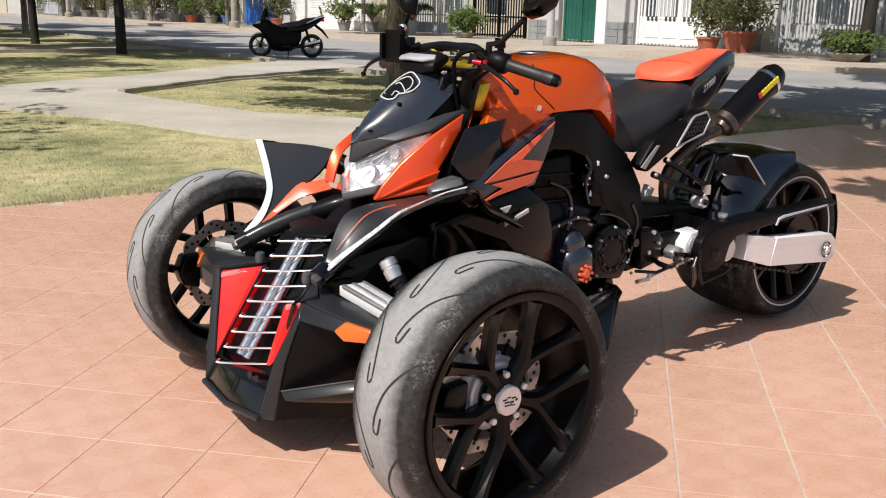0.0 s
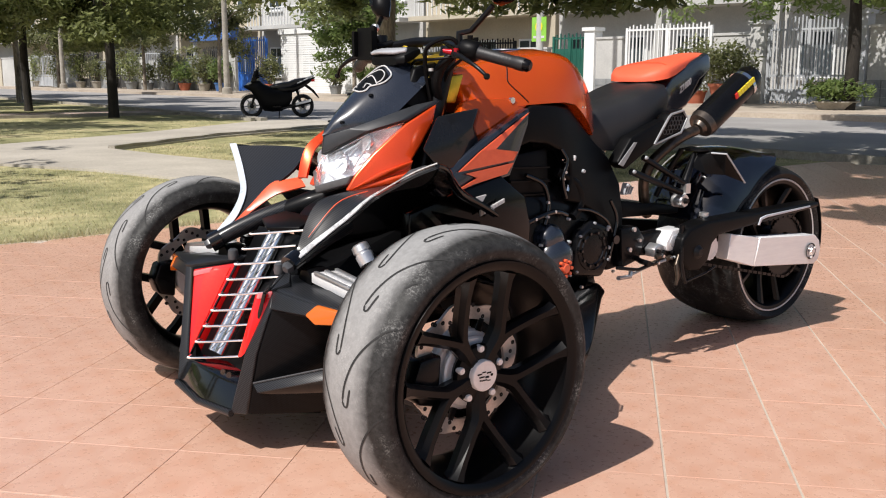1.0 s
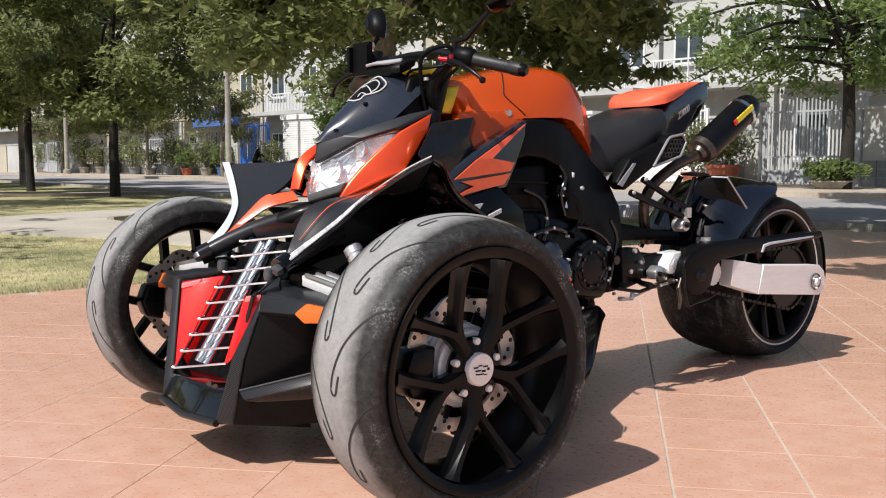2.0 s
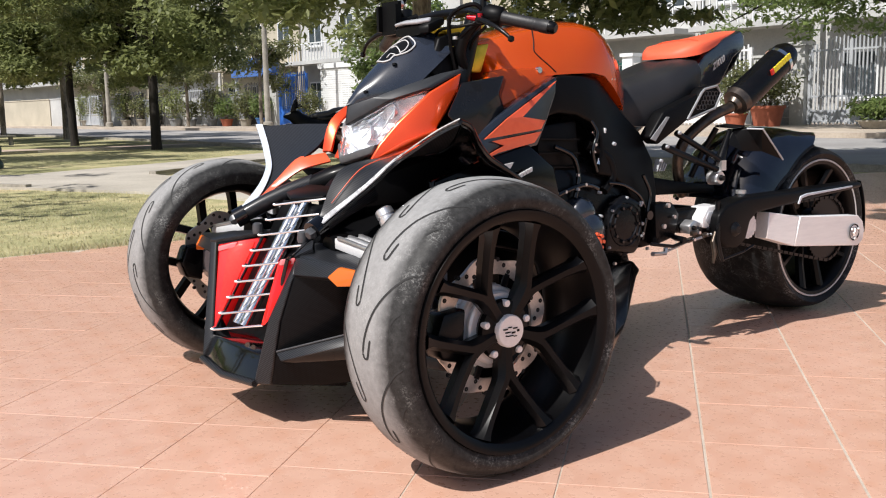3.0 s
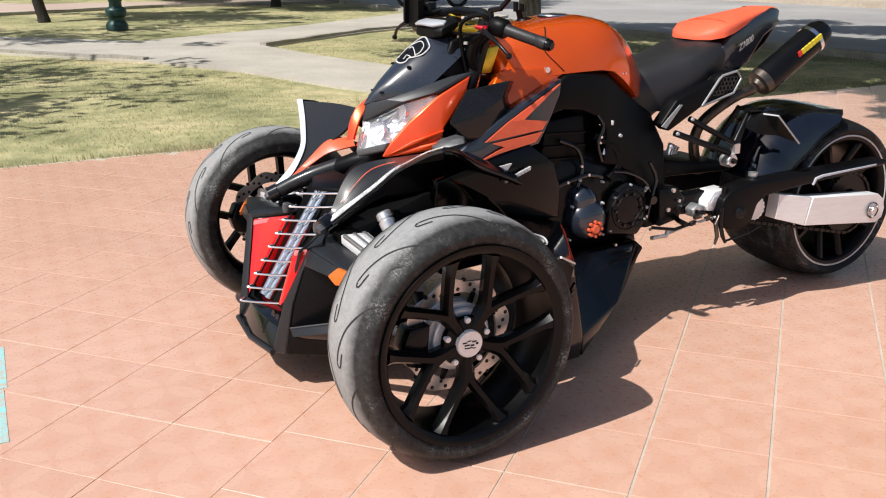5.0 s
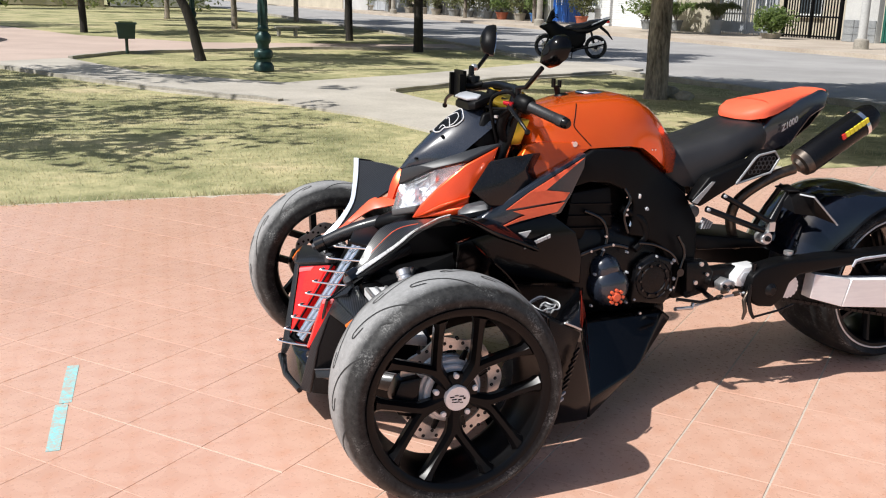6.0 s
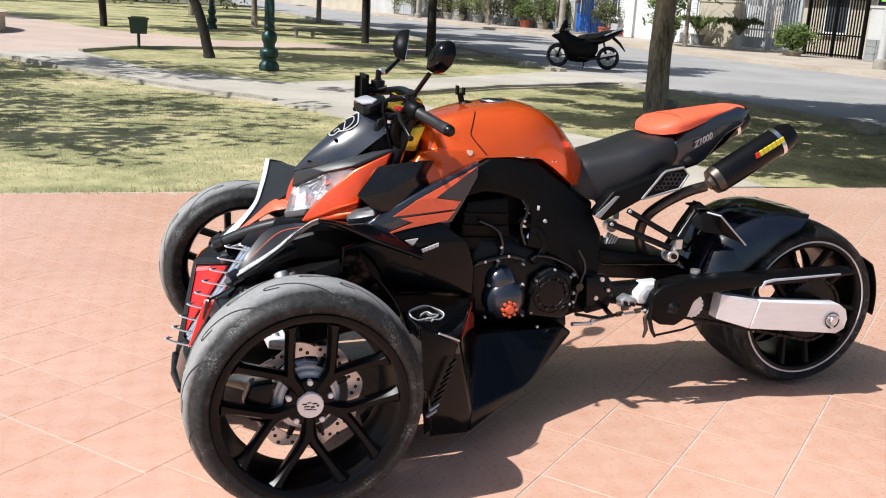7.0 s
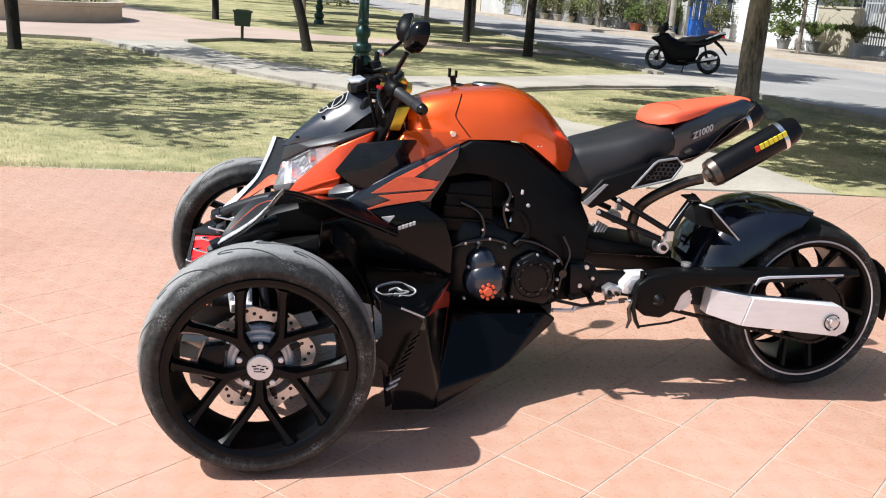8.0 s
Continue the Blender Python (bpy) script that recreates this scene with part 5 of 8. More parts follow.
part("pad_stitch", tube([(1.40, -0.108, 0.975), (1.415, -0.07, 0.989), (1.42, 0.0, 0.993), (1.415, 0.07, 0.989), (1.40, 0.108, 0.975)], 0.0016, 6, 3), ORANGE_FLAT, pad)
part("tail_body", loft([oval(x, 0, z, w, h, 0.7, 16) for x, z, w, h in ((1.30, 0.83, 0.09, 0.05), (1.45, 0.89, 0.085, 0.06), (1.60, 0.965, 0.07, 0.045), (1.70, 1.005, 0.055, 0.022), (1.715, 1.008, 0.04, 0.012))]), BLACK_GLOSS, trike)

part("under_tail", slab([(1.34, -0.095, 0.835), (1.40, -0.095, 0.792), (1.49, -0.095, 0.820), (1.60, -0.090, 0.895), (1.695, -0.07, 0.985), (1.66, -0.08, 0.990), (1.53, -0.09, 0.905), (1.44, -0.095, 0.865)], (0, 0.185, 0), 0.008), BLACK_SATIN, trike, "black under-tail panel")
# exhausts: one can on each side
for s in (-1, 1):
    a, b = (Vector((1.486, -0.165, 0.758)), Vector((1.812, -0.165, 0.953))) if s < 0 else (Vector((1.522, 0.165, 0.778)), Vector((1.848, 0.165, 0.973)))
    d = (b - a)
    can = part("silencer", tube([a + d * 0.12, a + d * 0.15, a + d * 0.82], [0.049, 0.051, 0.051], 28, flat=0.86), BLACK_METAL, trike, "dark carbon silencer with a steel tail band")
    part("silencer_inlet", tube([a + d * 0.04, a + d * 0.075, a + d * 0.085, a + d * 0.15, a + d * 0.155], [0.021, 0.030, 0.046, 0.0522, 0.050], 28, flat=0.86), surface("bronzed_steel", (0.045, 0.037, 0.032), (0.15, 0.125, 0.105), 0.34, metal=0.8), can, "bronzed steel inlet cone")
    part("silencer_band", tube([a + d * 0.80, a + d * 0.84], [0.0535, 0.0535], 28, flat=0.86), CHROME, can)
    part("silencer_tip", tube([a + d * 0.84, a + d * 0.93, a + d * 1.0, a + d * 0.97], [0.052, 0.048, 0.036, 0.028], 28, flat=0.86), BLACK_METAL, can)
    part("exhaust_pipe", tube([a + d * 0.01, (1.422, s * 0.155, 0.738), (1.335, s * 0.145, 0.692), (1.288, s * 0.13, 0.645), (1.274, s * 0.12, 0.590), (1.292, s * 0.11, 0.530), (1.335, s * 0.09, 0.470)] if s < 0 else [a + d * 0.01, (1.41, 0.14, 0.730), (1.30, 0.10, 0.690), (1.20, 0.06, 0.66)], 0.0185, 16, 6), TITAN, trike, "heat-stained steel exhaust pipe")

# engine, under the tank
engine = part("engine_block", loft([oval(x, 0, z, w, h, 0.5, 20) for x, z, w, h in ((0.60, 0.43, 0.17, 0.13), (0.66, 0.47, 0.20, 0.19), (0.80, 0.45, 0.205, 0.19), (0.94, 0.42, 0.20, 0.15), (1.04, 0.40, 0.18, 0.10))]), BLACK_METAL, trike, "black engine block", angle=30)
part("cylinder_block", slab([(0.575, -0.185, 0.56), (0.60, -0.185, 0.72), (0.745, -0.185, 0.735), (0.765, -0.185, 0.55)], (0, 0.37, 0), 0.012), BLACK_MATT, engine)
for k in range(3):
    z = 0.600 + 0.040 * k
    part("cooling_fin", slab([(0.580 + 0.004 * k, -0.197, z), (0.748 - 0.002 * k, -0.197, z - 0.006), (0.748 - 0.002 * k, -0.197, z - 0.001), (0.580 + 0.004 * k, -0.197, z + 0.005)], (0, 0.01, 0), 0.0), BLACK_MATT, engine)
gen = part("generator_cover", turned([(0.070, -0.20), (0.068, -0.235), (0.061, -0.252), (0.048, -0.264), (0.030, -0.272), (0.012, -0.275)], (0.735, 0, 0.405), 40), NAVY_GLOSS, engine, "gloss black generator cover with an orange badge")
bm = bmesh.new()
lathe([(0.0005, -0.286), (0.012, -0.286), (0.016, -0.282), (0.016, -0.276)], (0.735, 0, 0.382), 20, bm=bm)
for k in range(8):
    a = 2 * math.pi * k / 8
    lathe([(0.0005, -0.284), (0.0055, -0.284), (0.0055, -0.272)], (0.735 + 0.023 * math.cos(a), 0, 0.382 + 0.023 * math.sin(a)), 10, bm=bm)
part("cover_badge", bm, ORANGE_FLAT, gen, "orange anodised cog badge")
part("water_pump_dome", turned([(0.050, -0.20), (0.049, -0.228), (0.043, -0.243), (0.030, -0.253), (0.014, -0.257)], (0.722, 0, 0.462), 32), NAVY_GLOSS, engine)
part("clutch_cover", slab([(0.815, -0.20, 0.34), (0.83, -0.20, 0.47), (0.90, -0.20, 0.51), (0.975, -0.20, 0.48), (0.985, -0.20, 0.37), (0.95, -0.20, 0.32)], (0, -0.035, 0), 0.014, 3), BLACK_METAL, engine)
for x, z in ((0.83, 0.352), (0.842, 0.462), (0.905, 0.497), (0.965, 0.47), (0.97, 0.375), (0.80, 0.345), (0.795, 0.45), (0.668, 0.345), (0.675, 0.452), (0.79, 0.52), (0.70, 0.535)):
    part("cover_bolt", turned([(0.0038, -0.240), (0.0048, -0.228)], (x, 0, z), 8), GATE_GREY, engine)
part("sump", loft([oval(x, 0, z, w, h, 0.6, 16) for x, z, w, h in ((0.58, 0.26, 0.14, 0.06), (0.70, 0.22, 0.20, 0.10), (0.90, 0.25, 0.19, 0.07), (1.0, 0.28, 0.16, 0.04))]), BLACK_METAL, engine)
part("throttle_body", box(0.735, 0.850, -0.13, 0.13, 0.555, 0.745, 0.012), BLACK_MATT, engine)
part("airbox", slab([(0.56, -0.14, 0.74), (0.66, -0.15, 0.85), (0.83, -0.15, 0.835), (0.97, -0.13, 0.76), (1.08, -0.12, 0.70), (1.09, -0.12, 0.46), (0.84, -0.15, 0.50), (0.835, -0.15, 0.70), (0.76, -0.15, 0.755)], (0, 0.30, 0), 0.01), BLACK_MATT, trike, "black airbox and inner frame")
part("rear_bulkhead", slab([(1.08, -0.16, 0.52), (1.10, -0.16, 0.545), (1.26, -0.15, 0.520), (1.42, -0.16, 0.500), (1.42, -0.16, 0.475), (1.12, -0.16, 0.485)], (0, 0.26, 0), 0.006), BLACK_MATT, trike)
for k in range(4):
    part("rectifier_fin", slab([(1.122 + 0.010 * k, -0.165, 0.562), (1.136 + 0.010 * k, -0.165, 0.600 - 0.005 * k), (1.139 + 0.010 * k, -0.165, 0.598 - 0.005 * k), (1.125 + 0.010 * k, -0.165, 0.561)], (0, 0.02, 0), 0), GATE_GREY, trike)
part("radiator", box(0.50, 0.545, -0.19, 0.19, 0.44, 0.74, 0.006), BLACK_METAL, trike)
part("hose", tube([(0.78, -0.19, 0.66), (0.85, -0.205, 0.62), (0.87, -0.205, 0.56), (0.83, -0.21, 0.52)], 0.014, 12, 5), BLACK_MATT, engine)
part("hose", tube([(0.80, -0.19, 0.70), (0.83, -0.20, 0.66), (0.81, -0.205, 0.60)], 0.009, 10, 5), CHROME, engine)
for x, z, r in ((0.90, 0.415, 0.062), (0.90, 0.415, 0.044)):
    part("cover_rib", lathe([(r, -0.232), (r + 0.004, -0.238), (r + 0.008, -0.232)], (x, 0, z), 40), BLACK_GLOSS, engine)
for k in range(10):
    a = 2 * math.pi * k / 10
    part("clutch_stud", turned([(0.0045, -0.243), (0.0055, -0.230)], (0.90 + 0.053 * math.cos(a), 0, 0.415 + 0.053 * math.sin(a)), 8), BLACK_GLOSS, engine)
for pts, r in (([(0.60, -0.20, 0.50), (0.66, -0.222, 0.53), (0.74, -0.222, 0.545), (0.80, -0.215, 0.53)], 0.008), ([(0.64, -0.20, 0.66), (0.70, -0.212, 0.63), (0.72, -0.216, 0.57), (0.70, -0.222, 0.51)], 0.007), ([(0.78, -0.205, 0.73), (0.80, -0.212, 0.69), (0.78, -0.214, 0.64), (0.80, -0.212, 0.58)], 0.006), ([(0.99, -0.222, 0.56), (1.02, -0.224, 0.50), (1.00, -0.226, 0.42), (0.99, -0.222, 0.36)], 0.006), ([(0.84, -0.222, 0.545), (0.90, -0.226, 0.535), (0.97, -0.224, 0.50), (1.00, -0.222, 0.46)], 0.005)):
    part("engine_hose", tube(pts, r, 10, 6), BLACK_GLOSS, engine)
for x, y, z in ((0.66, -0.226, 0.53), (0.74, -0.226, 0.546), (0.715, -0.220, 0.575), (0.79, -0.216, 0.66), (0.985, -0.228, 0.38), (0.86, -0.230, 0.30), (1.01, -0.226, 0.33)):
    part("hose_clamp", turned([(0.0045, -0.004), (0.0055, 0.004)], (x, y, z), 8), ALLOY, engine)
# small pale plates in the gap behind the cylinder block
for x, z, dx, dz in ((0.795, 0.640, 0.012, 0.005), (0.822, 0.652, 0.006, 0.010), (0.760, 0.762, 0.018, 0.004), (0.842, 0.700, 0.005, 0.008)):
    part("pale_bit", slab([(x - dx, -0.206, z - dz), (x - dx * 0.6, -0.206, z + dz), (x + dx, -0.206, z + dz * 0.7), (x + dx * 0.7, -0.206, z - dz)], (0, 0.008, 0), 0.0015), ALLOY_PAINT, engine)
# gearbox corner, shift lever, footpeg
part("pivot_plate", slab([(1.02, -0.245, 0.47), (1.10, -0.245, 0.47), (1.13, -0.25, 0.43), (1.11, -0.25, 0.36), (1.03, -0.245, 0.34)], (0, 0.05, 0), 0.006), BLACK_METAL, trike)
block = part("gear_shaft_housing", slab([(1.195, -0.29, 0.415), (1.222, -0.29, 0.448), (1.285, -0.29, 0.452), (1.285, -0.29, 0.385), (1.238, -0.29, 0.378), (1.197, -0.29, 0.384)], (0, 0.07, 0), 0.004), ALLOY_PAINT, trike, "bare aluminium hub carrier block")
part("carrier_ear", slab([(1.135, -0.285, 0.395), (1.16, -0.285, 0.412), (1.195, -0.285, 0.400), (1.195, -0.285, 0.376), (1.14, -0.285, 0.368)], (0, 0.04, 0), 0.004), ALLOY, block)
# Pocket is a darker plate on the face, its shade put into the colour.
part("carrier_pocket_patch", slab([(1.208, -0.2925, 0.410), (1.222, -0.2925, 0.432), (1.245, -0.2925, 0.432), (1.245, -0.2925, 0.400), (1.220, -0.2925, 0.394)], (0, 0.004, 0), 0.001), GATE_GREY, block)
part("carrier_pin", tube([(1.255, -0.30, 0.465), (1.258, -0.30, 0.35)], [0.009, 0.009], 10), BLACK_METAL, block)
for x, z in ((1.15, 0.388), (1.178, 0.382), (1.222, 0.378), (1.262, 0.442)):
    part("carrier_bolt", turned([(0.006, -0.298), (0.0075, -0.288)], (x, 0, z), 8), BLACK_METAL, block)
part("carrier_rib", slab([(1.262, -0.293, 0.456), (1.272, -0.293, 0.456), (1.272, -0.293, 0.380), (1.262, -0.293, 0.380)], (0, 0.01, 0), 0.002), ALLOY_PAINT, block)
for x, y, z, r in ((1.075, -0.249, 0.462, 0.0075), (1.057, -0.249, 0.398, 0.0075), (1.098, -0.254, 0.425, 0.006), (0.995, -0.243, 0.437, 0.014)):
    part("plate_bolt", turned([(r, -0.006), (r, 0.002), (r * 0.55, 0.003)], (x, y, z), 12), ALLOY if r < 0.01 else BLACK_GLOSS, trike)
for x, z, dx in ((1.150, 0.372, 0.016), (1.198, 0.360, 0.014), (1.128, 0.352, 0.012)):
    clevis = part("rod_clevis", slab([(x - dx, -0.302, z - 0.008), (x - dx, -0.302, z + 0.006), (x + dx, -0.302, z + 0.010), (x + dx, -0.302, z - 0.004)], (0, 0.014, 0), 0.002), TITAN, trike, "small steel linkage clevis")
    part("clevis_pin", turned([(0.005, -0.010), (0.006, 0.010)], (x + dx * 0.5, -0.300, z + 0.002), 10), CHROME, clevis)
part("linkage_rod", tube([(1.135, -0.300, 0.356), (1.06, -0.285, 0.338), (0.975, -0.270, 0.352)], 0.0055), BLACK_METAL, trike)
part("linkage_rod", tube([(1.235, -0.310, 0.372), (1.215, -0.315, 0.340), (1.222, -0.318, 0.300), (1.214, -0.318, 0.272)], [0.006, 0.008, 0.007, 0.004]), TITAN, trike)
part("arm_stub", turned([(0.012, 0.0), (0.012, 0.022), (0.017, 0.024), (0.017, 0.036)], (1.425, -0.262, 0.452), 14, "z"), ALLOY, trike)
part("footpeg", tube([(1.10, -0.22, 0.372), (1.09, -0.27, 0.360), (1.085, -0.31, 0.358)], [0.008, 0.009, 0.009]), BLACK_METAL, trike, "knurled black footpeg")
part("shift_rod", tube([(1.225, -0.300, 0.362), (1.12, -0.285, 0.345), (1.03, -0.27, 0.318)], 0.0045), GATE_GREY, trike)
part("shift_lever", tube([(1.045, -0.27, 0.340), (1.035, -0.275, 0.318), (0.985, -0.285, 0.322), (0.955, -0.295, 0.326)], [0.008, 0.007, 0.006, 0.007]), ALLOY, trike)
part("peg_bracket", tube([(1.23, -0.322, 0.40), (1.225, -0.325, 0.345), (1.24, -0.325, 0.30), (1.255, -0.325, 0.275)], [0.006, 0.008, 0.007, 0.005]), BLACK_METAL, trike)
part("linkage_rod", tube([(1.255, -0.325, 0.28), (1.36, -0.325, 0.295), (1.42, -0.32, 0.31)], 0.004), BLACK_METAL, trike)

# ---- front end: nose, lamps, wings, cockpit ----
CY = 0.035
NOSE = {"top": (-0.219, 0.228, 0.425), "low": (-0.287, 0.160, 0.118), "red_out": (-0.209, 0.203, 0.420), "red_in": (-0.112, 0.125, 0.437), "red_low": (-0.256, 0.153, 0.184)}


def nose_at(key, s, dx=0.0, dz=0.0, dy=0.0):
    x, y, z = NOSE[key]
    return (x + dx, CY + s * (y + dy), z + dz)


def evenly(pts, n):
    """n points spread evenly along a smooth line through pts."""
    line = smooth_line(pts, 8)
    at = [0.0]
    for a, b in zip(line, line[1:]):
        at.append(at[-1] + (b - a).length)
    return [Vector([float(np.interp(at[-1] * k / (n - 1), at, [p[c] for p in line])) for c in range(3)]) for k in range(n)]


nose = part("nose_core", loft([oval(x, CY, z, w, h, 0.5, 16) for x, z, w, h in ((-0.16, 0.26, 0.09, 0.10), (-0.08, 0.30, 0.16, 0.15), (0.05, 0.34, 0.17, 0.14), (0.25, 0.40, 0.16, 0.15), (0.50, 0.46, 0.16, 0.17))]), BLACK_MATT, trike, "black chassis box behind the grille", angle=30)
part("steering_box", loft([oval(x, CY - 0.02, z, w, h, 0.5, 16) for x, z, w, h in ((0.02, 0.530, 0.06, 0.030), (0.06, 0.545, 0.08, 0.045), (0.18, 0.570, 0.11, 0.070), (0.40, 0.610, 0.13, 0.10))]), BLACK_MATT, trike, angle=30)
part("nose_plate", slab([nose_at("red_low", 1, 0.0, -0.002), (-0.268, CY, 0.186), nose_at("red_low", -1, 0.0, -0.002), nose_at("low", -1, 0.004, 0.004), (-0.297, CY, 0.112), nose_at("low", 1, 0.004, 0.004)], (0.06, 0, 0.02), 0.006, 3), BLACK_GLOSS, trike, "gloss black nose plate below the grille", angle=20)
part("nose_lip", tube([nose_at("low", 1), (-0.300, CY, 0.110), nose_at("low", -1)], [0.009, 0.009, 0.009], 10), CARBON, trike, "carbon lower lip of the nose")
part("nose_floor", slab([nose_at("low", 1, 0.01, -0.004), (-0.292, CY, 0.106), nose_at("low", -1, 0.01, -0.004), (-0.05, CY - 0.20, 0.075), (-0.05, CY + 0.20, 0.075)], (0, 0, 0.02), 0.004), BLACK_MATT, trike)
part("grille_backing", slab([nose_at("red_low", 1, 0.03), nose_at("red_low", -1, 0.03), (-0.045, CY - 0.12, 0.535), (-0.045, CY + 0.12, 0.535)], (0.03, 0, -0.02), 0.004), BLACK_MATT, trike)
BRIGHT_RED = surface("bright_red_lens", (0.90, 0.012, 0.006), (0.98, 0.03, 0.012), 0.12, coat=0.5, fine=140, bump=0.2)
for s in (-1, 1):
    corners = [nose_at("red_out", s), nose_at("red_in", s), nose_at("red_low", s)]
    red = part("red_light", slab(corners, (0.03, 0, -0.012), 0.003, 2), RED_LENS, trike, "red triangular marker light", angle=30)
    part("light_rim", tube([Vector(p) + Vector((0.002, 0, 0)) for p in corners + corners[:1]], 0.0048, 8), BLACK_GLOSS, red)
    c = [Vector(p) for p in corners]
    part("light_facet", slab([c[0].lerp(c[1], 0.30).lerp(c[2], 0.05) + Vector((-0.004, 0, 0)), c[1].lerp(c[0], 0.08).lerp(c[2], 0.05) + Vector((-0.004, 0, 0)), c[2].lerp(c[1], 0.08) + Vector((-0.004, 0, 0))], (0.006, 0, 0), 0.001), BRIGHT_RED, red, "bright red inner facet")
    part("light_band", slab([c[0].lerp(c[1], 0.04).lerp(c[2], 0.035) + Vector((-0.003, 0, 0)), c[0].lerp(c[1], 0.50).lerp(c[2], 0.02) + Vector((-0.005, 0, 0)), c[0].lerp(c[1], 0.45).lerp(c[2], 0.075) + Vector((-0.005, 0, 0)), c[0].lerp(c[1], 0.04).lerp(c[2], 0.095) + Vector((-0.003, 0, 0))], (0.004, 0, 0), 0.001), surface("pale_red_lens", (0.72, 0.16, 0.17), (0.82, 0.26, 0.26), 0.15, coat=0.4), red)
    if s < 0:
        part("light_side", slab([(-0.215, -0.156, 0.417), (-0.184, -0.170, 0.420), (-0.256, -0.149, 0.272), (-0.263, -0.142, 0.262)], (0.0, 0.02, -0.004), 0.002), RED_LENS, red, "red lens wrapped round the edge", angle=30)
        part("light_band", slab([(-0.215, -0.1565, 0.419), (-0.186, -0.1705, 0.422), (-0.192, -0.170, 0.408), (-0.219, -0.1565, 0.406)], (0.0, 0.01, 0), 0.001), surface("pale_red_lens", (0.72, 0.16, 0.17), (0.82, 0.26, 0.26), 0.15, coat=0.4), red)
        part("nose_edge", slab([(-0.184, -0.166, 0.420), (-0.257, -0.148, 0.273), (-0.289, -0.120, 0.118), (-0.262, -0.158, 0.116), (-0.242, -0.180, 0.270), (-0.207, -0.198, 0.389)], (0.02, 0.012, 0), 0.006, 3), CARBON, trike, "carbon edge of the nose", angle=50)
        part("nose_side", slab([(-0.203, -0.196, 0.392), (-0.238, -0.177, 0.270), (-0.258, -0.156, 0.116), (-0.12, CY - 0.22, 0.095), (0.03, CY - 0.32, 0.110), (0.04, CY - 0.36, 0.33), (-0.08, CY - 0.36, 0.375), (-0.188, CY - 0.378, 0.392)], (0.02, 0.03, 0), 0.006, 2), BLACK_CARBON, trike, "dark carbon side of the nose")
    else:
        part("nose_edge", slab([nose_at("top", s), nose_at("red_out", s, -0.002, 0.004, 0.002), nose_at("red_low", s, -0.003, 0.0, 0.004), nose_at("red_low", s, -0.006, -0.012, -0.004), nose_at("low", s, -0.002)], (0.03, -0.004 * s, 0), 0.005, 2), CARBON, trike, "carbon edge of the nose", angle=50)
        part("nose_side", slab([nose_at("top", s, 0.012, 0.0, -0.006), nose_at("low", s, 0.012, 0.002, -0.006), (-0.12, CY + s * 0.22, 0.095), (0.03, CY + s * 0.32, 0.110), (0.04, CY + s * 0.36, 0.33), (-0.08, CY + s * 0.36, 0.375)], (0.02, -0.03 * s, 0), 0.006, 2), BLACK_CARBON, trike, "dark carbon side of the nose")
    crown = (-0.184, -0.168, 0.424) if s < 0 else nose_at("top", s, 0.004, 0.004)
    part("shelf_bevel", slab([crown, (-0.173, CY + s * 0.393, 0.421), (-0.196, CY + s * 0.378, 0.397), (-0.209, CY + s * 0.232, 0.387)], (0.02, -0.006 * s, -0.012), 0.003, 2), CARBON, trike, "bevelled carbon front of the shelf", angle=30)
    part("light_lip", slab([(-0.188, -0.166, 0.426) if s < 0 else nose_at("top", s, -0.002, 0.004, 0.004), nose_at("red_out", s, 0.018 if s < 0 else -0.006, 0.010), nose_at("red_in", s, -0.006, 0.012), nose_at("red_in", s, 0.030, 0.020, -0.01), (-0.150, -0.19, 0.444) if s < 0 else nose_at("top", s, 0.06, 0.022, 0.01)], (0.006, 0, -0.012), 0.003, 2), CARBON, trike, "carbon lip over the marker light")
    part("lip_bolt", turned([(0.013, -0.012), (0.015, 0.0), (0.013, 0.014), (0.008, 0.018)], (-0.122, CY + s * 0.128, 0.458), 16, "z"), GREY_NYLON, trike, "grey bolt on the nose")
    part("nose_shelf", slab([(-0.178, -0.172, 0.427) if s < 0 else nose_at("top", s, 0.010, 0.004), (-0.170, CY + s * 0.390, 0.424), (-0.135, CY + s * 0.49, 0.418), (-0.02, CY + s * 0.46, 0.408), (-0.03, CY + s * 0.27, 0.445), (-0.105, CY + s * 0.16, 0.450)], (0, 0, -0.035), 0.006, 2), CARBON, trike, "carbon shelf beside the grille")
    part("turn_signal", slab([(-0.200, CY + s * 0.378, 0.398), (-0.178, CY + s * 0.395, 0.421), (-0.143, CY + s * 0.492, 0.412), (-0.147, CY + s * 0.485, 0.385), (-0.190, CY + s * 0.405, 0.378)], (0.02, -0.02 * s, 0), 0.005, 2), AMBER_LENS, trike, "amber turn signal")
    winglet = part("nose_winglet", slab([(-0.249, CY + s * 0.206, 0.199), (-0.143, CY + s * 0.365, 0.254), (-0.04, CY + s * 0.470, 0.256), (-0.035, CY + s * 0.490, 0.236), (-0.150, CY + s * 0.392, 0.236), (-0.250, CY + s * 0.230, 0.182)], (0.012, -0.008 * s, -0.006), 0.002, 2), CARBON, trike, "carbon winglet low on the nose", angle=30)
    part("winglet_rim", tube([(-0.249, CY + s * 0.208, 0.201), (-0.143, CY + s * 0.367, 0.256), (-0.04, CY + s * 0.470, 0.258)], 0.0022, 6), GREY_NYLON, winglet)
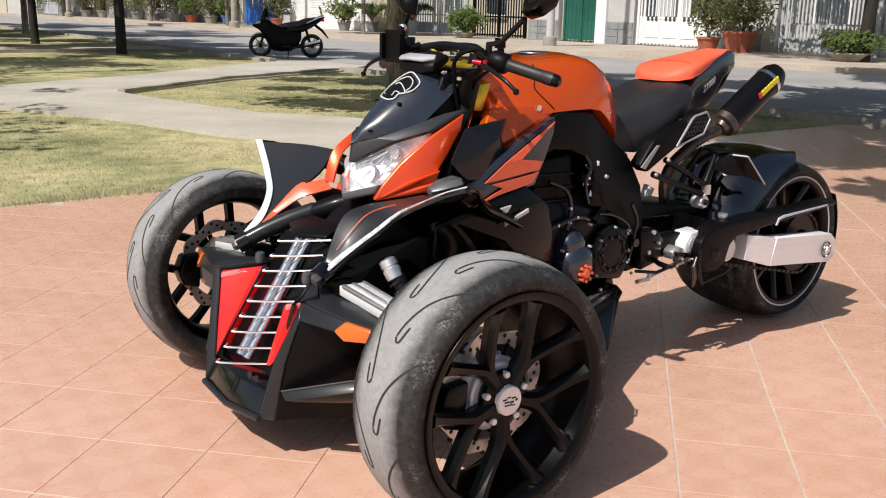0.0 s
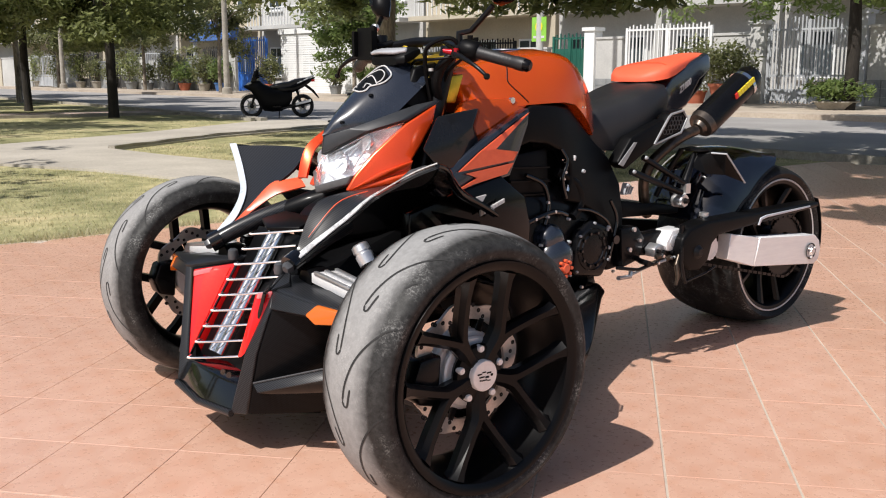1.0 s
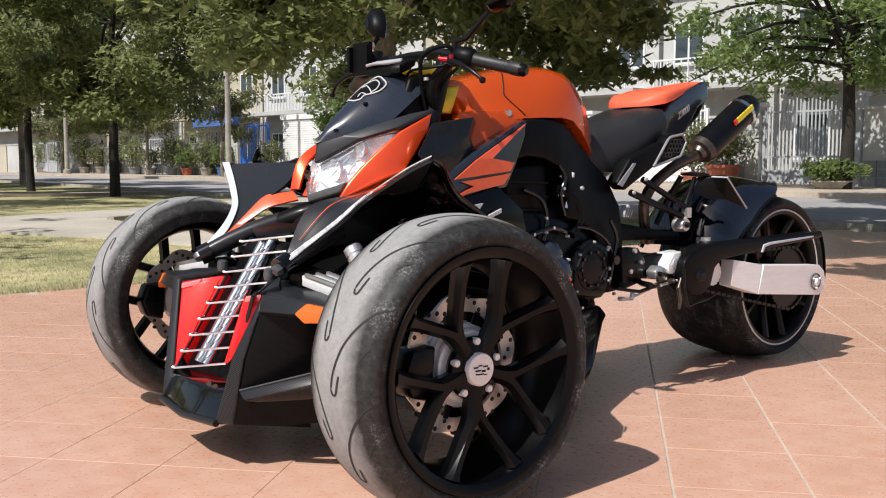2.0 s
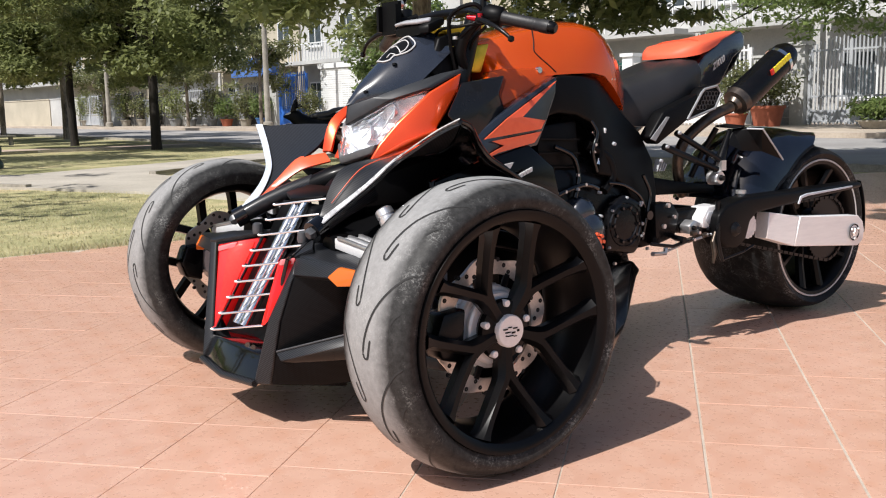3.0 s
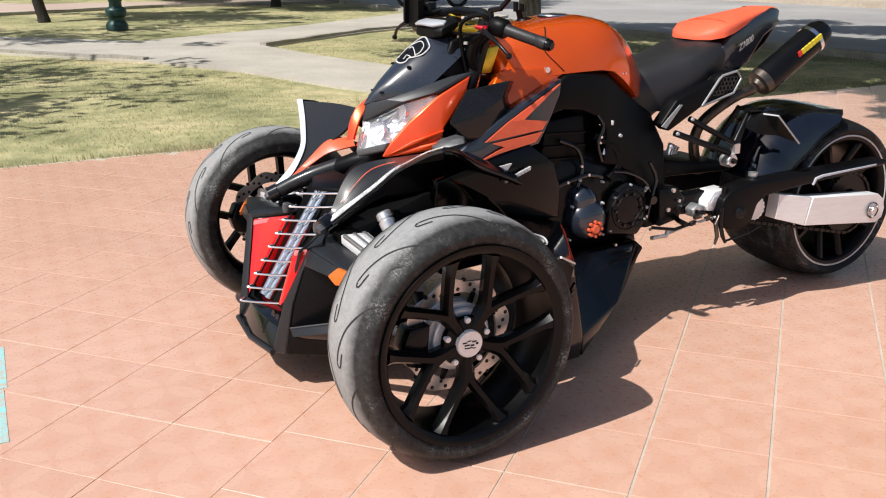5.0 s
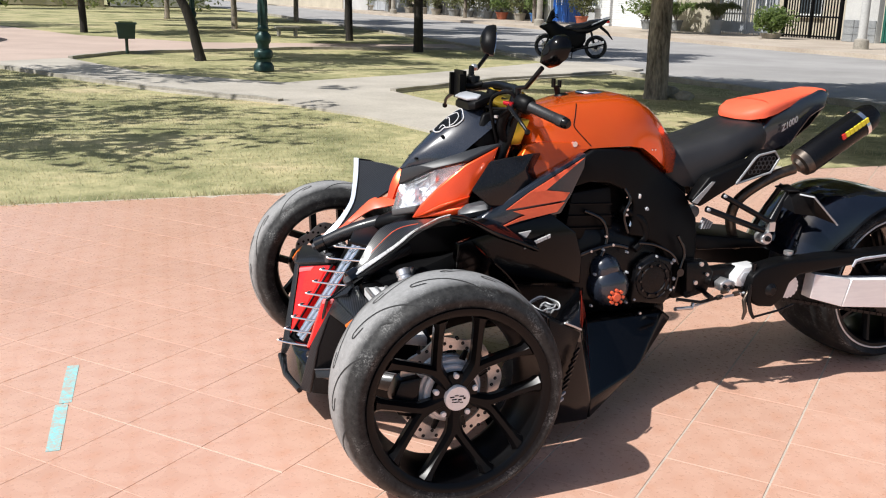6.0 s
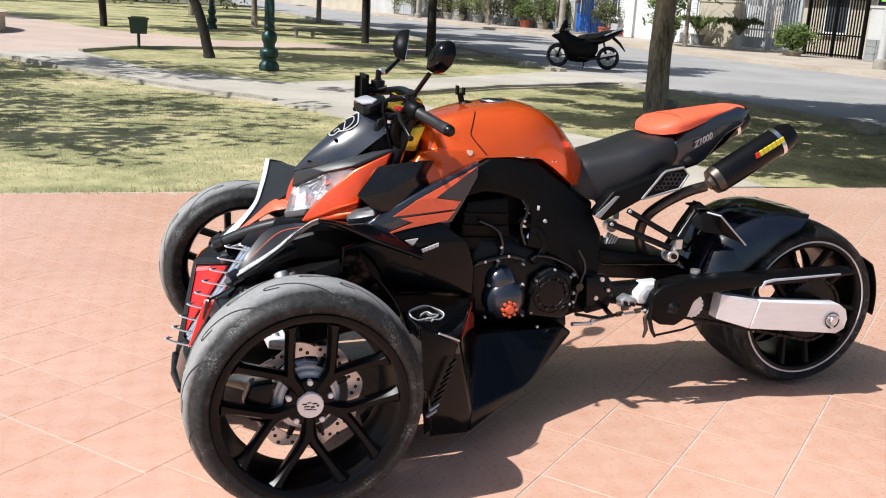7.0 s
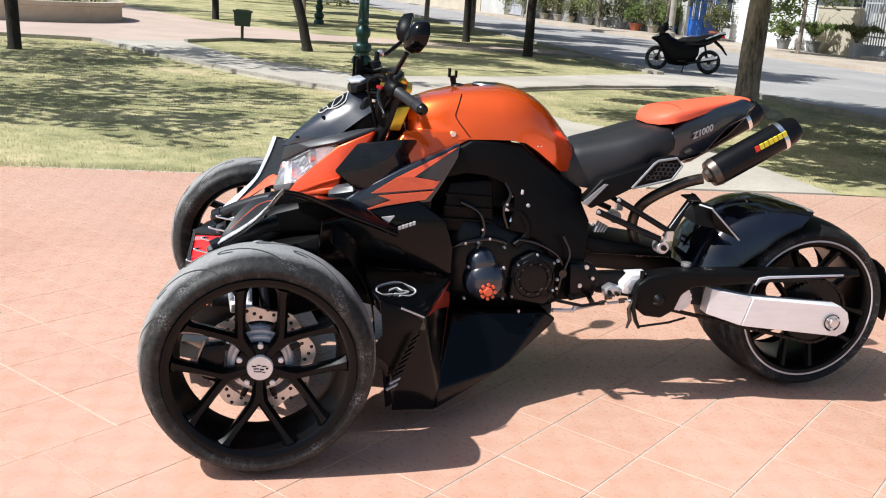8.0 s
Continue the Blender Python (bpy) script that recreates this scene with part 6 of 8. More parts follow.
    part("winglet_base", slab([(-0.246, CY + s * 0.228, 0.182), (-0.150, CY + s * 0.388, 0.236), (-0.03, CY + s * 0.480, 0.236), (-0.03, CY + s * 0.455, 0.190), (-0.13, CY + s * 0.355, 0.190), (-0.236, CY + s * 0.215, 0.168)], (0.012, -0.02 * s, 0), 0.003, 2), BLACK_SATIN, winglet)
    # forward arm with its end bolt
    end = Vector((-0.130, -0.174, 0.486)) if s < 0 else Vector((-0.131, 0.256, 0.485))
    root = Vector((0.060, -0.130, 0.560)) if s < 0 else Vector((0.062, 0.168, 0.572))
    way = [end, end.lerp(root, 0.33) + Vector((0, 0, 0.006)), end.lerp(root, 0.66) + Vector((0, 0, 0.006)), root]
    d = (way[0] - way[1]).normalized()
    horn = part("horn_arm", tube(way[::-1], [0.024 if s < 0 else 0.027, 0.024 if s < 0 else 0.026, 0.024, 0.021], 18, 5), CARBON, trike, "carbon covered forward arm")
    if s > 0:
        part("arm_root", tube([root - d * -0.02, (0.100, 0.130, 0.585), (0.170, 0.080, 0.610)], [0.024, 0.034, 0.036], 16, 4), BLACK_CARBON, horn)
    part("arm_socket", tube([end - d * 0.022, end + d * 0.012], [0.027, 0.027], 18), BLACK_GLOSS, horn)
    part("arm_bolt", tube([end + d * 0.012, end + d * 0.020, end + d * 0.028], [0.016, 0.016, 0.010], 6), GREY_NYLON, horn)
    # front wing: outer edge, inner edge, then the tail behind its peak
    if s < 0:
        O = [(-0.122, -0.200, 0.497), (-0.054, -0.212, 0.545), (-0.006, -0.250, 0.595), (0.026, -0.300, 0.647), (0.040, -0.365, 0.683), (0.052, -0.440, 0.718), (0.058, -0.515, 0.743)]
        I = [(-0.122, -0.176, 0.500), (-0.109, -0.168, 0.529), (-0.071, -0.145, 0.582), (-0.037, -0.130, 0.618), (-0.008, -0.128, 0.635), (0.042, -0.140, 0.647), (0.115, -0.165, 0.656), (0.180, -0.185, 0.664)]
        TO = [(0.058, -0.515, 0.743), (0.105, -0.490, 0.730), (0.170, -0.430, 0.695), (0.250, -0.375, 0.650), (0.340, -0.345, 0.612), (0.420, -0.320, 0.575)]
        TI = [(0.180, -0.185, 0.664), (0.215, -0.190, 0.662), (0.270, -0.200, 0.650), (0.330, -0.215, 0.630), (0.380, -0.235, 0.600), (0.425, -0.265, 0.570)]
    else:
        O = [(-0.118, 0.268, 0.503), (-0.059, 0.277, 0.558), (-0.003, 0.334, 0.605), (0.025, 0.397, 0.647), (0.047, 0.461, 0.687), (0.066, 0.527, 0.729)]
        I = [(-0.110, 0.252, 0.500), (-0.063, 0.250, 0.532), (0.0, 0.238, 0.588), (0.050, 0.225, 0.635), (0.110, 0.215, 0.680), (0.165, 0.235, 0.735)]
        TO = [(0.066, 0.527, 0.729), (0.120, 0.500, 0.722), (0.170, 0.430, 0.695), (0.250, 0.375, 0.650), (0.340, 0.345, 0.612), (0.420, 0.320, 0.575)]
        TI = [(0.165, 0.235, 0.735), (0.210, 0.215, 0.710), (0.270, 0.205, 0.665), (0.330, 0.215, 0.630), (0.380, 0.235, 0.600), (0.425, 0.265, 0.570)]
    o, i = evenly(O, 22), evenly(I, 22)

    def on_wing(k, u, lift=0.0):
        v = o[k].lerp(i[k], u)
        v.z += lift - (0.020 if s < 0 else -0.004) * math.sin(math.pi * u) * (k / 21)
        v.x += 0.018 * math.sin(math.pi * u) * (k / 21)
        return v

    wing = part("front_wing", grid_sheet([[on_wing(k, j / 10) for j in range(11)] for k in range(22)], 0.007), CARBON, trike, "carbon front wing over the wheel", angle=60)
    to, ti = evenly(TO, 18), evenly(TI, 18)
    rows = []
    for k in range(18):
        row = []
        for j in range(11):
            u = j / 10
            v = to[k].lerp(ti[k], u)
            f = max(0.0, 1 - k / 7)
            v.z += -(0.020 if s < 0 else -0.004) * math.sin(math.pi * u) * f + 0.022 * math.sin(math.pi * u) * (1 - f)
            v.x += 0.018 * math.sin(math.pi * u) * f
            row.append(v)
        rows.append(row)
    part("wing_tail", grid_sheet(rows, 0.012), BLACK_SATIN, wing, "gloss black rear half of the wing", angle=60)
    part("wing_lip", tube([r[0] for r in rows], [0.006 + 0.004 * math.sin(math.pi * k / 17) for k in range(18)], 10), BLACK_SATIN, wing)
    strip = []
    for k in range(22):
        span = (o[k] - i[k]).length
        w = min(0.8, (0.018 if s < 0 else 0.021) / max(span, 0.012))
        strip.append([on_wing(k, u * w, 0.0075) + Vector((-0.002, 0, 0)) for u in (-0.12 / max(1, 8 * w), 0.35, 0.7, 1.0)])
    part("wing_edge", grid_sheet(strip, 0.003), WORN_TRIM if s < 0 else WHITE_TRIM, wing, "scuffed silver edge trim" if s < 0 else "broad white edge film", angle=60)
    if s > 0:
        top_edge = evenly([(-0.063, 0.257, 0.538), (-0.010, 0.250, 0.588), (0.045, 0.238, 0.640), (0.078, 0.220, 0.648), (0.120, 0.205, 0.655)], 14)
        low_edge = evenly([(-0.066, 0.250, 0.530), (-0.010, 0.232, 0.572), (0.035, 0.205, 0.608), (0.070, 0.180, 0.622), (0.115, 0.165, 0.632)], 14)
        part("wing_stripe", grid_sheet([[a, a.lerp(b, 0.5) + Vector((-0.002, 0, 0.004)), b] for a, b in zip(top_edge, low_edge)], 0.006), ORANGE_FLAT, wing, "orange wing stripe")
    else:
        part("wing_stripe", grid_sheet([[on_wing(k, u, 0.009) + Vector((-0.003, 0, 0)) for u in (0.610, 0.624)] for k in range(3, 15)], 0.002), ORANGE_FLAT, wing, "thin orange wing stripe")
    # suspension
    part("upper_arm", slab([(-0.105, s * 0.255 + CY, 0.468), (-0.080, s * 0.56 + CY * 0.5, 0.423), (-0.02, s * 0.58 + CY * 0.5, 0.418), (-0.02, s * 0.25 + CY, 0.463)], (0, 0, -0.026), 0.003, 2), ALLOY_PAINT, trike, "ribbed silver suspension arm")
    for k in range(3):
        part("arm_rib", slab([(-0.107 + 0.03 * k, s * 0.27 + CY, 0.474), (-0.083 + 0.025 * k, s * 0.54 + CY * 0.5, 0.434), (-0.075 + 0.025 * k, s * 0.54 + CY * 0.5, 0.434), (-0.097 + 0.03 * k, s * 0.27 + CY, 0.474)], (0, 0, -0.010), 0.002), ALLOY, trike)
    part("lower_arm", slab([(-0.07, s * 0.20 + CY, 0.20), (-0.02, s * 0.58, 0.22), (0.03, s * 0.58, 0.22), (0.12, s * 0.20 + CY, 0.20)], (0, 0, -0.03), 0.006), BLACK_METAL, trike)
    part("arm_joint", turned([(0.030, -0.02), (0.034, 0.0), (0.034, 0.03), (0.026, 0.045)], (-0.085, s * 0.225 + CY, 0.440), 20, "x"), BLACK_MATT, trike)
    damper = part("damper", tube([(0.008, s * 0.305, 0.505), (0.025, s * 0.42, 0.34), (0.03, s * 0.48, 0.26)], [0.019, 0.019, 0.014], 18), BLACK_METAL, trike, "black suspension damper")
    top, way = Vector((-0.006, s * 0.284, 0.536)), Vector((0.012, s * 0.036, -0.058)).normalized()
    part("damper_cap", tube([top, top + way * 0.004, top + way * 0.020, top + way * 0.022, top + way * 0.026, top + way * 0.028, top + way * 0.054], [0.016, 0.022, 0.023, 0.0205, 0.0205, 0.023, 0.022], 24), ALLOY, damper, "silver damper top")
    for k in range(6):
        part("damper_coil", tube([top + way * (0.064 + 0.022 * k), top + way * (0.070 + 0.022 * k)], 0.0225, 16), BLACK_GLOSS, damper)
    part("damper_link", tube([(0.0, s * 0.30, 0.505), (0.045, s * 0.22, 0.510)], [0.010, 0.012], 12), ALLOY, damper)
    part("frame_slider", loft([[(x, s * y, z) for y, z in ((yc - w, zc), (yc - w * 0.7, zc + h), (yc + w * 0.5, zc + h * 0.8), (yc + w, zc), (yc + w * 0.6, zc - h), (yc - w * 0.6, zc - h))] for x, yc, zc, w, h in ((0.215, 0.170, 0.668, 0.012, 0.008), (0.240, 0.185, 0.678, 0.026, 0.018), (0.285, 0.198, 0.690, 0.030, 0.017), (0.305, 0.200, 0.692, 0.018, 0.009))]), GREY_NYLON, trike, "grey nylon frame slider", angle=35)

# swept polished grille blades, pointed forwards, and the twin tubes behind them
for k in range(9):
    f = k / 8
    end, tip = Vector((-0.050, -0.096, 0.552)).lerp(Vector((-0.249, -0.106, 0.254)), f), Vector((-0.128, 0.034, 0.533)).lerp(Vector((-0.319, 0.028, 0.231)), f)
    far = tip.lerp(Vector((end.x, 2 * CY - end.y, end.z)), 0.12)
    edge = [end, end.lerp(tip, 0.5) + Vector((-0.010, 0.004, 0)), tip, far.lerp(tip, 0.5) + Vector((-0.010, -0.004, 0)), far]
    back = [p + Vector((0.011, 0, 0.001)) for p in edge]
    blade = part("grille_blade", slab(edge + back[::-1], (0, 0, -0.0025), 0.0006, 1), BLACK_METAL, trike, "swept grille blade with a polished edge")
    part("blade_edge", tube(edge, 0.0030, 8), CHROME, blade)
for u in (-0.019, 0.019):
    part("grille_tube", tube([(-0.050, CY - 0.005 + u, 0.540), (-0.148, CY - 0.005 + u, 0.385), (-0.246, CY - 0.005 + u, 0.232)], 0.0145, 18), CHROME, trike, "polished tube behind the grille")
part("grille_top_plate", slab([(-0.085, CY, 0.548), (-0.045, CY - 0.10, 0.556), (0.02, CY - 0.08, 0.575), (0.02, CY + 0.08, 0.575), (-0.045, CY + 0.10, 0.556)], (0, 0, -0.01), 0.003), BLACK_MATT, trike)

# headlamp, cowl and fly screen
HY = 0.005


def hp(x, y, z, s=1):
    return (x, HY + s * y, z)


cowl = part("cowl_core", loft([oval(x, HY, z, w, h, 0.75, 20) for x, z, w, h in ((0.145, 0.700, 0.050, 0.040), (0.19, 0.725, 0.080, 0.060), (0.26, 0.765, 0.105, 0.080), (0.32, 0.810, 0.115, 0.07), (0.38, 0.840, 0.10, 0.05))]), BLACK_MATT, trike, "black inner cowl", angle=40)
REFLECTOR = surface("silvered_reflector", (0.62, 0.64, 0.67), (0.85, 0.87, 0.90), 0.22, metal=0.6, coarse=22, fine=70, bump=0.05, depth=0.003)
lamp_rim = [hp(0.050, 0.0, 0.650), hp(0.104, -0.092, 0.682), hp(0.158, -0.098, 0.738), hp(0.236, -0.148, 0.822), hp(0.155, -0.100, 0.794), hp(0.072, 0.0, 0.728), hp(0.155, 0.100, 0.794), hp(0.236, 0.148, 0.822), hp(0.158, 0.098, 0.738), hp(0.104, 0.092, 0.682)]
bm = slab([(x + 0.020, y * 0.97, z) for x, y, z in lamp_rim], (0.012, 0, 0), 0)
bmesh.ops.subdivide_edges(bm, edges=[e for e in bm.edges if e.calc_length() > 0.03], cuts=3)
bmesh.ops.triangulate(bm, faces=bm.faces)
fr = random.Random(8)
for v in bm.verts:
    v.co.x += fr.uniform(0.0, 0.018)
part("lamp_reflector", bm, REFLECTOR, cowl, "bright faceted reflector", smooth=False)
for s in (-1, 1):
    part("lamp_bowl", lathe([(0.030, -0.012), (0.024, 0.002), (0.012, 0.010), (0.004, 0.012)], hp(0.116, 0.045, 0.716, s), 24, "x"), REFLECTOR, cowl, "round chromed lamp bowl")
    part("lamp_bowl", lathe([(0.022, -0.010), (0.017, 0.002), (0.008, 0.008), (0.003, 0.010)], hp(0.170, 0.086, 0.770, s), 20, "x"), REFLECTOR, cowl)
    for y0, z0, y1, z1, x0 in ((0.012, 0.680, 0.070, 0.752, 0.092), (0.060, 0.690, 0.100, 0.778, 0.125), (0.004, 0.716, 0.080, 0.768, 0.098)):
        part("lamp_divider", tube([hp(x0, y0, z0, s), hp(x0 + 0.045, y1, z1, s)], 0.0022, 6), GATE_GREY, cowl)
lamp = part("headlamp_lens", slab(lamp_rim, (0.014, 0, 0), 0.003, 2), CLEAR_LENS, cowl, "clear pointed headlamp lens")
lamp.visible_shadow = False
part("headlamp_chin", slab([hp(0.047, 0, 0.652), hp(0.102, -0.096, 0.684), hp(0.096, -0.084, 0.658), hp(0.052, 0, 0.630), hp(0.096, 0.084, 0.658), hp(0.102, 0.096, 0.684)], (0.04, 0, 0), 0.004), surface("dark_grey_plastic", (0.075, 0.078, 0.082), (0.11, 0.113, 0.118), 0.45), cowl)
for s in (-1, 1):
    side = part("headlamp_cowl", slab([hp(0.085, 0.096, 0.643, s), hp(0.112, 0.100, 0.684, s), hp(0.164, 0.108, 0.738, s), hp(0.240, 0.155, 0.818, s), hp(0.352, 0.148, 0.868, s), hp(0.330, 0.160, 0.822, s), hp(0.280, 0.170, 0.760, s), hp(0.250, 0.172, 0.725, s), hp(0.244, 0.172, 0.680, s), hp(0.225, 0.166, 0.664, s), hp(0.16, 0.13, 0.650, s)], (0.02, -0.035 * s, 0), 0.005, 2), ORANGE_PANEL, cowl, "metallic orange headlamp cowl", angle=50)
    part("cowl_fin", slab([hp(0.090, 0.098, 0.642, s), hp(0.165, 0.138, 0.690, s), hp(0.246, 0.182, 0.722, s), hp(0.240, 0.172, 0.700, s)], (0.02, -0.03 * s, 0), 0.003, 2, 0.002), ORANGE_PANEL, side)
    part("cowl_fin", slab([hp(0.092, 0.094, 0.640, s), hp(0.170, 0.132, 0.672, s), hp(0.240, 0.178, 0.690, s), hp(0.226, 0.166, 0.664, s)], (0.02, -0.03 * s, 0), 0.003, 2, 0.002), ORANGE_PANEL, side)
    part("cowl_upper", slab([hp(0.070, 0.0005, 0.734, s), hp(0.153, 0.102, 0.800, s), hp(0.232, 0.149, 0.828, s), hp(0.262, 0.146, 0.842, s), hp(0.356, 0.138, 0.880, s), hp(0.300, 0.118, 0.868, s), hp(0.200, 0.105, 0.838, s), hp(0.120, 0.062, 0.806, s), hp(0.080, 0.0005, 0.786, s)], (0.022, 0, -0.003), 0.003, 2), surface("graphite_plastic", (0.018, 0.0195, 0.022), (0.030, 0.032, 0.036), 0.42), cowl, "graphite upper cowl")

part("cowl_flank", grid_sheet([[a, a.lerp(b, 0.5) + Vector((-0.004, 0.002, 0.002)), b] for a, b in zip(evenly([(0.072, 0.135, 0.660), (0.087, 0.140, 0.714), (0.113, 0.145, 0.754), (0.162, 0.150, 0.786), (0.250, 0.155, 0.835)], 12), evenly([(0.083, 0.108, 0.664), (0.104, 0.116, 0.712), (0.132, 0.126, 0.748), (0.182, 0.134, 0.780), (0.262, 0.140, 0.830)], 12))], 0.012), ORANGE_PANEL, cowl, "orange outer flank of the headlamp cowl", angle=50)
rows = []
for x, z, w in ((0.074, 0.786, 0.026), (0.088, 0.804, 0.062), (0.122, 0.842, 0.092), (0.172, 0.888, 0.106), (0.226, 0.932, 0.110), (0.272, 0.964, 0.102), (0.298, 0.980, 0.078)):
    row = []
    for k in range(9):
        u = -1 + k / 4
        row.append((x + 0.075 * abs(u) ** 1.8 + 0.015 * abs(u), HY + w * u, z - 0.030 * abs(u) ** 2.2 + 0.012 * math.exp(-((abs(u) - 0.45) / 0.2) ** 2)))
    rows.append(row)
screen = part("fly_screen", grid_sheet(rows, 0.004), NAVY_GLOSS, trike, "blue-black fly screen with a pale crest", angle=60)


def ribbon(pts, r, segs=6):
    return tube(smooth_line(pts, 4), r, segs)


def on_screen(u, v):
    """A point on the fly screen's face: u across, v up the slope."""
    k = min(int(v * 6), 5)
    f = v * 6 - k
    j = (u + 1) * 4
    j0 = min(int(j), 7)
    g = j - j0
    a = Vector(rows[k][j0]).lerp(Vector(rows[k][j0 + 1]), g)
    b = Vector(rows[k + 1][j0]).lerp(Vector(rows[k + 1][j0 + 1]), g)
    return a.lerp(b, f) + Vector((-0.0018, 0, 0.0018))


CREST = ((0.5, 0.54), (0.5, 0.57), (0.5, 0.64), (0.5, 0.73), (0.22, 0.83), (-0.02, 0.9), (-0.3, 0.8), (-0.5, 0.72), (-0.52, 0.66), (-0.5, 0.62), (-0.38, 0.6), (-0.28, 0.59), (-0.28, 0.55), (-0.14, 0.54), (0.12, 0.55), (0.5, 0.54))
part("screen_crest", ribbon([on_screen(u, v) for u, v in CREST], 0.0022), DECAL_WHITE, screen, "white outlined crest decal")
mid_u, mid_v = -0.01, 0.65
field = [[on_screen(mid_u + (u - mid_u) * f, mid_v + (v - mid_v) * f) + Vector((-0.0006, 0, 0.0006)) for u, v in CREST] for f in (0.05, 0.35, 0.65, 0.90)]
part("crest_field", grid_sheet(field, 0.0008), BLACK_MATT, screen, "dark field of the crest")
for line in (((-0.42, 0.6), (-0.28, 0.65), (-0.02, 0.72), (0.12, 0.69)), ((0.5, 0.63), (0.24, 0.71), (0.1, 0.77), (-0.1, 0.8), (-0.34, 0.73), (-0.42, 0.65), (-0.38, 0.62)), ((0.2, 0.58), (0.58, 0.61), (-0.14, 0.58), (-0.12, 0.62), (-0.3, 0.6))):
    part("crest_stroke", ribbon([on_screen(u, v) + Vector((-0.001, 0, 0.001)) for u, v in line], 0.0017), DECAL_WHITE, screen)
for u, v in ((-0.5, 0.50), (0.5, 0.50), (-0.42, 0.22), (0.42, 0.22)):
    p = on_screen(u, v)
    part("screen_screw", turned([(0.007, -0.003), (0.006, 0.002), (0.003, 0.003)], p, 10, "z"), BLACK_MATT, screen)

# dashboard, steering head, forks
dash = part("instrument_pod", loft([oval(x, HY + 0.005, z, w, h, 0.6, 18) for x, z, w, h in ((0.285, 0.985, 0.060, 0.012), (0.30, 0.990, 0.078, 0.020), (0.335, 1.004, 0.080, 0.020), (0.36, 1.012, 0.07, 0.014))]), BLACK_MATT, trike, "instrument pod with a silver hood")
part("pod_hood", slab([(0.280, HY - 0.040, 1.010), (0.276, HY + 0.020, 1.012), (0.280, HY + 0.066, 1.010), (0.306, HY + 0.090, 1.016), (0.326, HY + 0.070, 1.024), (0.330, HY - 0.044, 1.024), (0.308, HY - 0.066, 1.016)], (0.004, 0, -0.008), 0.004, 2), surface("pale_silver_plastic", (0.38, 0.39, 0.41), (0.48, 0.49, 0.52), 0.32), dash, "pale silver hood")
head = part("steering_head", tube([(0.455, 0.0, 1.0), (0.40, 0.0, 0.80), (0.36, 0.0, 0.66)], [0.034, 0.036, 0.036], 20), BLACK_METAL, trike)
part("top_yoke", slab([(0.40, -0.115, 1.000), (0.47, -0.10, 1.012), (0.49, 0.0, 1.016), (0.47, 0.10, 1.012), (0.40, 0.115, 1.000), (0.385, 0.0, 0.995)], (0.004, 0, -0.022), 0.005), GOLD, trike, "gold anodised yoke")
for s in (-1, 1):
    part("fork_leg", tube([(0.435, s * 0.098, 1.022), (0.37, s * 0.098, 0.80), (0.33, s * 0.098, 0.66)], [0.025, 0.026, 0.027], 18), BLACK_METAL, trike)
    part("fork_cap", tube([(0.435, s * 0.098, 1.020), (0.438, s * 0.098, 1.030), (0.440, s * 0.098, 1.038)], [0.022, 0.022, 0.012], 12), GOLD, trike)
    part("fork_clamp", slab([(0.425, s * 0.070, 0.945), (0.470, s * 0.070, 0.950), (0.440, s * 0.070, 0.870), (0.400, s * 0.070, 0.870)], (0, s * 0.05, 0), 0.005), GOLD, trike, "gold anodised fork clamp")
    gy = HY + s * 0.0
    # bars: grip, switch block, lever, mirror
    inner, outer = Vector((0.405, gy + s * 0.262, 1.006)), Vector((0.462, gy + s * 0.398, 0.970))
    d = (outer - inner)
    grip = part("grip", tube([inner, inner + d * 0.05, inner + d * 0.72, inner + d * 0.74, inner + d * 0.9], [0.019, 0.0165, 0.0165, 0.018, 0.018], 20), VINYL_BLACK, trike, "black rubber hand grip")
    part("bar_end", tube([inner + d * 0.88, inner + d * 0.97, inner + d * 1.02], [0.0165, 0.0165, 0.011], 18), BLACK_METAL, grip)
    for k in range(9):
        part("grip_rib", tube([inner + d * (0.12 + 0.065 * k), inner + d * (0.135 + 0.065 * k)], 0.0169, 16), VINYL_BLACK, grip)
    part("switch_block", tube([inner - d * 0.36, inner - d * 0.30, inner - d * 0.05, inner + d * 0.0], [0.022, 0.028, 0.028, 0.022], 12), BLACK_MATT, trike, "black switch block")
    part("switch_button", box(inner.x - 0.050, inner.x - 0.034, inner.y - s * 0.045 - 0.008, inner.y - s * 0.045 + 0.008, inner.z - 0.006, inner.z + 0.008, 0.002), BLACK_METAL, trike)
    part("handlebar", tube([(0.440, 0.0, 1.040), (0.435, s * 0.08, 1.040), (0.392, gy + s * 0.20, 1.020), inner], [0.015, 0.015, 0.012, 0.0115], 14, 4), BLACK_METAL, trike)
    perch = Vector((0.372, gy + s * 0.215, 1.006))
    part("lever_perch", tube([perch + Vector((0.03, 0, 0.006)), perch, perch + Vector((-0.02, s * 0.012, -0.004))], [0.014, 0.013, 0.012], 12), BLACK_METAL, trike)
    part("lever_pivot", turned([(0.008, -0.004), (0.008, 0.012)], (perch.x - 0.015, perch.y + s * 0.01, perch.z), 12, "z"), RED_ANOD, trike, "red anodised lever pivot")
    part("adjuster", tube([perch + Vector((-0.006, -s * 0.018, 0.002)), perch + Vector((-0.02, -s * 0.038, 0.006))], [0.009, 0.006], 12), RED_ANOD, trike)
    part("lever", tube([perch + Vector((-0.018, s * 0.010, -0.004)), (0.345, gy + s * 0.262, 0.994), (0.345, gy + s * 0.315, 0.972), (0.354, gy + s * 0.350, 0.946)], [0.008, 0.007, 0.0055, 0.005], 10, 4), BLACK_METAL, trike, "black brake or clutch lever")
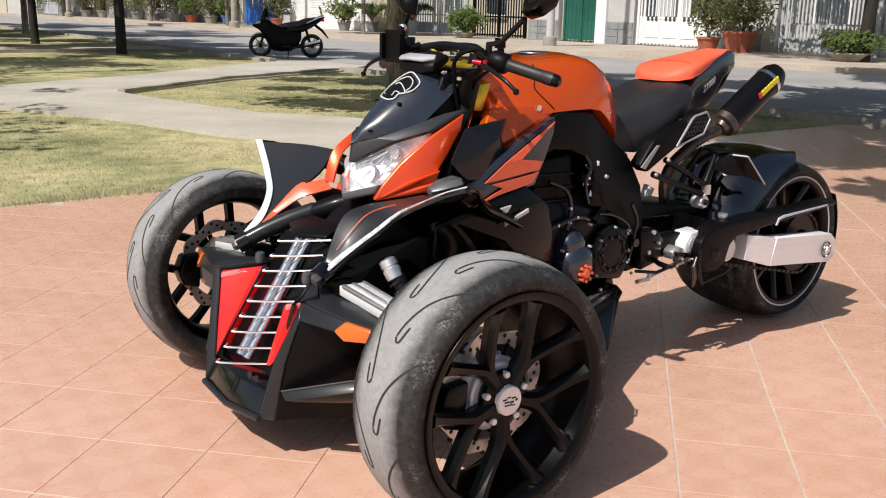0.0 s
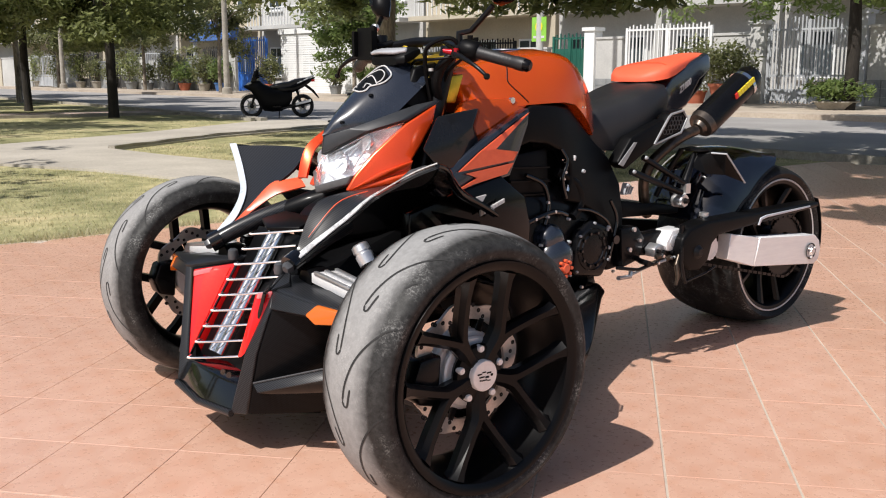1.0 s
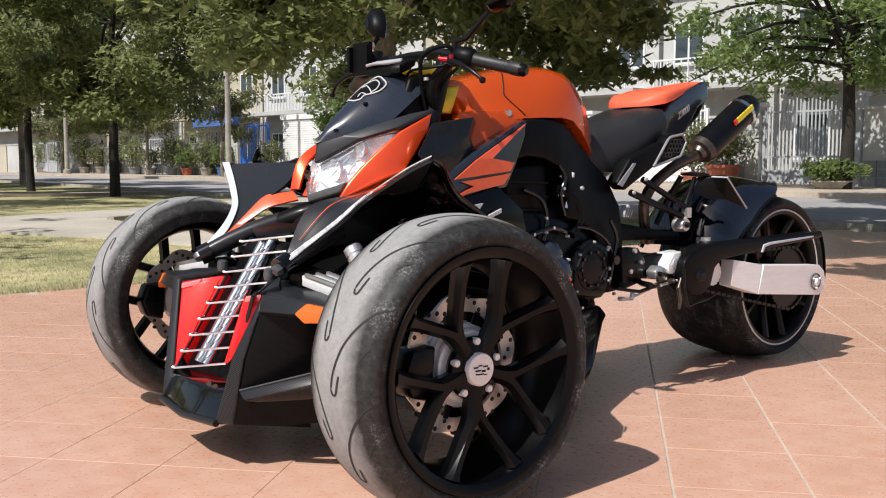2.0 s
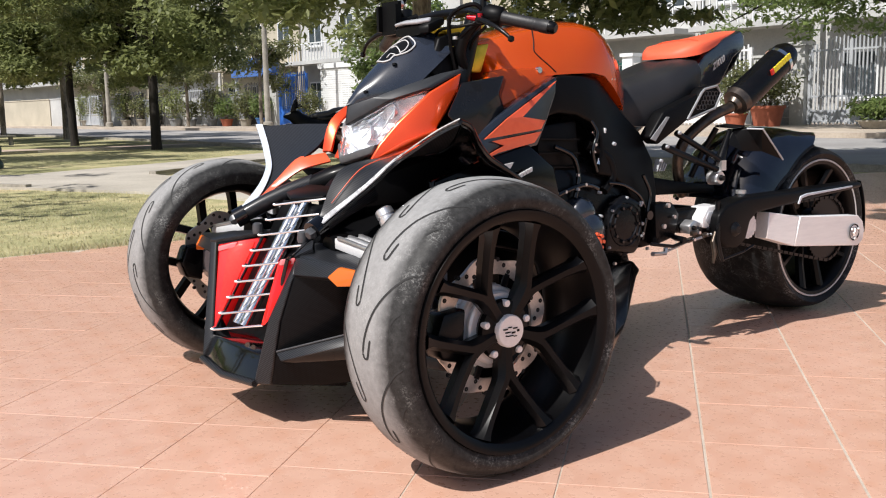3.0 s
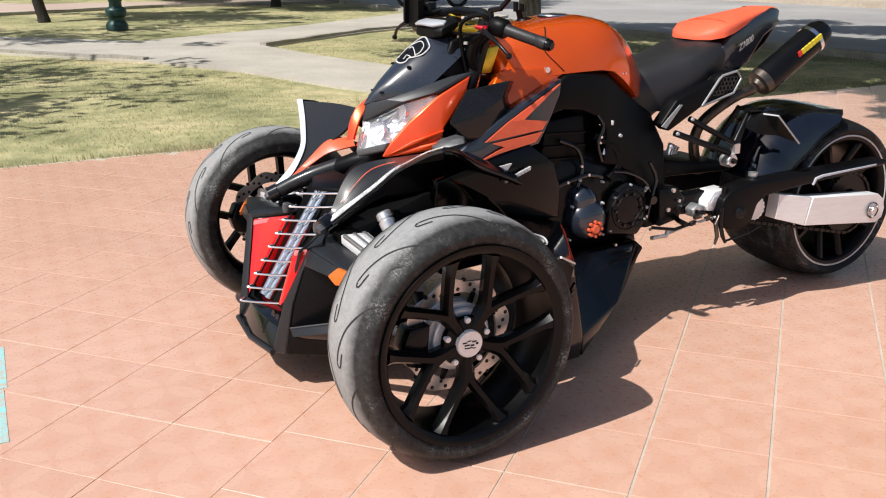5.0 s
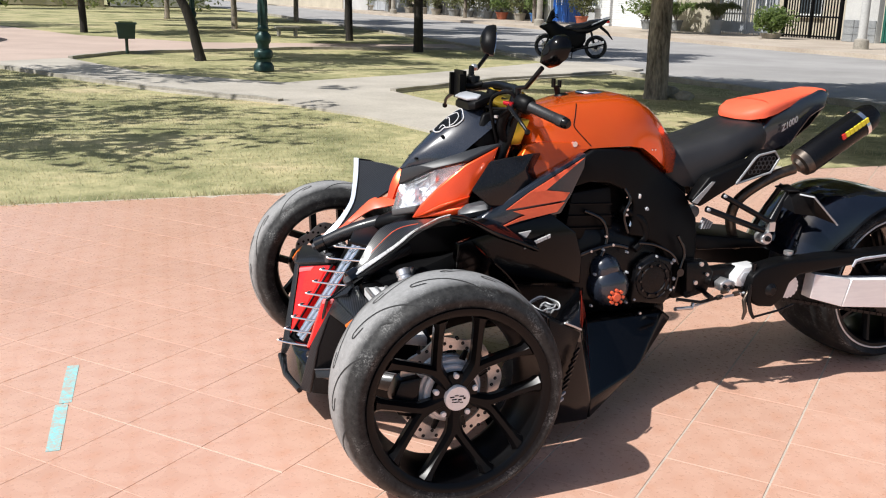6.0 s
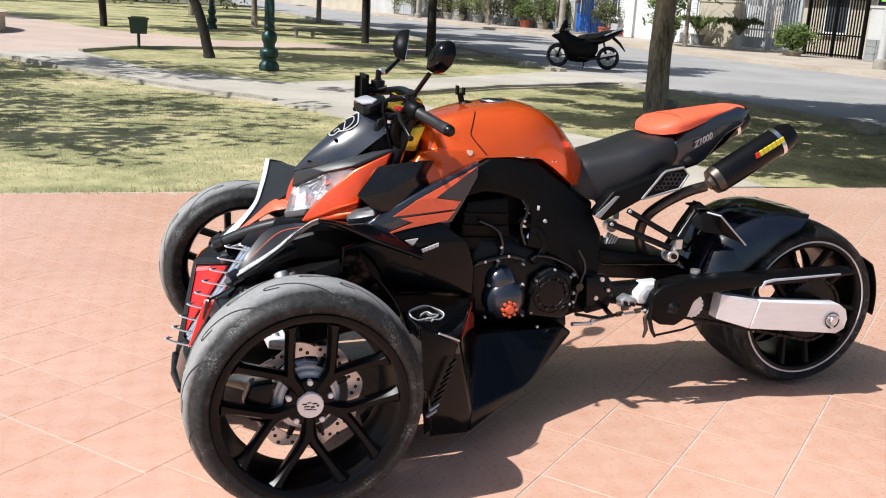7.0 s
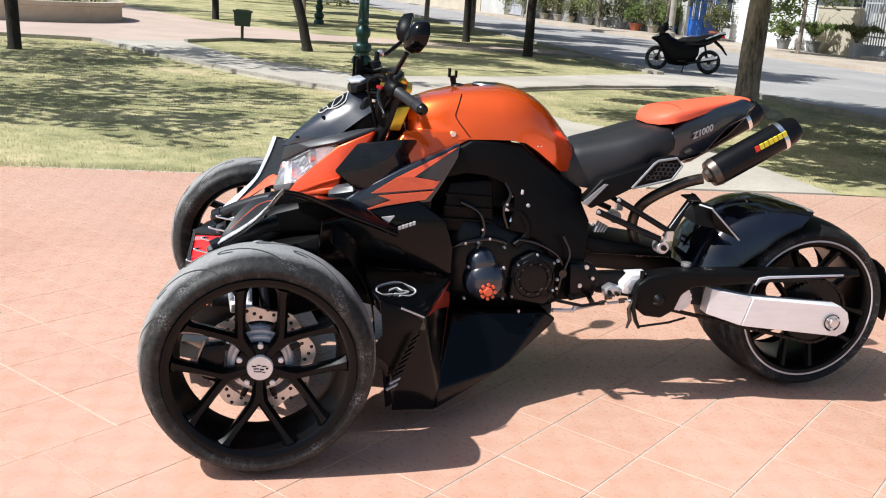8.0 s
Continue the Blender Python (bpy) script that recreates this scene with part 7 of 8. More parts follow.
    part("lever_ball", turned([(0.004, -0.008), (0.0085, -0.004), (0.0085, 0.004), (0.004, 0.008)], (0.354, gy + s * 0.352, 0.944), 12, "z"), BLACK_METAL, trike)
    # mirror
    base = Vector((0.385, gy + s * 0.205, 1.030)) if s < 0 else Vector((0.400, 0.225, 1.060))
    mid = Vector((0.445, -0.330, 1.172)) if s < 0 else Vector((0.525, 0.345, 1.170))
    root = mid + Vector((-0.030, -s * 0.030, -0.046))
    mirror = part("mirror_stem", tube([base + Vector((0, 0, -0.015)), base + Vector((0, 0, 0.028)), base.lerp(root, 0.35), root], [0.011, 0.010, 0.0075, 0.0075], 12), BLACK_METAL, trike, "thin black mirror stem")
    ax = Vector((-1, s * 0.25, 0.15)).normalized()
    wide = Vector((s * 0.10, s * 0.86, 0.46)).normalized()
    wide = (wide - ax * wide.dot(ax)).normalized()
    up = ax.cross(wide) * (1 if ax.cross(wide).z > 0 else -1)
    ring = lambda k, off: [mid + ax * off + wide * (x * k * (0.70 if s < 0 else 0.78)) + up * (y * k * (0.84 if s < 0 else 0.90)) for x, y in ((-0.080, -0.020), (-0.055, 0.022), (0.0, 0.046), (0.055, 0.050), (0.080, 0.030), (0.082, -0.008), (0.050, -0.036), (-0.010, -0.044), (-0.060, -0.036))]
    bm = loft([ring(0.45, 0.040), ring(0.85, 0.028), ring(1.0, 0.004), ring(1.0, -0.006)])
    shell = part("mirror_shell", bm, BLACK_SATIN if s < 0 else BLACK_MATT, mirror, "gloss black mirror shell", angle=50)
    part("mirror_glass", loft([ring(0.94, -0.0062), ring(0.94, -0.008)]), MIRROR_GLASS, mirror)
    part("shell_trim", loft([ring(0.30, 0.0405), ring(0.28, 0.043)]), BLACK_METAL, shell)
    part("mirror_base", tube([base + Vector((0, 0, -0.02)), base + Vector((0, 0, 0.004))], [0.015, 0.013], 6), BLACK_METAL, mirror)
part("stem_ball", turned([(0.006, -0.012), (0.0125, -0.006), (0.0125, 0.006), (0.006, 0.012)], (0.412, 0.232, 1.088), 16, "x"), ALLOY, trike, "bare metal mirror ball joint")
part("fluid_reservoir", turned([(0.022, 0.0), (0.024, 0.03), (0.022, 0.034)], (0.385, 0.17, 1.030), 20, "z"), BLACK_METAL, trike, "black brake fluid reservoir")
holder = part("phone_holder", box(0.330, 0.342, 0.122, 0.208, 0.990, 1.084, 0.006), BLACK_MATT, trike, "empty black phone holder on the bar")
part("holder_arm", tube([(0.342, 0.16, 1.03), (0.38, 0.15, 1.03), (0.41, 0.14, 1.040)], [0.012, 0.010, 0.012], 12), BLACK_MATT, holder)
part("holder_claw", box(0.316, 0.334, 0.114, 0.126, 1.0, 1.074, 0.003), BLACK_MATT, holder)
part("holder_claw", box(0.316, 0.334, 0.204, 0.216, 1.0, 1.074, 0.003), BLACK_MATT, holder)
for pts, r, mt in (([(0.405, -0.20, 1.00), (0.37, -0.16, 0.985), (0.36, -0.10, 0.93), (0.38, -0.07, 0.84)], 0.005, BLACK_MATT), ([(0.395, -0.215, 1.0), (0.345, -0.15, 0.99), (0.34, -0.06, 0.985), (0.38, 0.02, 0.95)], 0.004, BLACK_MATT), ([(0.41, -0.18, 0.99), (0.40, -0.13, 0.95), (0.41, -0.10, 0.88), (0.44, -0.09, 0.80)], 0.0045, BLACK_MATT), ([(0.40, 0.20, 1.0), (0.35, 0.14, 0.985), (0.35, 0.08, 0.90), (0.38, 0.06, 0.82)], 0.005, BLACK_MATT)):
    part("control_cable", tube(pts, r, 8, 6), mt, trike)
for s in (-1, 1):
    part("lamp_bracket", slab([(0.285, HY + s * 0.085, 0.875), (0.325, HY + s * 0.085, 0.965), (0.405, HY + s * 0.085, 0.985), (0.425, HY + s * 0.09, 0.900), (0.400, HY + s * 0.11, 0.845), (0.320, HY + s * 0.11, 0.850)], (0, -s * 0.025, 0), 0.005), BLACK_MATT, trike)
    part("brake_hose", tube([(0.39, s * 0.205, 1.015), (0.36, s * 0.19, 1.045), (0.33, s * 0.13, 1.02), (0.345, s * 0.105, 0.95), (0.37, s * 0.10, 0.86)], 0.006, 8, 6), BLACK_MATT, trike)
    part("wiring_loom", tube([(0.40, s * 0.15, 1.0), (0.375, s * 0.13, 0.965), (0.372, s * 0.115, 0.92), (0.395, s * 0.11, 0.87)], [0.013, 0.015, 0.015, 0.012], 10, 5), BLACK_MATT, trike)
    part("hose_banjo", turned([(0.007, -0.006), (0.007, 0.006)], (0.383, s * 0.195, 1.030), 10, "z"), RED_ANOD, trike)
    part("cable_clip", turned([(0.008, -0.004), (0.008, 0.004)], (0.352, s * 0.118, 0.962), 10, "z"), ALLOY, trike)
part("ignition_key", turned([(0.016, 0.0), (0.016, 0.008), (0.010, 0.012)], (0.432, 0.0, 1.020), 20, "z"), CHROME, trike)


# ---- lettering and crests ----
def words(text, size, origin, right, up, mat, parent, name, label="", shear=0.0, squeeze=1.0):
    c = bpy.data.curves.new(name, "FONT")
    c.body, c.size, c.extrude, c.shear, c.align_x, c.offset = text, size, 0.0004, shear, "CENTER", size * 0.02
    tmp = bpy.data.objects.new("lettering", c)
    scene.collection.objects.link(tmp)
    me = bpy.data.meshes.new_from_object(tmp.evaluated_get(bpy.context.evaluated_depsgraph_get()))
    bpy.data.objects.remove(tmp)
    r, u = Vector(right).normalized(), Vector(up).normalized()
    m = Matrix((r, u, r.cross(u))).transposed().to_4x4()
    me.transform(Matrix.Translation(origin) @ m @ Matrix.Diagonal((squeeze, 1, 1, 1)))
    me.materials.clear()
    me.materials.append(mat)
    ob = new(name, me)
    ob.parent = parent
    if label:
        ob["label"] = label
    return ob


words("Z1000", 0.031, (1.500, -0.1045, 0.902), (1, 0.12, 0.46), (-0.35, -0.1, 1), DECAL_WHITE, trike, "tail_lettering", "white model lettering", 0.25)
for k in range(7):
    a = Vector((1.648 + 0.0155 * k, -0.2165, 0.866 + 0.0090 * k))
    part("silencer_mark", slab([a, a + Vector((0.012, 0, 0.0070)), a + Vector((0.003, 0, 0.023)), a + Vector((-0.009, 0, 0.016))], (0, 0.006, 0), 0), DECAL_YELLOW if k > 0 else DECAL_RED, trike, smooth=False)
for k in range(8):
    a = Vector((0.392 + 0.0112 * k, -0.2850, 0.570 + 0.0040 * k))
    part("fairing_mark", slab([a, a + Vector((0.0090, 0, 0.003)), a + Vector((0.0090, 0, 0.014 if k else 0.018)), a + Vector((0, 0, 0.011 if k else 0.016))], (0, 0.006, 0), 0), DECAL_WHITE, trike, smooth=False)
part("fairing_sticker", slab([(0.372, -0.2840, 0.622), (0.412, -0.2860, 0.628), (0.396, -0.2850, 0.606), (0.386, -0.2840, 0.606)], (0, 0.006, 0), 0), DECAL_WHITE, trike, smooth=False)


def on_pod(x, y):
    """The point of the side pod's upper face above this place."""
    place = pod_skin.ray_cast(Vector((x, y, 0.8)), Vector((0, 0, -1)))[0]
    return (x, y, place.z + 0.001)


for line in ([(0.336, -0.499), (0.350, -0.428), (0.380, -0.390), (0.420, -0.360), (0.455, -0.355), (0.476, -0.364), (0.473, -0.386), (0.447, -0.425), (0.4145, -0.454)],
             [(0.336, -0.499), (0.356, -0.500), (0.392, -0.454)],
             [(0.3865, -0.430), (0.412, -0.404), (0.427, -0.415), (0.452, -0.395), (0.425, -0.437), (0.398, -0.450)]):
    part("pod_crest", ribbon([on_pod(x, y) for x, y in line], 0.0026), DECAL_WHITE, trike, "white crest outline on the side pod")

# ---- trees, plants, grass ----
def leaf_mesh(name, centres, size, seed, mat, parent=None, long=2.2, droop=0.3):
    """Many small bent leaves (two triangles each) at the given centres."""
    rng = np.random.default_rng(seed)
    n = len(centres)
    a = rng.uniform(0, 2 * np.pi, n)
    tilt = rng.normal(-droop, 0.5, n)
    fwd = np.stack([np.cos(a) * np.cos(tilt), np.sin(a) * np.cos(tilt), np.sin(tilt)], 1)
    side = np.stack([-np.sin(a), np.cos(a), rng.normal(0, 0.5, n)], 1)
    side /= np.linalg.norm(side, axis=1)[:, None]
    s = size * rng.uniform(0.6, 1.3, n)[:, None]
    v = np.stack([centres - fwd * s * long / 2, centres + side * s * 0.5, centres + fwd * s * long / 2, centres - side * s * 0.5], 1).reshape(-1, 3)
    faces = [(4 * i, 4 * i + 1, 4 * i + 2, 4 * i + 3) for i in range(n)]
    me = bpy.data.meshes.new(name)
    me.from_pydata(v.tolist(), [], faces)
    me.materials.append(mat)
    ob = new(name, me)
    ob.parent = parent
    return ob


def tree(x, y, height, r, crown_low, spread, seed, leaves=7000, bark=BARK, lean=(0, 0), leaf=LEAF, size=0.11, label="street tree with a slender trunk and feathery crown", group="park trees", crown_at=(0, 0), arms=9):
    rng = random.Random(seed)
    t = thing("tree", label, "tree", group, at=(x, y, 0))
    top = Vector((lean[0], lean[1], height * 0.62))
    pts = [Vector((0, 0, -0.05)), Vector((0, 0, 0.12)), top * 0.35 - Vector((lean[0] * 0.20, lean[1] * 0.20, 0)) + Vector((rng.uniform(-.05, .05), rng.uniform(-.05, .05), 0)), top * 0.7, top]
    bm = tube(pts, [r * 1.5, r * 1.12, r, r * 0.86, r * 0.6], 14, 5)
    for v in bm.verts:
        k = 1 + 0.10 * noise.noise(v.co * 6 + Vector((seed, 0, 0)))
        v.co.x, v.co.y = v.co.x * k, v.co.y * k
    part("trunk", bm, bark, t)
    tips = []
    bm = bmesh.new()
    fork = top * 0.62
    for k in range(arms):
        a = 2 * math.pi * k / arms + rng.uniform(-0.3, 0.3)
        start = fork.lerp(top, rng.random())
        reach = spread * rng.uniform(0.55, 1.0)
        end = Vector((math.cos(a) * reach + crown_at[0], math.sin(a) * reach + crown_at[1], crown_low + 0.3 + (height - crown_low - 0.3) * rng.random() ** (1.9 if arms > 9 else 1.0)))
        mid = start.lerp(end, 0.5) + Vector((0, 0, 0.5))
        tube([start, mid, end], [r * 0.45, r * 0.28, r * 0.08], 7, 4, bm)
        for _ in range(8):
            f = rng.uniform(0.35, 1.05)
            c = start.lerp(mid, min(1, 2 * f)) if f < 0.5 else mid.lerp(end, min(1.1, 2 * f - 1))
            tips.append((c + Vector((rng.gauss(0, 0.5), rng.gauss(0, 0.5), rng.gauss(-0.1, 0.35))), rng.uniform(0.35, 0.8)))
    part("branchwork", bm, bark, t)["kind"] = "stuff"
    g = np.random.default_rng(seed)
    per = max(1, leaves // len(tips))
    cs = []
    for c, rad in tips:
        p = g.normal(0, 1, (per, 3))
        p *= (rad * g.uniform(0.3, 1.0, (per, 1)) / np.linalg.norm(p, axis=1)[:, None])
        p[:, 2] *= 0.7
        q = np.array(c) + p
        cs.append(q[q[:, 2] > crown_low * 0.9])
    leaf_mesh("crown", np.concatenate(cs), size, seed, leaf, t)
    return t


tree(6.70, 8.95, 6.2, 0.145, 1.92, 4.3, 11, 62000, size=0.075, arms=18, label="broad street tree with grey bark beside the lawn", lean=(0.12, 0.1), crown_at=(-0.6, -1.0))
tree(6.75, 19.6, 6.4, 0.105, 1.75, 3.9, 12, 78000, BARK_DARK, size=0.068, arms=15)
tree(6.45, 25.0, 6.6, 0.10, 1.75, 3.9, 13, 62000, BARK_DARK, size=0.076, arms=14)
tree(1.25, 16.6, 5.6, 0.090, 2.5, 2.4, 14, 3000, BARK_DARK, (-2.0, 0.1), label="dark leaning park tree")
tree(-3.45, 13.0, 5.6, 0.090, 2.5, 2.4, 15, 2200, BARK_DARK, (-0.9, 0.0), label="dark leaning park tree")
tree(4.3, 33.0, 7.0, 0.10, 2.0, 4.2, 16, 40000, size=0.115, arms=14)
tree(8.6, 33.5, 7.4, 0.10, 1.9, 4.2, 17, 40000, size=0.115, arms=14)
tree(-0.8, 29.0, 5.6, 0.10, 2.2, 2.6, 18, 5000, BARK_DARK)
tree(8.8, 44.0, 8.4, 0.11, 1.9, 4.6, 19, 34000, size=0.14, arms=14)
tree(3.0, 46.0, 8.4, 0.11, 1.9, 4.6, 20, 34000, size=0.14, arms=14)
tree(-7.0, 34.0, 6.0, 0.11, 2.0, 3.0, 21, 5000)
tree(-5.2, 6.8, 5.8, 0.12, 2.8, 2.6, 22, 1600, label="lawn tree with an open crown", crown_at=(1.6, 0))
tree(-7.2, 10.5, 5.8, 0.12, 2.6, 2.5, 23, 1400, label="lawn tree with an open crown", crown_at=(1.0, 0))
# The next two stand out of view, added for the leaf shade they cast.
tree(6.7, 0.5, 6.8, 0.14, 3.6, 3.7, 24, 30000, size=0.11, arms=15, label="unseen plaza tree with an open crown, added to dapple tiles and lawn", crown_at=(-2.2, 3.2))
tree(10.6, 2.4, 7.0, 0.14, 3.5, 5.2, 25, 40000, arms=17, size=0.12, crown_at=(0.4, 2.6), label="unseen kerbside tree with an open crown, added to dapple the street")
tree(22.3, 10.55, 7.6, 0.16, 2.6, 4.1, 26, 13000, BARK_DARK, leaf=LEAF_BRIGHT, size=0.10, crown_at=(-0.4, 0.9), arms=20, label="dark-trunked street tree with bright broad leaves", group="street trees")
tree(20.6, 30.5, 5.2, 0.08, 0.9, 1.8, 27, 9000, leaf=LEAF_BRIGHT, size=0.11, label="small bright green street tree", group="street trees")
tree(20.4, 42.0, 5.5, 0.09, 1.6, 2.2, 28, 5000, label="olive street tree before the houses", leaf=LEAF_OLIVE, group="street trees")
tree(20.2, 51.0, 5.5, 0.09, 1.6, 2.4, 29, 5000, label="olive street tree before the houses", leaf=LEAF_OLIVE, group="street trees")
tree(19.6, 64.0, 5.5, 0.10, 1.6, 2.6, 30, 5000, label="olive street tree before the houses", leaf=LEAF_OLIVE, group="street trees")


def potted(x, y, r, h, size, seed, pot=TERRACOTTA, leaf=LEAF_OLIVE, leaves=900, spread=0.6, z=0.09, label="potted shrub on the sidewalk", palm=False):
    p = thing("potted_plant", label, "plant", "plants along the houses", at=(x, y, z))
    part("pot", lathe([(0.001, 0.0), (r * 0.72, 0.0), (r * 0.95, h * 0.85), (r * 1.05, h * 0.86), (r * 1.05, h), (r * 0.9, h), (r * 0.85, h * 0.9), (0.001, h * 0.88)], (0, 0, 0), 24, "z"), pot, p)
    g = np.random.default_rng(seed)
    bm = bmesh.new()
    rng = random.Random(seed)
    for k in range(7):
        a = 2 * math.pi * k / 7
        tube([(0, 0, h * 0.85), (math.cos(a) * spread * 0.4, math.sin(a) * spread * 0.4, h + size * 0.5), (math.cos(a) * spread * 0.8, math.sin(a) * spread * 0.8, h + size * rng.uniform(0.6, 0.95))], [0.018, 0.012, 0.005], 6, 3, bm)
    part("stem", bm, BARK, p)["kind"] = "stuff"
    if palm:
        cs = []
        for k in range(16):
            a = 2 * math.pi * k / 16 + rng.uniform(-.2, .2)
            for f in np.linspace(0.15, 1, leaves // 16):
                cs.append((math.cos(a) * spread * f, math.sin(a) * spread * f, h + size * (1.3 * f - 0.95 * f * f) + rng.uniform(-.05, .05)))
        leaf_mesh("foliage", np.array(cs), 0.07, seed, leaf, p, 4.0, 0.5)
    else:
        q = g.normal(0, 1, (leaves, 3))
        q *= (g.uniform(0.35, 1.0, (leaves, 1)) / np.linalg.norm(q, axis=1)[:, None]) * np.array([spread, spread, size * 0.5])
        q *= 1 + 0.25 * np.sin(q[:, :1] * 9) * np.cos(q[:, 1:2] * 7)
        leaf_mesh("foliage", q + np.array([0, 0, h + size * 0.48]), 0.085, seed, leaf, p)
    return p


potted(24.0, 15.4, 0.52, 0.62, 1.3, 41, leaves=1500, spread=0.95, label="large terracotta pot with an airy shrub")
potted(24.1, 16.6, 0.36, 0.40, 1.7, 42, leaves=1300, spread=0.7, label="tall airy shrub in a terracotta pot")
potted(22.3, 10.9, 0.55, 0.22, 0.6, 43, KERB, LEAF_BRIGHT, 1000, 0.9, label="low stone bed of green plants")
potted(22.6, 26.6, 0.40, 0.20, 1.0, 44, KERB, LEAF_BRIGHT, 1800, 0.75, label="round bright green bush by the kerb")
potted(23.2, 30.8, 0.26, 0.55, 1.3, 45, WALL_WHITE, LEAF_OLIVE, 900, 0.9, label="feathery palm in a white pot", palm=True)
potted(23.0, 33.4, 0.30, 0.45, 1.5, 46, STONE_DARK, LEAF_BRIGHT, 900, 1.0, label="feathery palm in a dark pot", palm=True)
potted(22.6, 35.0, 0.30, 0.40, 0.9, 47, STONE_DARK, LEAF_OLIVE, 700, 0.55)
potted(22.2, 40.4, 0.32, 0.42, 1.5, 48, TERRACOTTA, LEAF_OLIVE, 1000, 0.7)
potted(21.9, 45.0, 0.35, 0.45, 1.4, 49, surface("blue_glazed_pot", (0.03, 0.10, 0.30), (0.06, 0.18, 0.42), 0.3), LEAF_BRIGHT, 900, 0.7, label="shrub in a blue glazed pot")
potted(21.7, 46.6, 0.35, 0.40, 1.7, 50, KERB, LEAF_OLIVE, 1100, 0.8)
potted(21.5, 48.6, 0.35, 0.40, 1.3, 51, TERRACOTTA, LEAF_BRIGHT, 900, 0.8)
potted(21.2, 53.0, 0.35, 0.40, 1.2, 52, STONE_DARK, LEAF_OLIVE, 700, 0.7)
potted(21.3, 50.2, 0.35, 0.42, 1.9, 54, STONE_DARK, LEAF_OLIVE, 1200, 0.9, label="tall shrub in a grey pot")
potted(21.1, 55.2, 0.40, 0.45, 2.0, 55, STONE_DARK, LEAF, 1300, 1.0, label="tall dark shrub in a stone pot")
potted(20.8, 60.2, 0.40, 0.45, 1.6, 56, KERB, LEAF_OLIVE, 1000, 0.9)
potted(20.6, 62.6, 0.40, 0.42, 2.1, 57, KERB, LEAF, 1200, 1.0, label="tall shrub in a grey pot")
potted(20.4, 66.0, 0.40, 0.42, 1.6, 58, STONE_DARK, LEAF_OLIVE, 1000, 1.0)
potted(20.2, 70.0, 0.45, 0.42, 2.0, 59, KERB, LEAF, 1100, 1.1)
potted(20.9, 58.0, 0.35, 0.40, 1.2, 53, KERB, LEAF_OLIVE, 700, 0.7)


def inside(px, py, poly):
    ok = np.zeros(len(px), bool)
    for (x0, y0), (x1, y1) in zip(poly, poly[1:] + poly[:1]):
        cross = ((y0 > py) != (y1 > py)) & (px < (x1 - x0) * (py - y0) / (y1 - y0 + 1e-12) + x0)
        ok ^= cross
    return ok


def grass(poly, count, seed, tall=0.022):
    """Short dry blades in tufts, denser and taller in patches."""
    g = np.random.default_rng(seed)
    P = np.array(poly)
    lo, hi = P.min(0), P.max(0)
    xy = g.uniform(lo, hi, (count * 3, 2))
    xy = xy[inside(xy[:, 0], xy[:, 1], poly)]
    patch = np.sin(xy[:, 0] * 2.1 + 1.3 * np.sin(xy[:, 1] * 1.7)) + np.cos(xy[:, 1] * 2.6 + 0.9 * np.sin(xy[:, 0] * 3.1)) + g.normal(0, 0.7, len(xy))
    xy = xy[patch > -0.9][:count]
    n = len(xy)
    a = g.uniform(0, 2 * np.pi, n)
    h = tall * g.uniform(0.35, 1.1, n)
    w = 0.0036 * g.uniform(0.7, 1.6, n)
    base = np.column_stack([xy, np.full(n, -0.018)])
    dx = np.column_stack([np.cos(a) * w, np.sin(a) * w, np.zeros(n)])
    tip = base + np.column_stack([np.cos(a + 1.5) * h * 0.7, np.sin(a + 1.5) * h * 0.7, h])
    v = np.stack([base - dx, base + dx, tip], 1).reshape(-1, 3)
    me = bpy.data.meshes.new("grass")
    me.from_pydata(v.tolist(), [], [(3 * i, 3 * i + 1, 3 * i + 2) for i in range(n)])
    me.materials.append(BLADES)
    return tagged(new("grass", me), "short dry yellow-green grass with bare patches", "grass", kind="stuff")


grass([(-4.5, 3.58), (2.0, 3.54), (3.0, 3.52), (2.8, 4.9), (2.45, 5.9), (2.05, 7.5), (1.35, 9.1), (0.15, 10.6), (-0.8, 12.2), (-2.7, 15.6), (-5, 15.4)], 62000, 1)
grass([(-2.5, 3.47), (3.0, 3.47), (3.0, 3.62), (-2.5, 3.66)], 3500, 5, 0.06)
grass([(4.6, 3.7), (4.5, 5.9), (4.15, 6.6), (3.65, 7.2), (3.35, 8.6), (3.25, 10.15), (5.4, 11.7), (8.3, 13.0), (8.7, 10.0), (8.9, 6.9), (8.95, 3.3), (6.9, 3.5)], 30000, 2)
grass([(2.0, 11.6), (4.5, 13.0), (8.2, 15.7), (8.6, 20.3), (4.4, 20.5), (-0.1, 18.5), (-1.1, 16.9), (0.1, 13.5)], 22000, 3)


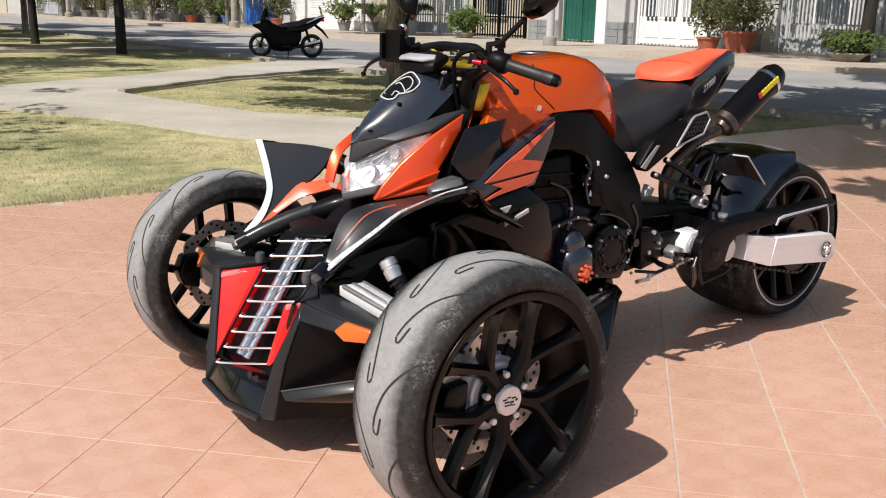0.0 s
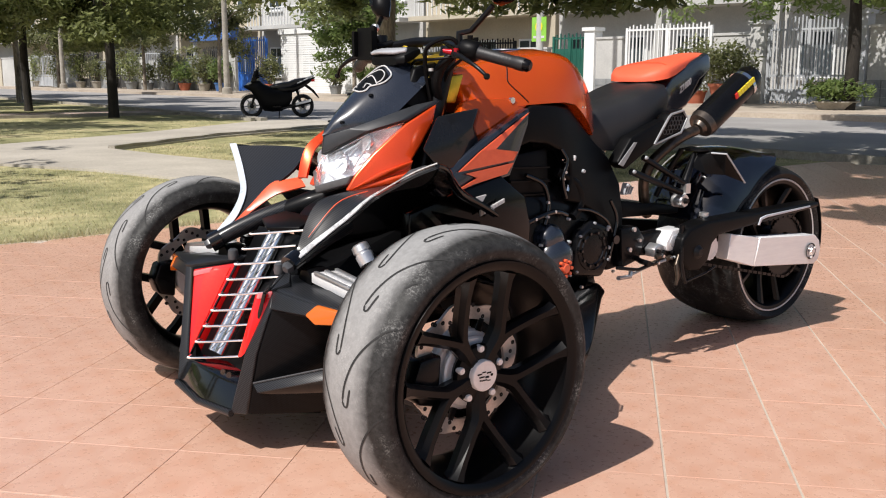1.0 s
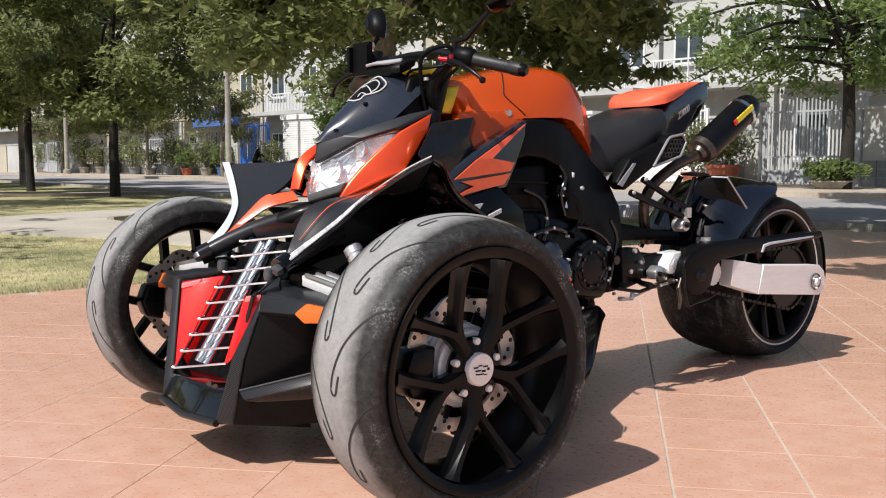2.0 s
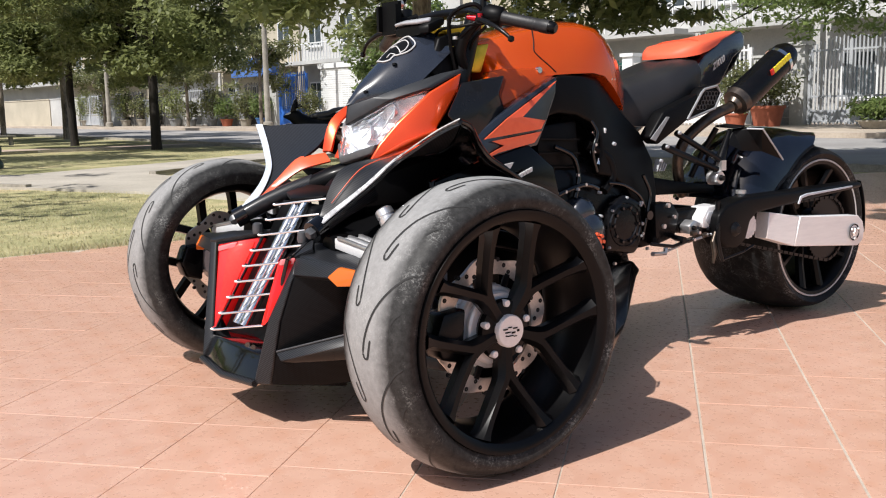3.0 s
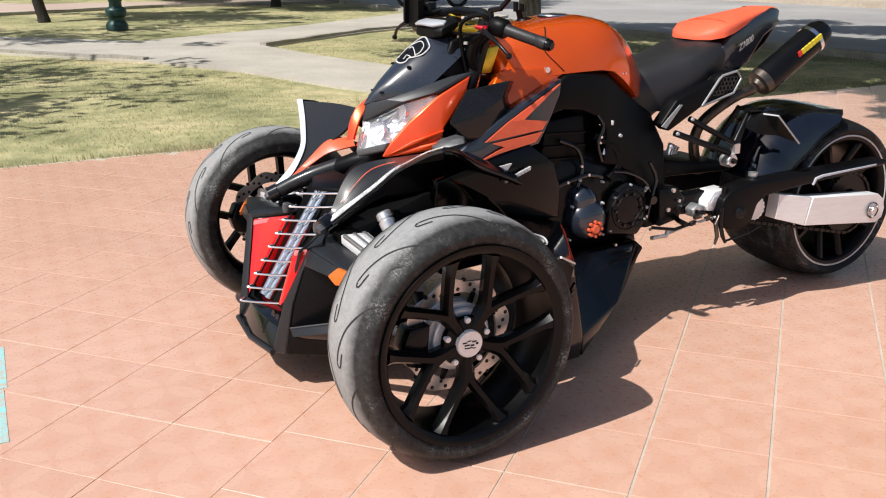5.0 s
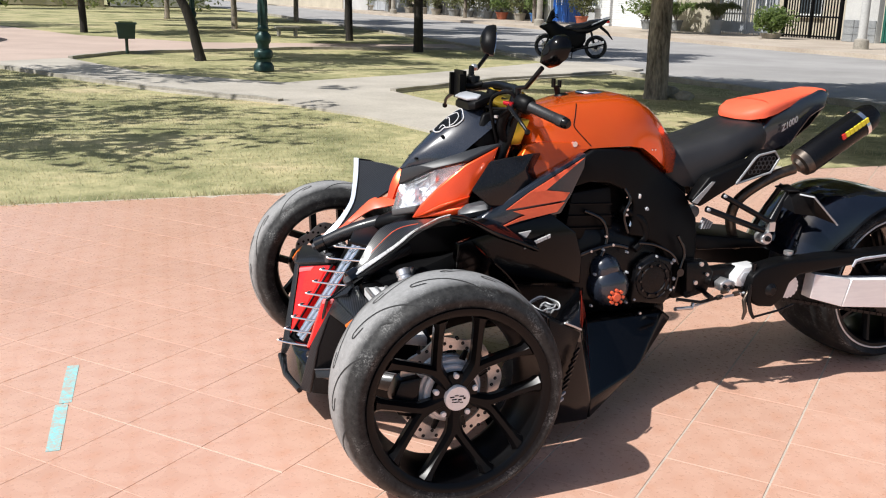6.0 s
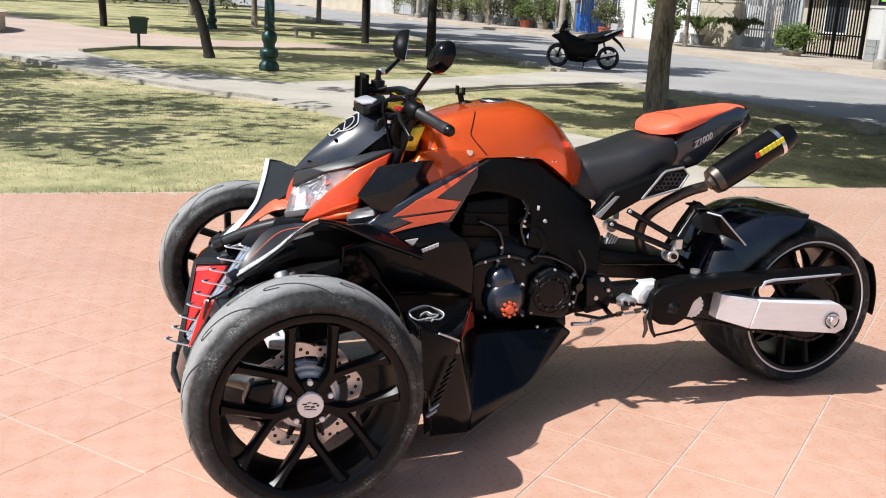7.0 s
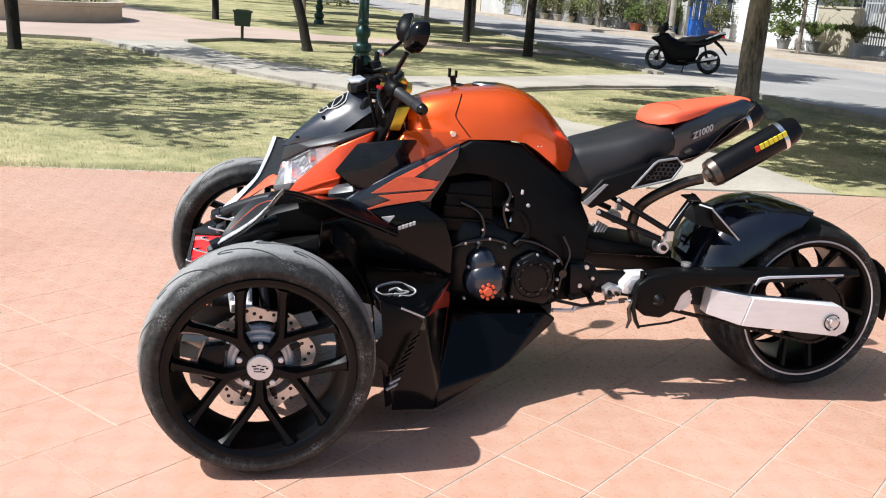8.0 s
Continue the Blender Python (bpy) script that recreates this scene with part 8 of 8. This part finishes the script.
# ---- park furniture ----
def park_lamp(x, y, label):
    p = thing("street_lamp", label, "lamp", "park lamps", at=(x, y, 0))
    part("lamp_base", lathe([(0.001, 0), (0.175, 0), (0.175, 0.08), (0.15, 0.12), (0.125, 0.15), (0.128, 0.20), (0.160, 0.23), (0.165, 0.30), (0.150, 0.34), (0.100, 0.37), (0.098, 0.44), (0.130, 0.50), (0.135, 0.58), (0.105, 0.63), (0.080, 0.66), (0.098, 0.69), (0.098, 0.72), (0.075, 0.76)], (0, 0, 0), 24, "z"), LAMP_GREEN, p)
    rings = []
    for k in range(60):
        z = 0.74 + 2.6 * k / 59
        ring = []
        for i in range(24):
            a = 2 * math.pi * i / 24
            r = (0.076 - 0.022 * k / 59) * (1 + 0.17 * math.cos(6 * a + z * 7.5))
            ring.append((r * math.cos(a), r * math.sin(a), z))
        rings.append(ring)
    part("post", loft(rings), LAMP_GREEN, p, "twisted fluted post")
    part("collar", lathe([(0.06, 3.30), (0.10, 3.34), (0.10, 3.42), (0.06, 3.46), (0.05, 3.62), (0.09, 3.68), (0.001, 3.7)], (0, 0, 0), 20, "z"), LAMP_GREEN, p)
    part("globe", turned([(0.08, 3.66), (0.17, 3.75), (0.20, 3.88), (0.17, 4.02), (0.07, 4.10)], (0, 0, 0), 24, "z"), WALL_WHITE, p, "milky white globe")
    return p


park_lamp(2.05, 14.0, "dark green cast-iron lamp post on the lawn")
park_lamp(2.55, 30.2, "dark green cast-iron lamp post further off")
bin_thing = thing("litter_bin", "dark green litter bin on a post", "bin", at=(0.0, 18.55, 0))
bin_thing.scale = (0.95, 0.95, 0.68)
part("post", tube([(0, 0, 0), (0, 0, 0.62)], 0.035, 12), BIN_GREEN, bin_thing)
bm = loft([[(-.17, -.15, .45), (.17, -.15, .45), (.17, .15, .45), (-.17, .15, .45)], [(-.20, -.18, .90), (.20, -.18, .90), (.20, .18, .90), (-.20, .18, .90)]])
part("bucket", round_edges(bm, 0.02), BIN_GREEN, bin_thing)
part("rim", box(-.22, .22, -.20, .20, .88, .93, 0.012), BIN_GREEN, bin_thing)
part("litter", box(-.15, .15, -.13, .13, .90, .96, 0.02), LEAF_OLIVE, bin_thing)

planter = thing("round_planter", "low round cream planter with a clipped hedge", "planter", at=(-6.6, 23.6, 0))
part("planter_wall", lathe([(3.55, 0.0), (3.55, 0.36), (3.62, 0.38), (3.62, 0.47), (3.30, 0.47), (3.30, 0.2)], (0, 0, 0), 64, "z"), surface("cream_planter_render", (0.50, 0.42, 0.32), (0.62, 0.54, 0.43), 0.85, bump=0.2), planter)
part("soil", turned([(3.32, 0.25), (3.32, 0.36)], (0, 0, 0), 48, "z"), BARK, planter)
g = np.random.default_rng(77)
a, r = g.uniform(0, 2 * np.pi, 9000), 3.1 * np.sqrt(g.uniform(0.2, 1, 9000))
leaf_mesh("hedge", np.column_stack([r * np.cos(a), r * np.sin(a), 0.4 + 0.62 * g.uniform(0, 1, 9000) ** 0.6]), 0.07, 78, LEAF_BRIGHT, planter)

bench = thing("park_bench", "low stone park bench on the far lawn", "bench", at=(5.1, 27.4, 0))
bench.scale = (0.62, 0.8, 0.62)
part("seat", box(-0.6, 0.6, -0.2, 0.2, 0.38, 0.46, 0.015), KERB, bench)
part("leg", box(-0.48, -0.36, -0.17, 0.17, 0.0, 0.38, 0.01), KERB, bench)
part("leg", box(0.36, 0.48, -0.17, 0.17, 0.0, 0.38, 0.01), KERB, bench)
for x, y, s in ((7.0, 9.1, 0.16), (8.6, 6.9, 0.14), (7.05, 8.75, 0.12)):
    bm = bmesh.new()
    bmesh.ops.create_icosphere(bm, subdivisions=3, radius=s)
    for v in bm.verts:
        k = 1 + 0.3 * noise.noise(v.co * 9 + Vector((x, y, 0)))
        v.co = Vector((v.co.x * k * 1.2, v.co.y * k, v.co.z * k * 0.7 + s * 0.4))
    tagged(mesh_ob("rock", bm, KERB), "rough grey stone lying on the lawn", "stone").location = (x, y, -0.02)


# ---- the black motorbike parked at the street ----
def motorbike():
    t = thing("motorbike", "black underbone motorbike parked on its stand by the kerb", "motorbike")
    for x in (-0.62, 0.62):
        w = mesh_ob("wheel", lathe([(0.215, -0.03), (0.222, -0.022), (0.205, -0.01), (0.205, 0.01), (0.222, 0.022), (0.215, 0.03), (0.196, 0.02), (0.196, -0.02), (0.215, -0.03)], (0, 0, 0), 40), RIM_BLACK)
        w.parent, w.location = t, (x, 0, 0.28)
        part("tyre", lathe([(0.190, -0.04), (0.235, -0.055), (0.268, -0.042), (0.28, 0.0), (0.268, 0.042), (0.235, 0.055), (0.190, 0.04)], (0, 0, 0), 48), TYRE_REAR, w)
        for k in range(6):
            a = 2 * math.pi * k / 6
            part("spoke", tube([(0.03 * math.cos(a), 0, 0.03 * math.sin(a)), (0.20 * math.cos(a + 0.12), 0, 0.20 * math.sin(a + 0.12))], [0.018, 0.014], 6), GATE_GREY, w)
        part("hub", turned([(0.05, -0.05), (0.05, 0.05)], (0, 0, 0), 16), BLACK_METAL, w)
        part("disc", lathe([(0.05, 0.04), (0.11, 0.04), (0.11, 0.045), (0.05, 0.045)], (0, 0, 0), 24), DISC, w)
    part("front_mudguard", grid_sheet([[(-0.62 + 0.30 * math.cos(a), y, 0.28 + 0.30 * math.sin(a)) for y in (-0.06, -0.03, 0.03, 0.06)] for a in (radians(d) for d in range(25, 150, 12))], 0.006), BLACK_SATIN, t)
    for y in (-0.07, 0.07):
        part("fork", tube([(-0.62, y, 0.28), (-0.50, y, 0.72)], [0.022, 0.026], 10), BLACK_METAL, t)
    part("body_fairing", loft([oval(x, 0, z, w, h, 0.75, 20) for x, z, w, h in ((-0.80, 0.735, 0.025, 0.018), (-0.74, 0.735, 0.07, 0.05), (-0.64, 0.730, 0.12, 0.10), (-0.52, 0.680, 0.17, 0.20), (-0.42, 0.570, 0.19, 0.31), (-0.32, 0.480, 0.19, 0.32), (-0.12, 0.430, 0.18, 0.29), (0.10, 0.420, 0.16, 0.27), (0.26, 0.470, 0.13, 0.23), (0.36, 0.560, 0.10, 0.14))]), BLACK_MATT, t, "deep gloss black body fairing", angle=50)
    part("headlamp", loft([oval(x, 0, z, w, h, 0.8, 14) for x, z, w, h in ((-0.755, 0.765, 0.03, 0.016), (-0.70, 0.785, 0.08, 0.035), (-0.62, 0.82, 0.10, 0.030))]), ALLOY_PAINT, t, "pale double headlamp")
    part("windscreen", slab([(-0.64, -0.09, 0.83), (-0.50, -0.10, 0.86), (-0.42, -0.07, 1.04), (-0.46, -0.05, 1.16), (-0.53, -0.06, 1.12)], (0, 0.17, 0), 0.02, 3), BLACK_SATIN, t, "tall dark fly screen", angle=50)
    part("tail_body", loft([oval(x, 0, z, w, h, 0.7, 16) for x, z, w, h in ((0.02, 0.68, 0.10, 0.06), (0.15, 0.68, 0.14, 0.11), (0.40, 0.71, 0.14, 0.11), (0.62, 0.79, 0.11, 0.085), (0.80, 0.88, 0.07, 0.05), (0.93, 0.955, 0.03, 0.015))]), BLACK_SATIN, t, "upswept black tail", angle=50)
    part("bar_cowl", loft([oval(x, 0, z, w, h, 0.8, 14) for x, z, w, h in ((-0.56, 0.93, 0.05, 0.03), (-0.50, 0.97, 0.12, 0.05), (-0.42, 0.98, 0.10, 0.04))]), BLACK_SATIN, t)
    for s in (-1, 1):
        part("handlebar", tube([(-0.45, s * 0.08, 0.98), (-0.42, s * 0.22, 1.0), (-0.36, s * 0.33, 0.99)], [0.012, 0.012, 0.017], 10), BLACK_MATT, t)
        part("mirror_stem", tube([(-0.44, s * 0.20, 1.0), (-0.46, s * 0.24, 1.12)], 0.006, 8), BLACK_MATT, t)
        part("mirror", turned([(0.05, -0.01), (0.055, 0.0), (0.04, 0.012)], (-0.46, s * 0.26, 1.15), 16, "x"), BLACK_MATT, t)
        part("shock", tube([(0.58, s * 0.13, 0.34), (0.48, s * 0.13, 0.66)], 0.024, 10), BLACK_METAL, t)
    part("engine", loft([oval(x, 0, z, w, h, 0.6, 14) for x, z, w, h in ((-0.20, 0.34, 0.09, 0.08), (0.0, 0.33, 0.13, 0.12), (0.20, 0.32, 0.11, 0.10))]), BLACK_METAL, t)
    part("seat", loft([oval(x, 0, z, w, h, 0.7, 14) for x, z, w, h in ((-0.20, 0.70, 0.05, 0.03), (-0.10, 0.735, 0.10, 0.05), (0.08, 0.765, 0.13, 0.06), (0.30, 0.795, 0.14, 0.065), (0.45, 0.86, 0.13, 0.06), (0.68, 0.905, 0.09, 0.045), (0.80, 0.93, 0.05, 0.02))]), VINYL_BLACK, t, "long black vinyl seat")
    part("grab_rail", tube([(0.48, -0.14, 0.82), (0.80, -0.10, 0.96), (0.90, 0, 0.99), (0.80, 0.10, 0.96), (0.48, 0.14, 0.82)], 0.015, 10, 4), GATE_GREY, t)
    part("tail_light", box(0.84, 0.92, -0.05, 0.05, 0.86, 0.91, 0.012), RED_LENS, t)
    part("rear_mudguard", slab([(0.72, -0.06, 0.80), (0.90, -0.06, 0.66), (1.03, -0.05, 0.48), (1.01, -0.05, 0.46), (0.85, -0.06, 0.62), (0.68, -0.06, 0.74)], (0, 0.12, 0), 0.006), BLACK_MATT, t)
    part("swingarm", box(0.10, 0.64, 0.07, 0.11, 0.25, 0.31, 0.01), BLACK_METAL, t)
    part("silencer", tube([(0.05, -0.14, 0.22), (0.30, -0.17, 0.27), (0.40, -0.18, 0.30), (0.85, -0.19, 0.42)], [0.022, 0.025, 0.05, 0.055], 14), BLACK_METAL, t)
    part("heat_shield", slab([(0.42, -0.236, 0.31), (0.44, -0.236, 0.37), (0.80, -0.246, 0.46), (0.80, -0.246, 0.40)], (0, 0.01, 0), 0.004), ALLOY_PAINT, t)
    part("centre_stand", tube([(0.05, -0.10, 0.22), (0.02, -0.20, 0.01)], 0.014, 8), BLACK_METAL, t)
    part("footboard", box(-0.12, 0.08, -0.24, -0.10, 0.27, 0.30, 0.008), BLACK_METAL, t)
    return t


mb = motorbike()
mb.matrix_basis = pose(9.80, 17.56, -0.02, 4, 0, -25.6) @ Matrix.Diagonal((0.93, 1.0, 0.96, 1.0))

# cyan paint strokes on the tiles
for k, (y0, y1, x0, x1) in enumerate(((0.262, 0.600, -0.987, -0.964), (-0.090, 0.252, -1.017, -0.997))):
    bm = slab([(x0 - 0.02, y0, 0.0015), (x0 + 0.02, y0, 0.0015), (x1 + 0.02, y1, 0.0015), (x1 - 0.02, y1, 0.0015)], (0, 0, -0.003), 0)
    tagged(mesh_ob("paint_stroke", bm, CYAN, smooth=False), "cyan painted stroke across the salmon tiles", "floor marking", "floor marks")

# far end of the park: low houses and a belt of trees
for k in range(7):
    x = -42 + 7.2 * k
    h = thing("house", "pale low house across the far end of the park", "house", "far houses")
    top = 3.4 + 2.6 * ((k * 37) % 3 > 0)
    part("wall", box(x, x + 6.8, 74, 82, 0, top), (WALL_WHITE, WALL_CREAM)[k % 2], h, smooth=False)
    part("roof", box(x - 0.1, x + 6.9, 73.8, 82.2, top, top + 0.25), TERRACOTTA if k % 3 else KERB, h, smooth=False)
    for j in range(3):
        w = part("window", box(x + 0.7 + 2.1 * j, x + 1.9 + 2.1 * j, 73.9, 74.0, 0.9, 2.2), GATE_WHITE, h, smooth=False)
        part("pane", box(x + 0.8 + 2.1 * j, x + 1.8 + 2.1 * j, 73.85, 73.95, 1.0, 2.1), GLASS_DARK, w, smooth=False)
g = np.random.default_rng(99)
cs = []
for k in range(60):
    c = np.array([g.uniform(-42, 8), g.uniform(55, 72), 0])
    p = g.normal(0, 1, (420, 3))
    p *= g.uniform(0.3, 1, (420, 1)) / np.linalg.norm(p, axis=1)[:, None] * np.array([2.0, 2.0, 1.7])
    cs.append(c + p + np.array([0, 0, g.uniform(1.4, 4.0)]))
tagged(leaf_mesh("far_trees", np.concatenate(cs), 0.20, 98, LEAF), "belt of trees at the far end of the park", "trees", kind="stuff")

# ---- plaza tiles, laid on the diagonal in rows with open joints between the rows and tight ones across ----
PITCH, TURN_T = 0.305, radians(40.9)
TD, TN = Vector((math.cos(TURN_T), math.sin(TURN_T), 0)), Vector((math.sin(TURN_T), -math.cos(TURN_T), 0))
rng = random.Random(5)
row_gap = {j: rng.uniform(0.0042, 0.0074) if j >= -1 else (0.0036 if j >= -3 else 0.0014) for j in range(-90, 91)}


def cross_gap(i, j):
    """Width of the joint at the start of tile i in row j: most are tight, some stand open."""
    if (i == 0 and -8 < j < -3) or (i, j) in ((0, 0), (3, 1), (-1, -1), (1, -8), (-1, -4)):
        return 0.0042
    return (0.0034 if j > -5 else 0.0016) if rng.random() < 0.16 else 0.0007


def tile_points(c, sides, tilt):
    """Corners of one tile: top, worn edge, underside; sides are its half widths along and across the rows."""
    u0, u1, v0, v1 = sides
    out = []
    for z, b in ((0.0, 0.0010), (-0.0008, 0.0), (-0.02, 0.0)):
        for u, v in ((u0 + b, v0 + b), (u1 - b, v0 + b), (u1 - b, v1 - b), (u0 + b, v1 - b)):
            p = c + TD * u + TN * v
            p.z += z + tilt[0] * u + tilt[1] * v
            out.append(p)
    return out


TILE_FACES = [(3, 2, 1, 0)] + [((i + 1) % 4, (i + 1) % 4 + 4, i + 4, i) for i in range(4)] + [((i + 1) % 4 + 4, (i + 1) % 4 + 8, i + 8, i + 4) for i in range(4)]
TILE_FACES = [tuple(reversed(f)) for f in TILE_FACES] if TD.cross(TN).z > 0 else TILE_FACES
tile_meshes = {}
laid = []
for j in range(-80, 81):
    shift = 0.400 if j > -5 else -0.580
    gaps = {i: cross_gap(i, j) for i in range(-80, 82)}
    for i in range(-80, 81):
        c = TD * (shift + PITCH * (i + 0.5)) + TN * (1.275 + PITCH * (j + 0.5))
        if not (-14.2 < c.x < 8.8 and -12.2 < c.y < 3.62):
            continue
        h = PITCH / 2
        sides = (round(-h + gaps[i] / 2, 5), round(h - gaps[i + 1] / 2, 5), round(-h + row_gap[j] / 2, 5), round(h - row_gap[j + 1] / 2, 5))
        laid.append((math.hypot((c.x - 0.5) / 1.15, c.y + 0.15), c, sides, (rng.uniform(-0.002, 0.002), rng.uniform(-0.002, 0.002))))
laid.sort(key=lambda t: t[0])
rest_v, rest_f = [], []
for n, (_, c, sides, tilt) in enumerate(laid):
    if n < 300:
        if sides not in tile_meshes:
            me = bpy.data.meshes.new("tile")
            me.from_pydata(tile_points(Vector(), sides, (0, 0)), [], TILE_FACES)
            me.materials.append(TILE)
            tile_meshes[sides] = me
        t = new("tile", tile_meshes[sides])
        t.location, t.rotation_euler = c, (tilt[0], tilt[1], 0)
        t.parent = plaza
    else:
        k = len(rest_v)
        rest_v += tile_points(c, sides, tilt)
        rest_f += [tuple(q + k for q in f) for f in TILE_FACES]
me = bpy.data.meshes.new("outer_tiles")
me.from_pydata(rest_v, [], rest_f)
bm = bmesh.new()
bm.from_mesh(me)
for co, no in (((0, 3.50, 0), (0.005, 1, 0)), ((0, -12, 0), (0, -1, 0)), ((-14, 0, 0), (-1, 0, 0))):
    bmesh.ops.bisect_plane(bm, geom=list(bm.verts) + list(bm.edges) + list(bm.faces), plane_co=co, plane_no=no, clear_outer=True)
bm.to_mesh(me)
bm.free()
me.materials.append(TILE)
outer = new("outer_tiles", me)
outer.parent = plaza
outer["kind"] = "stuff"
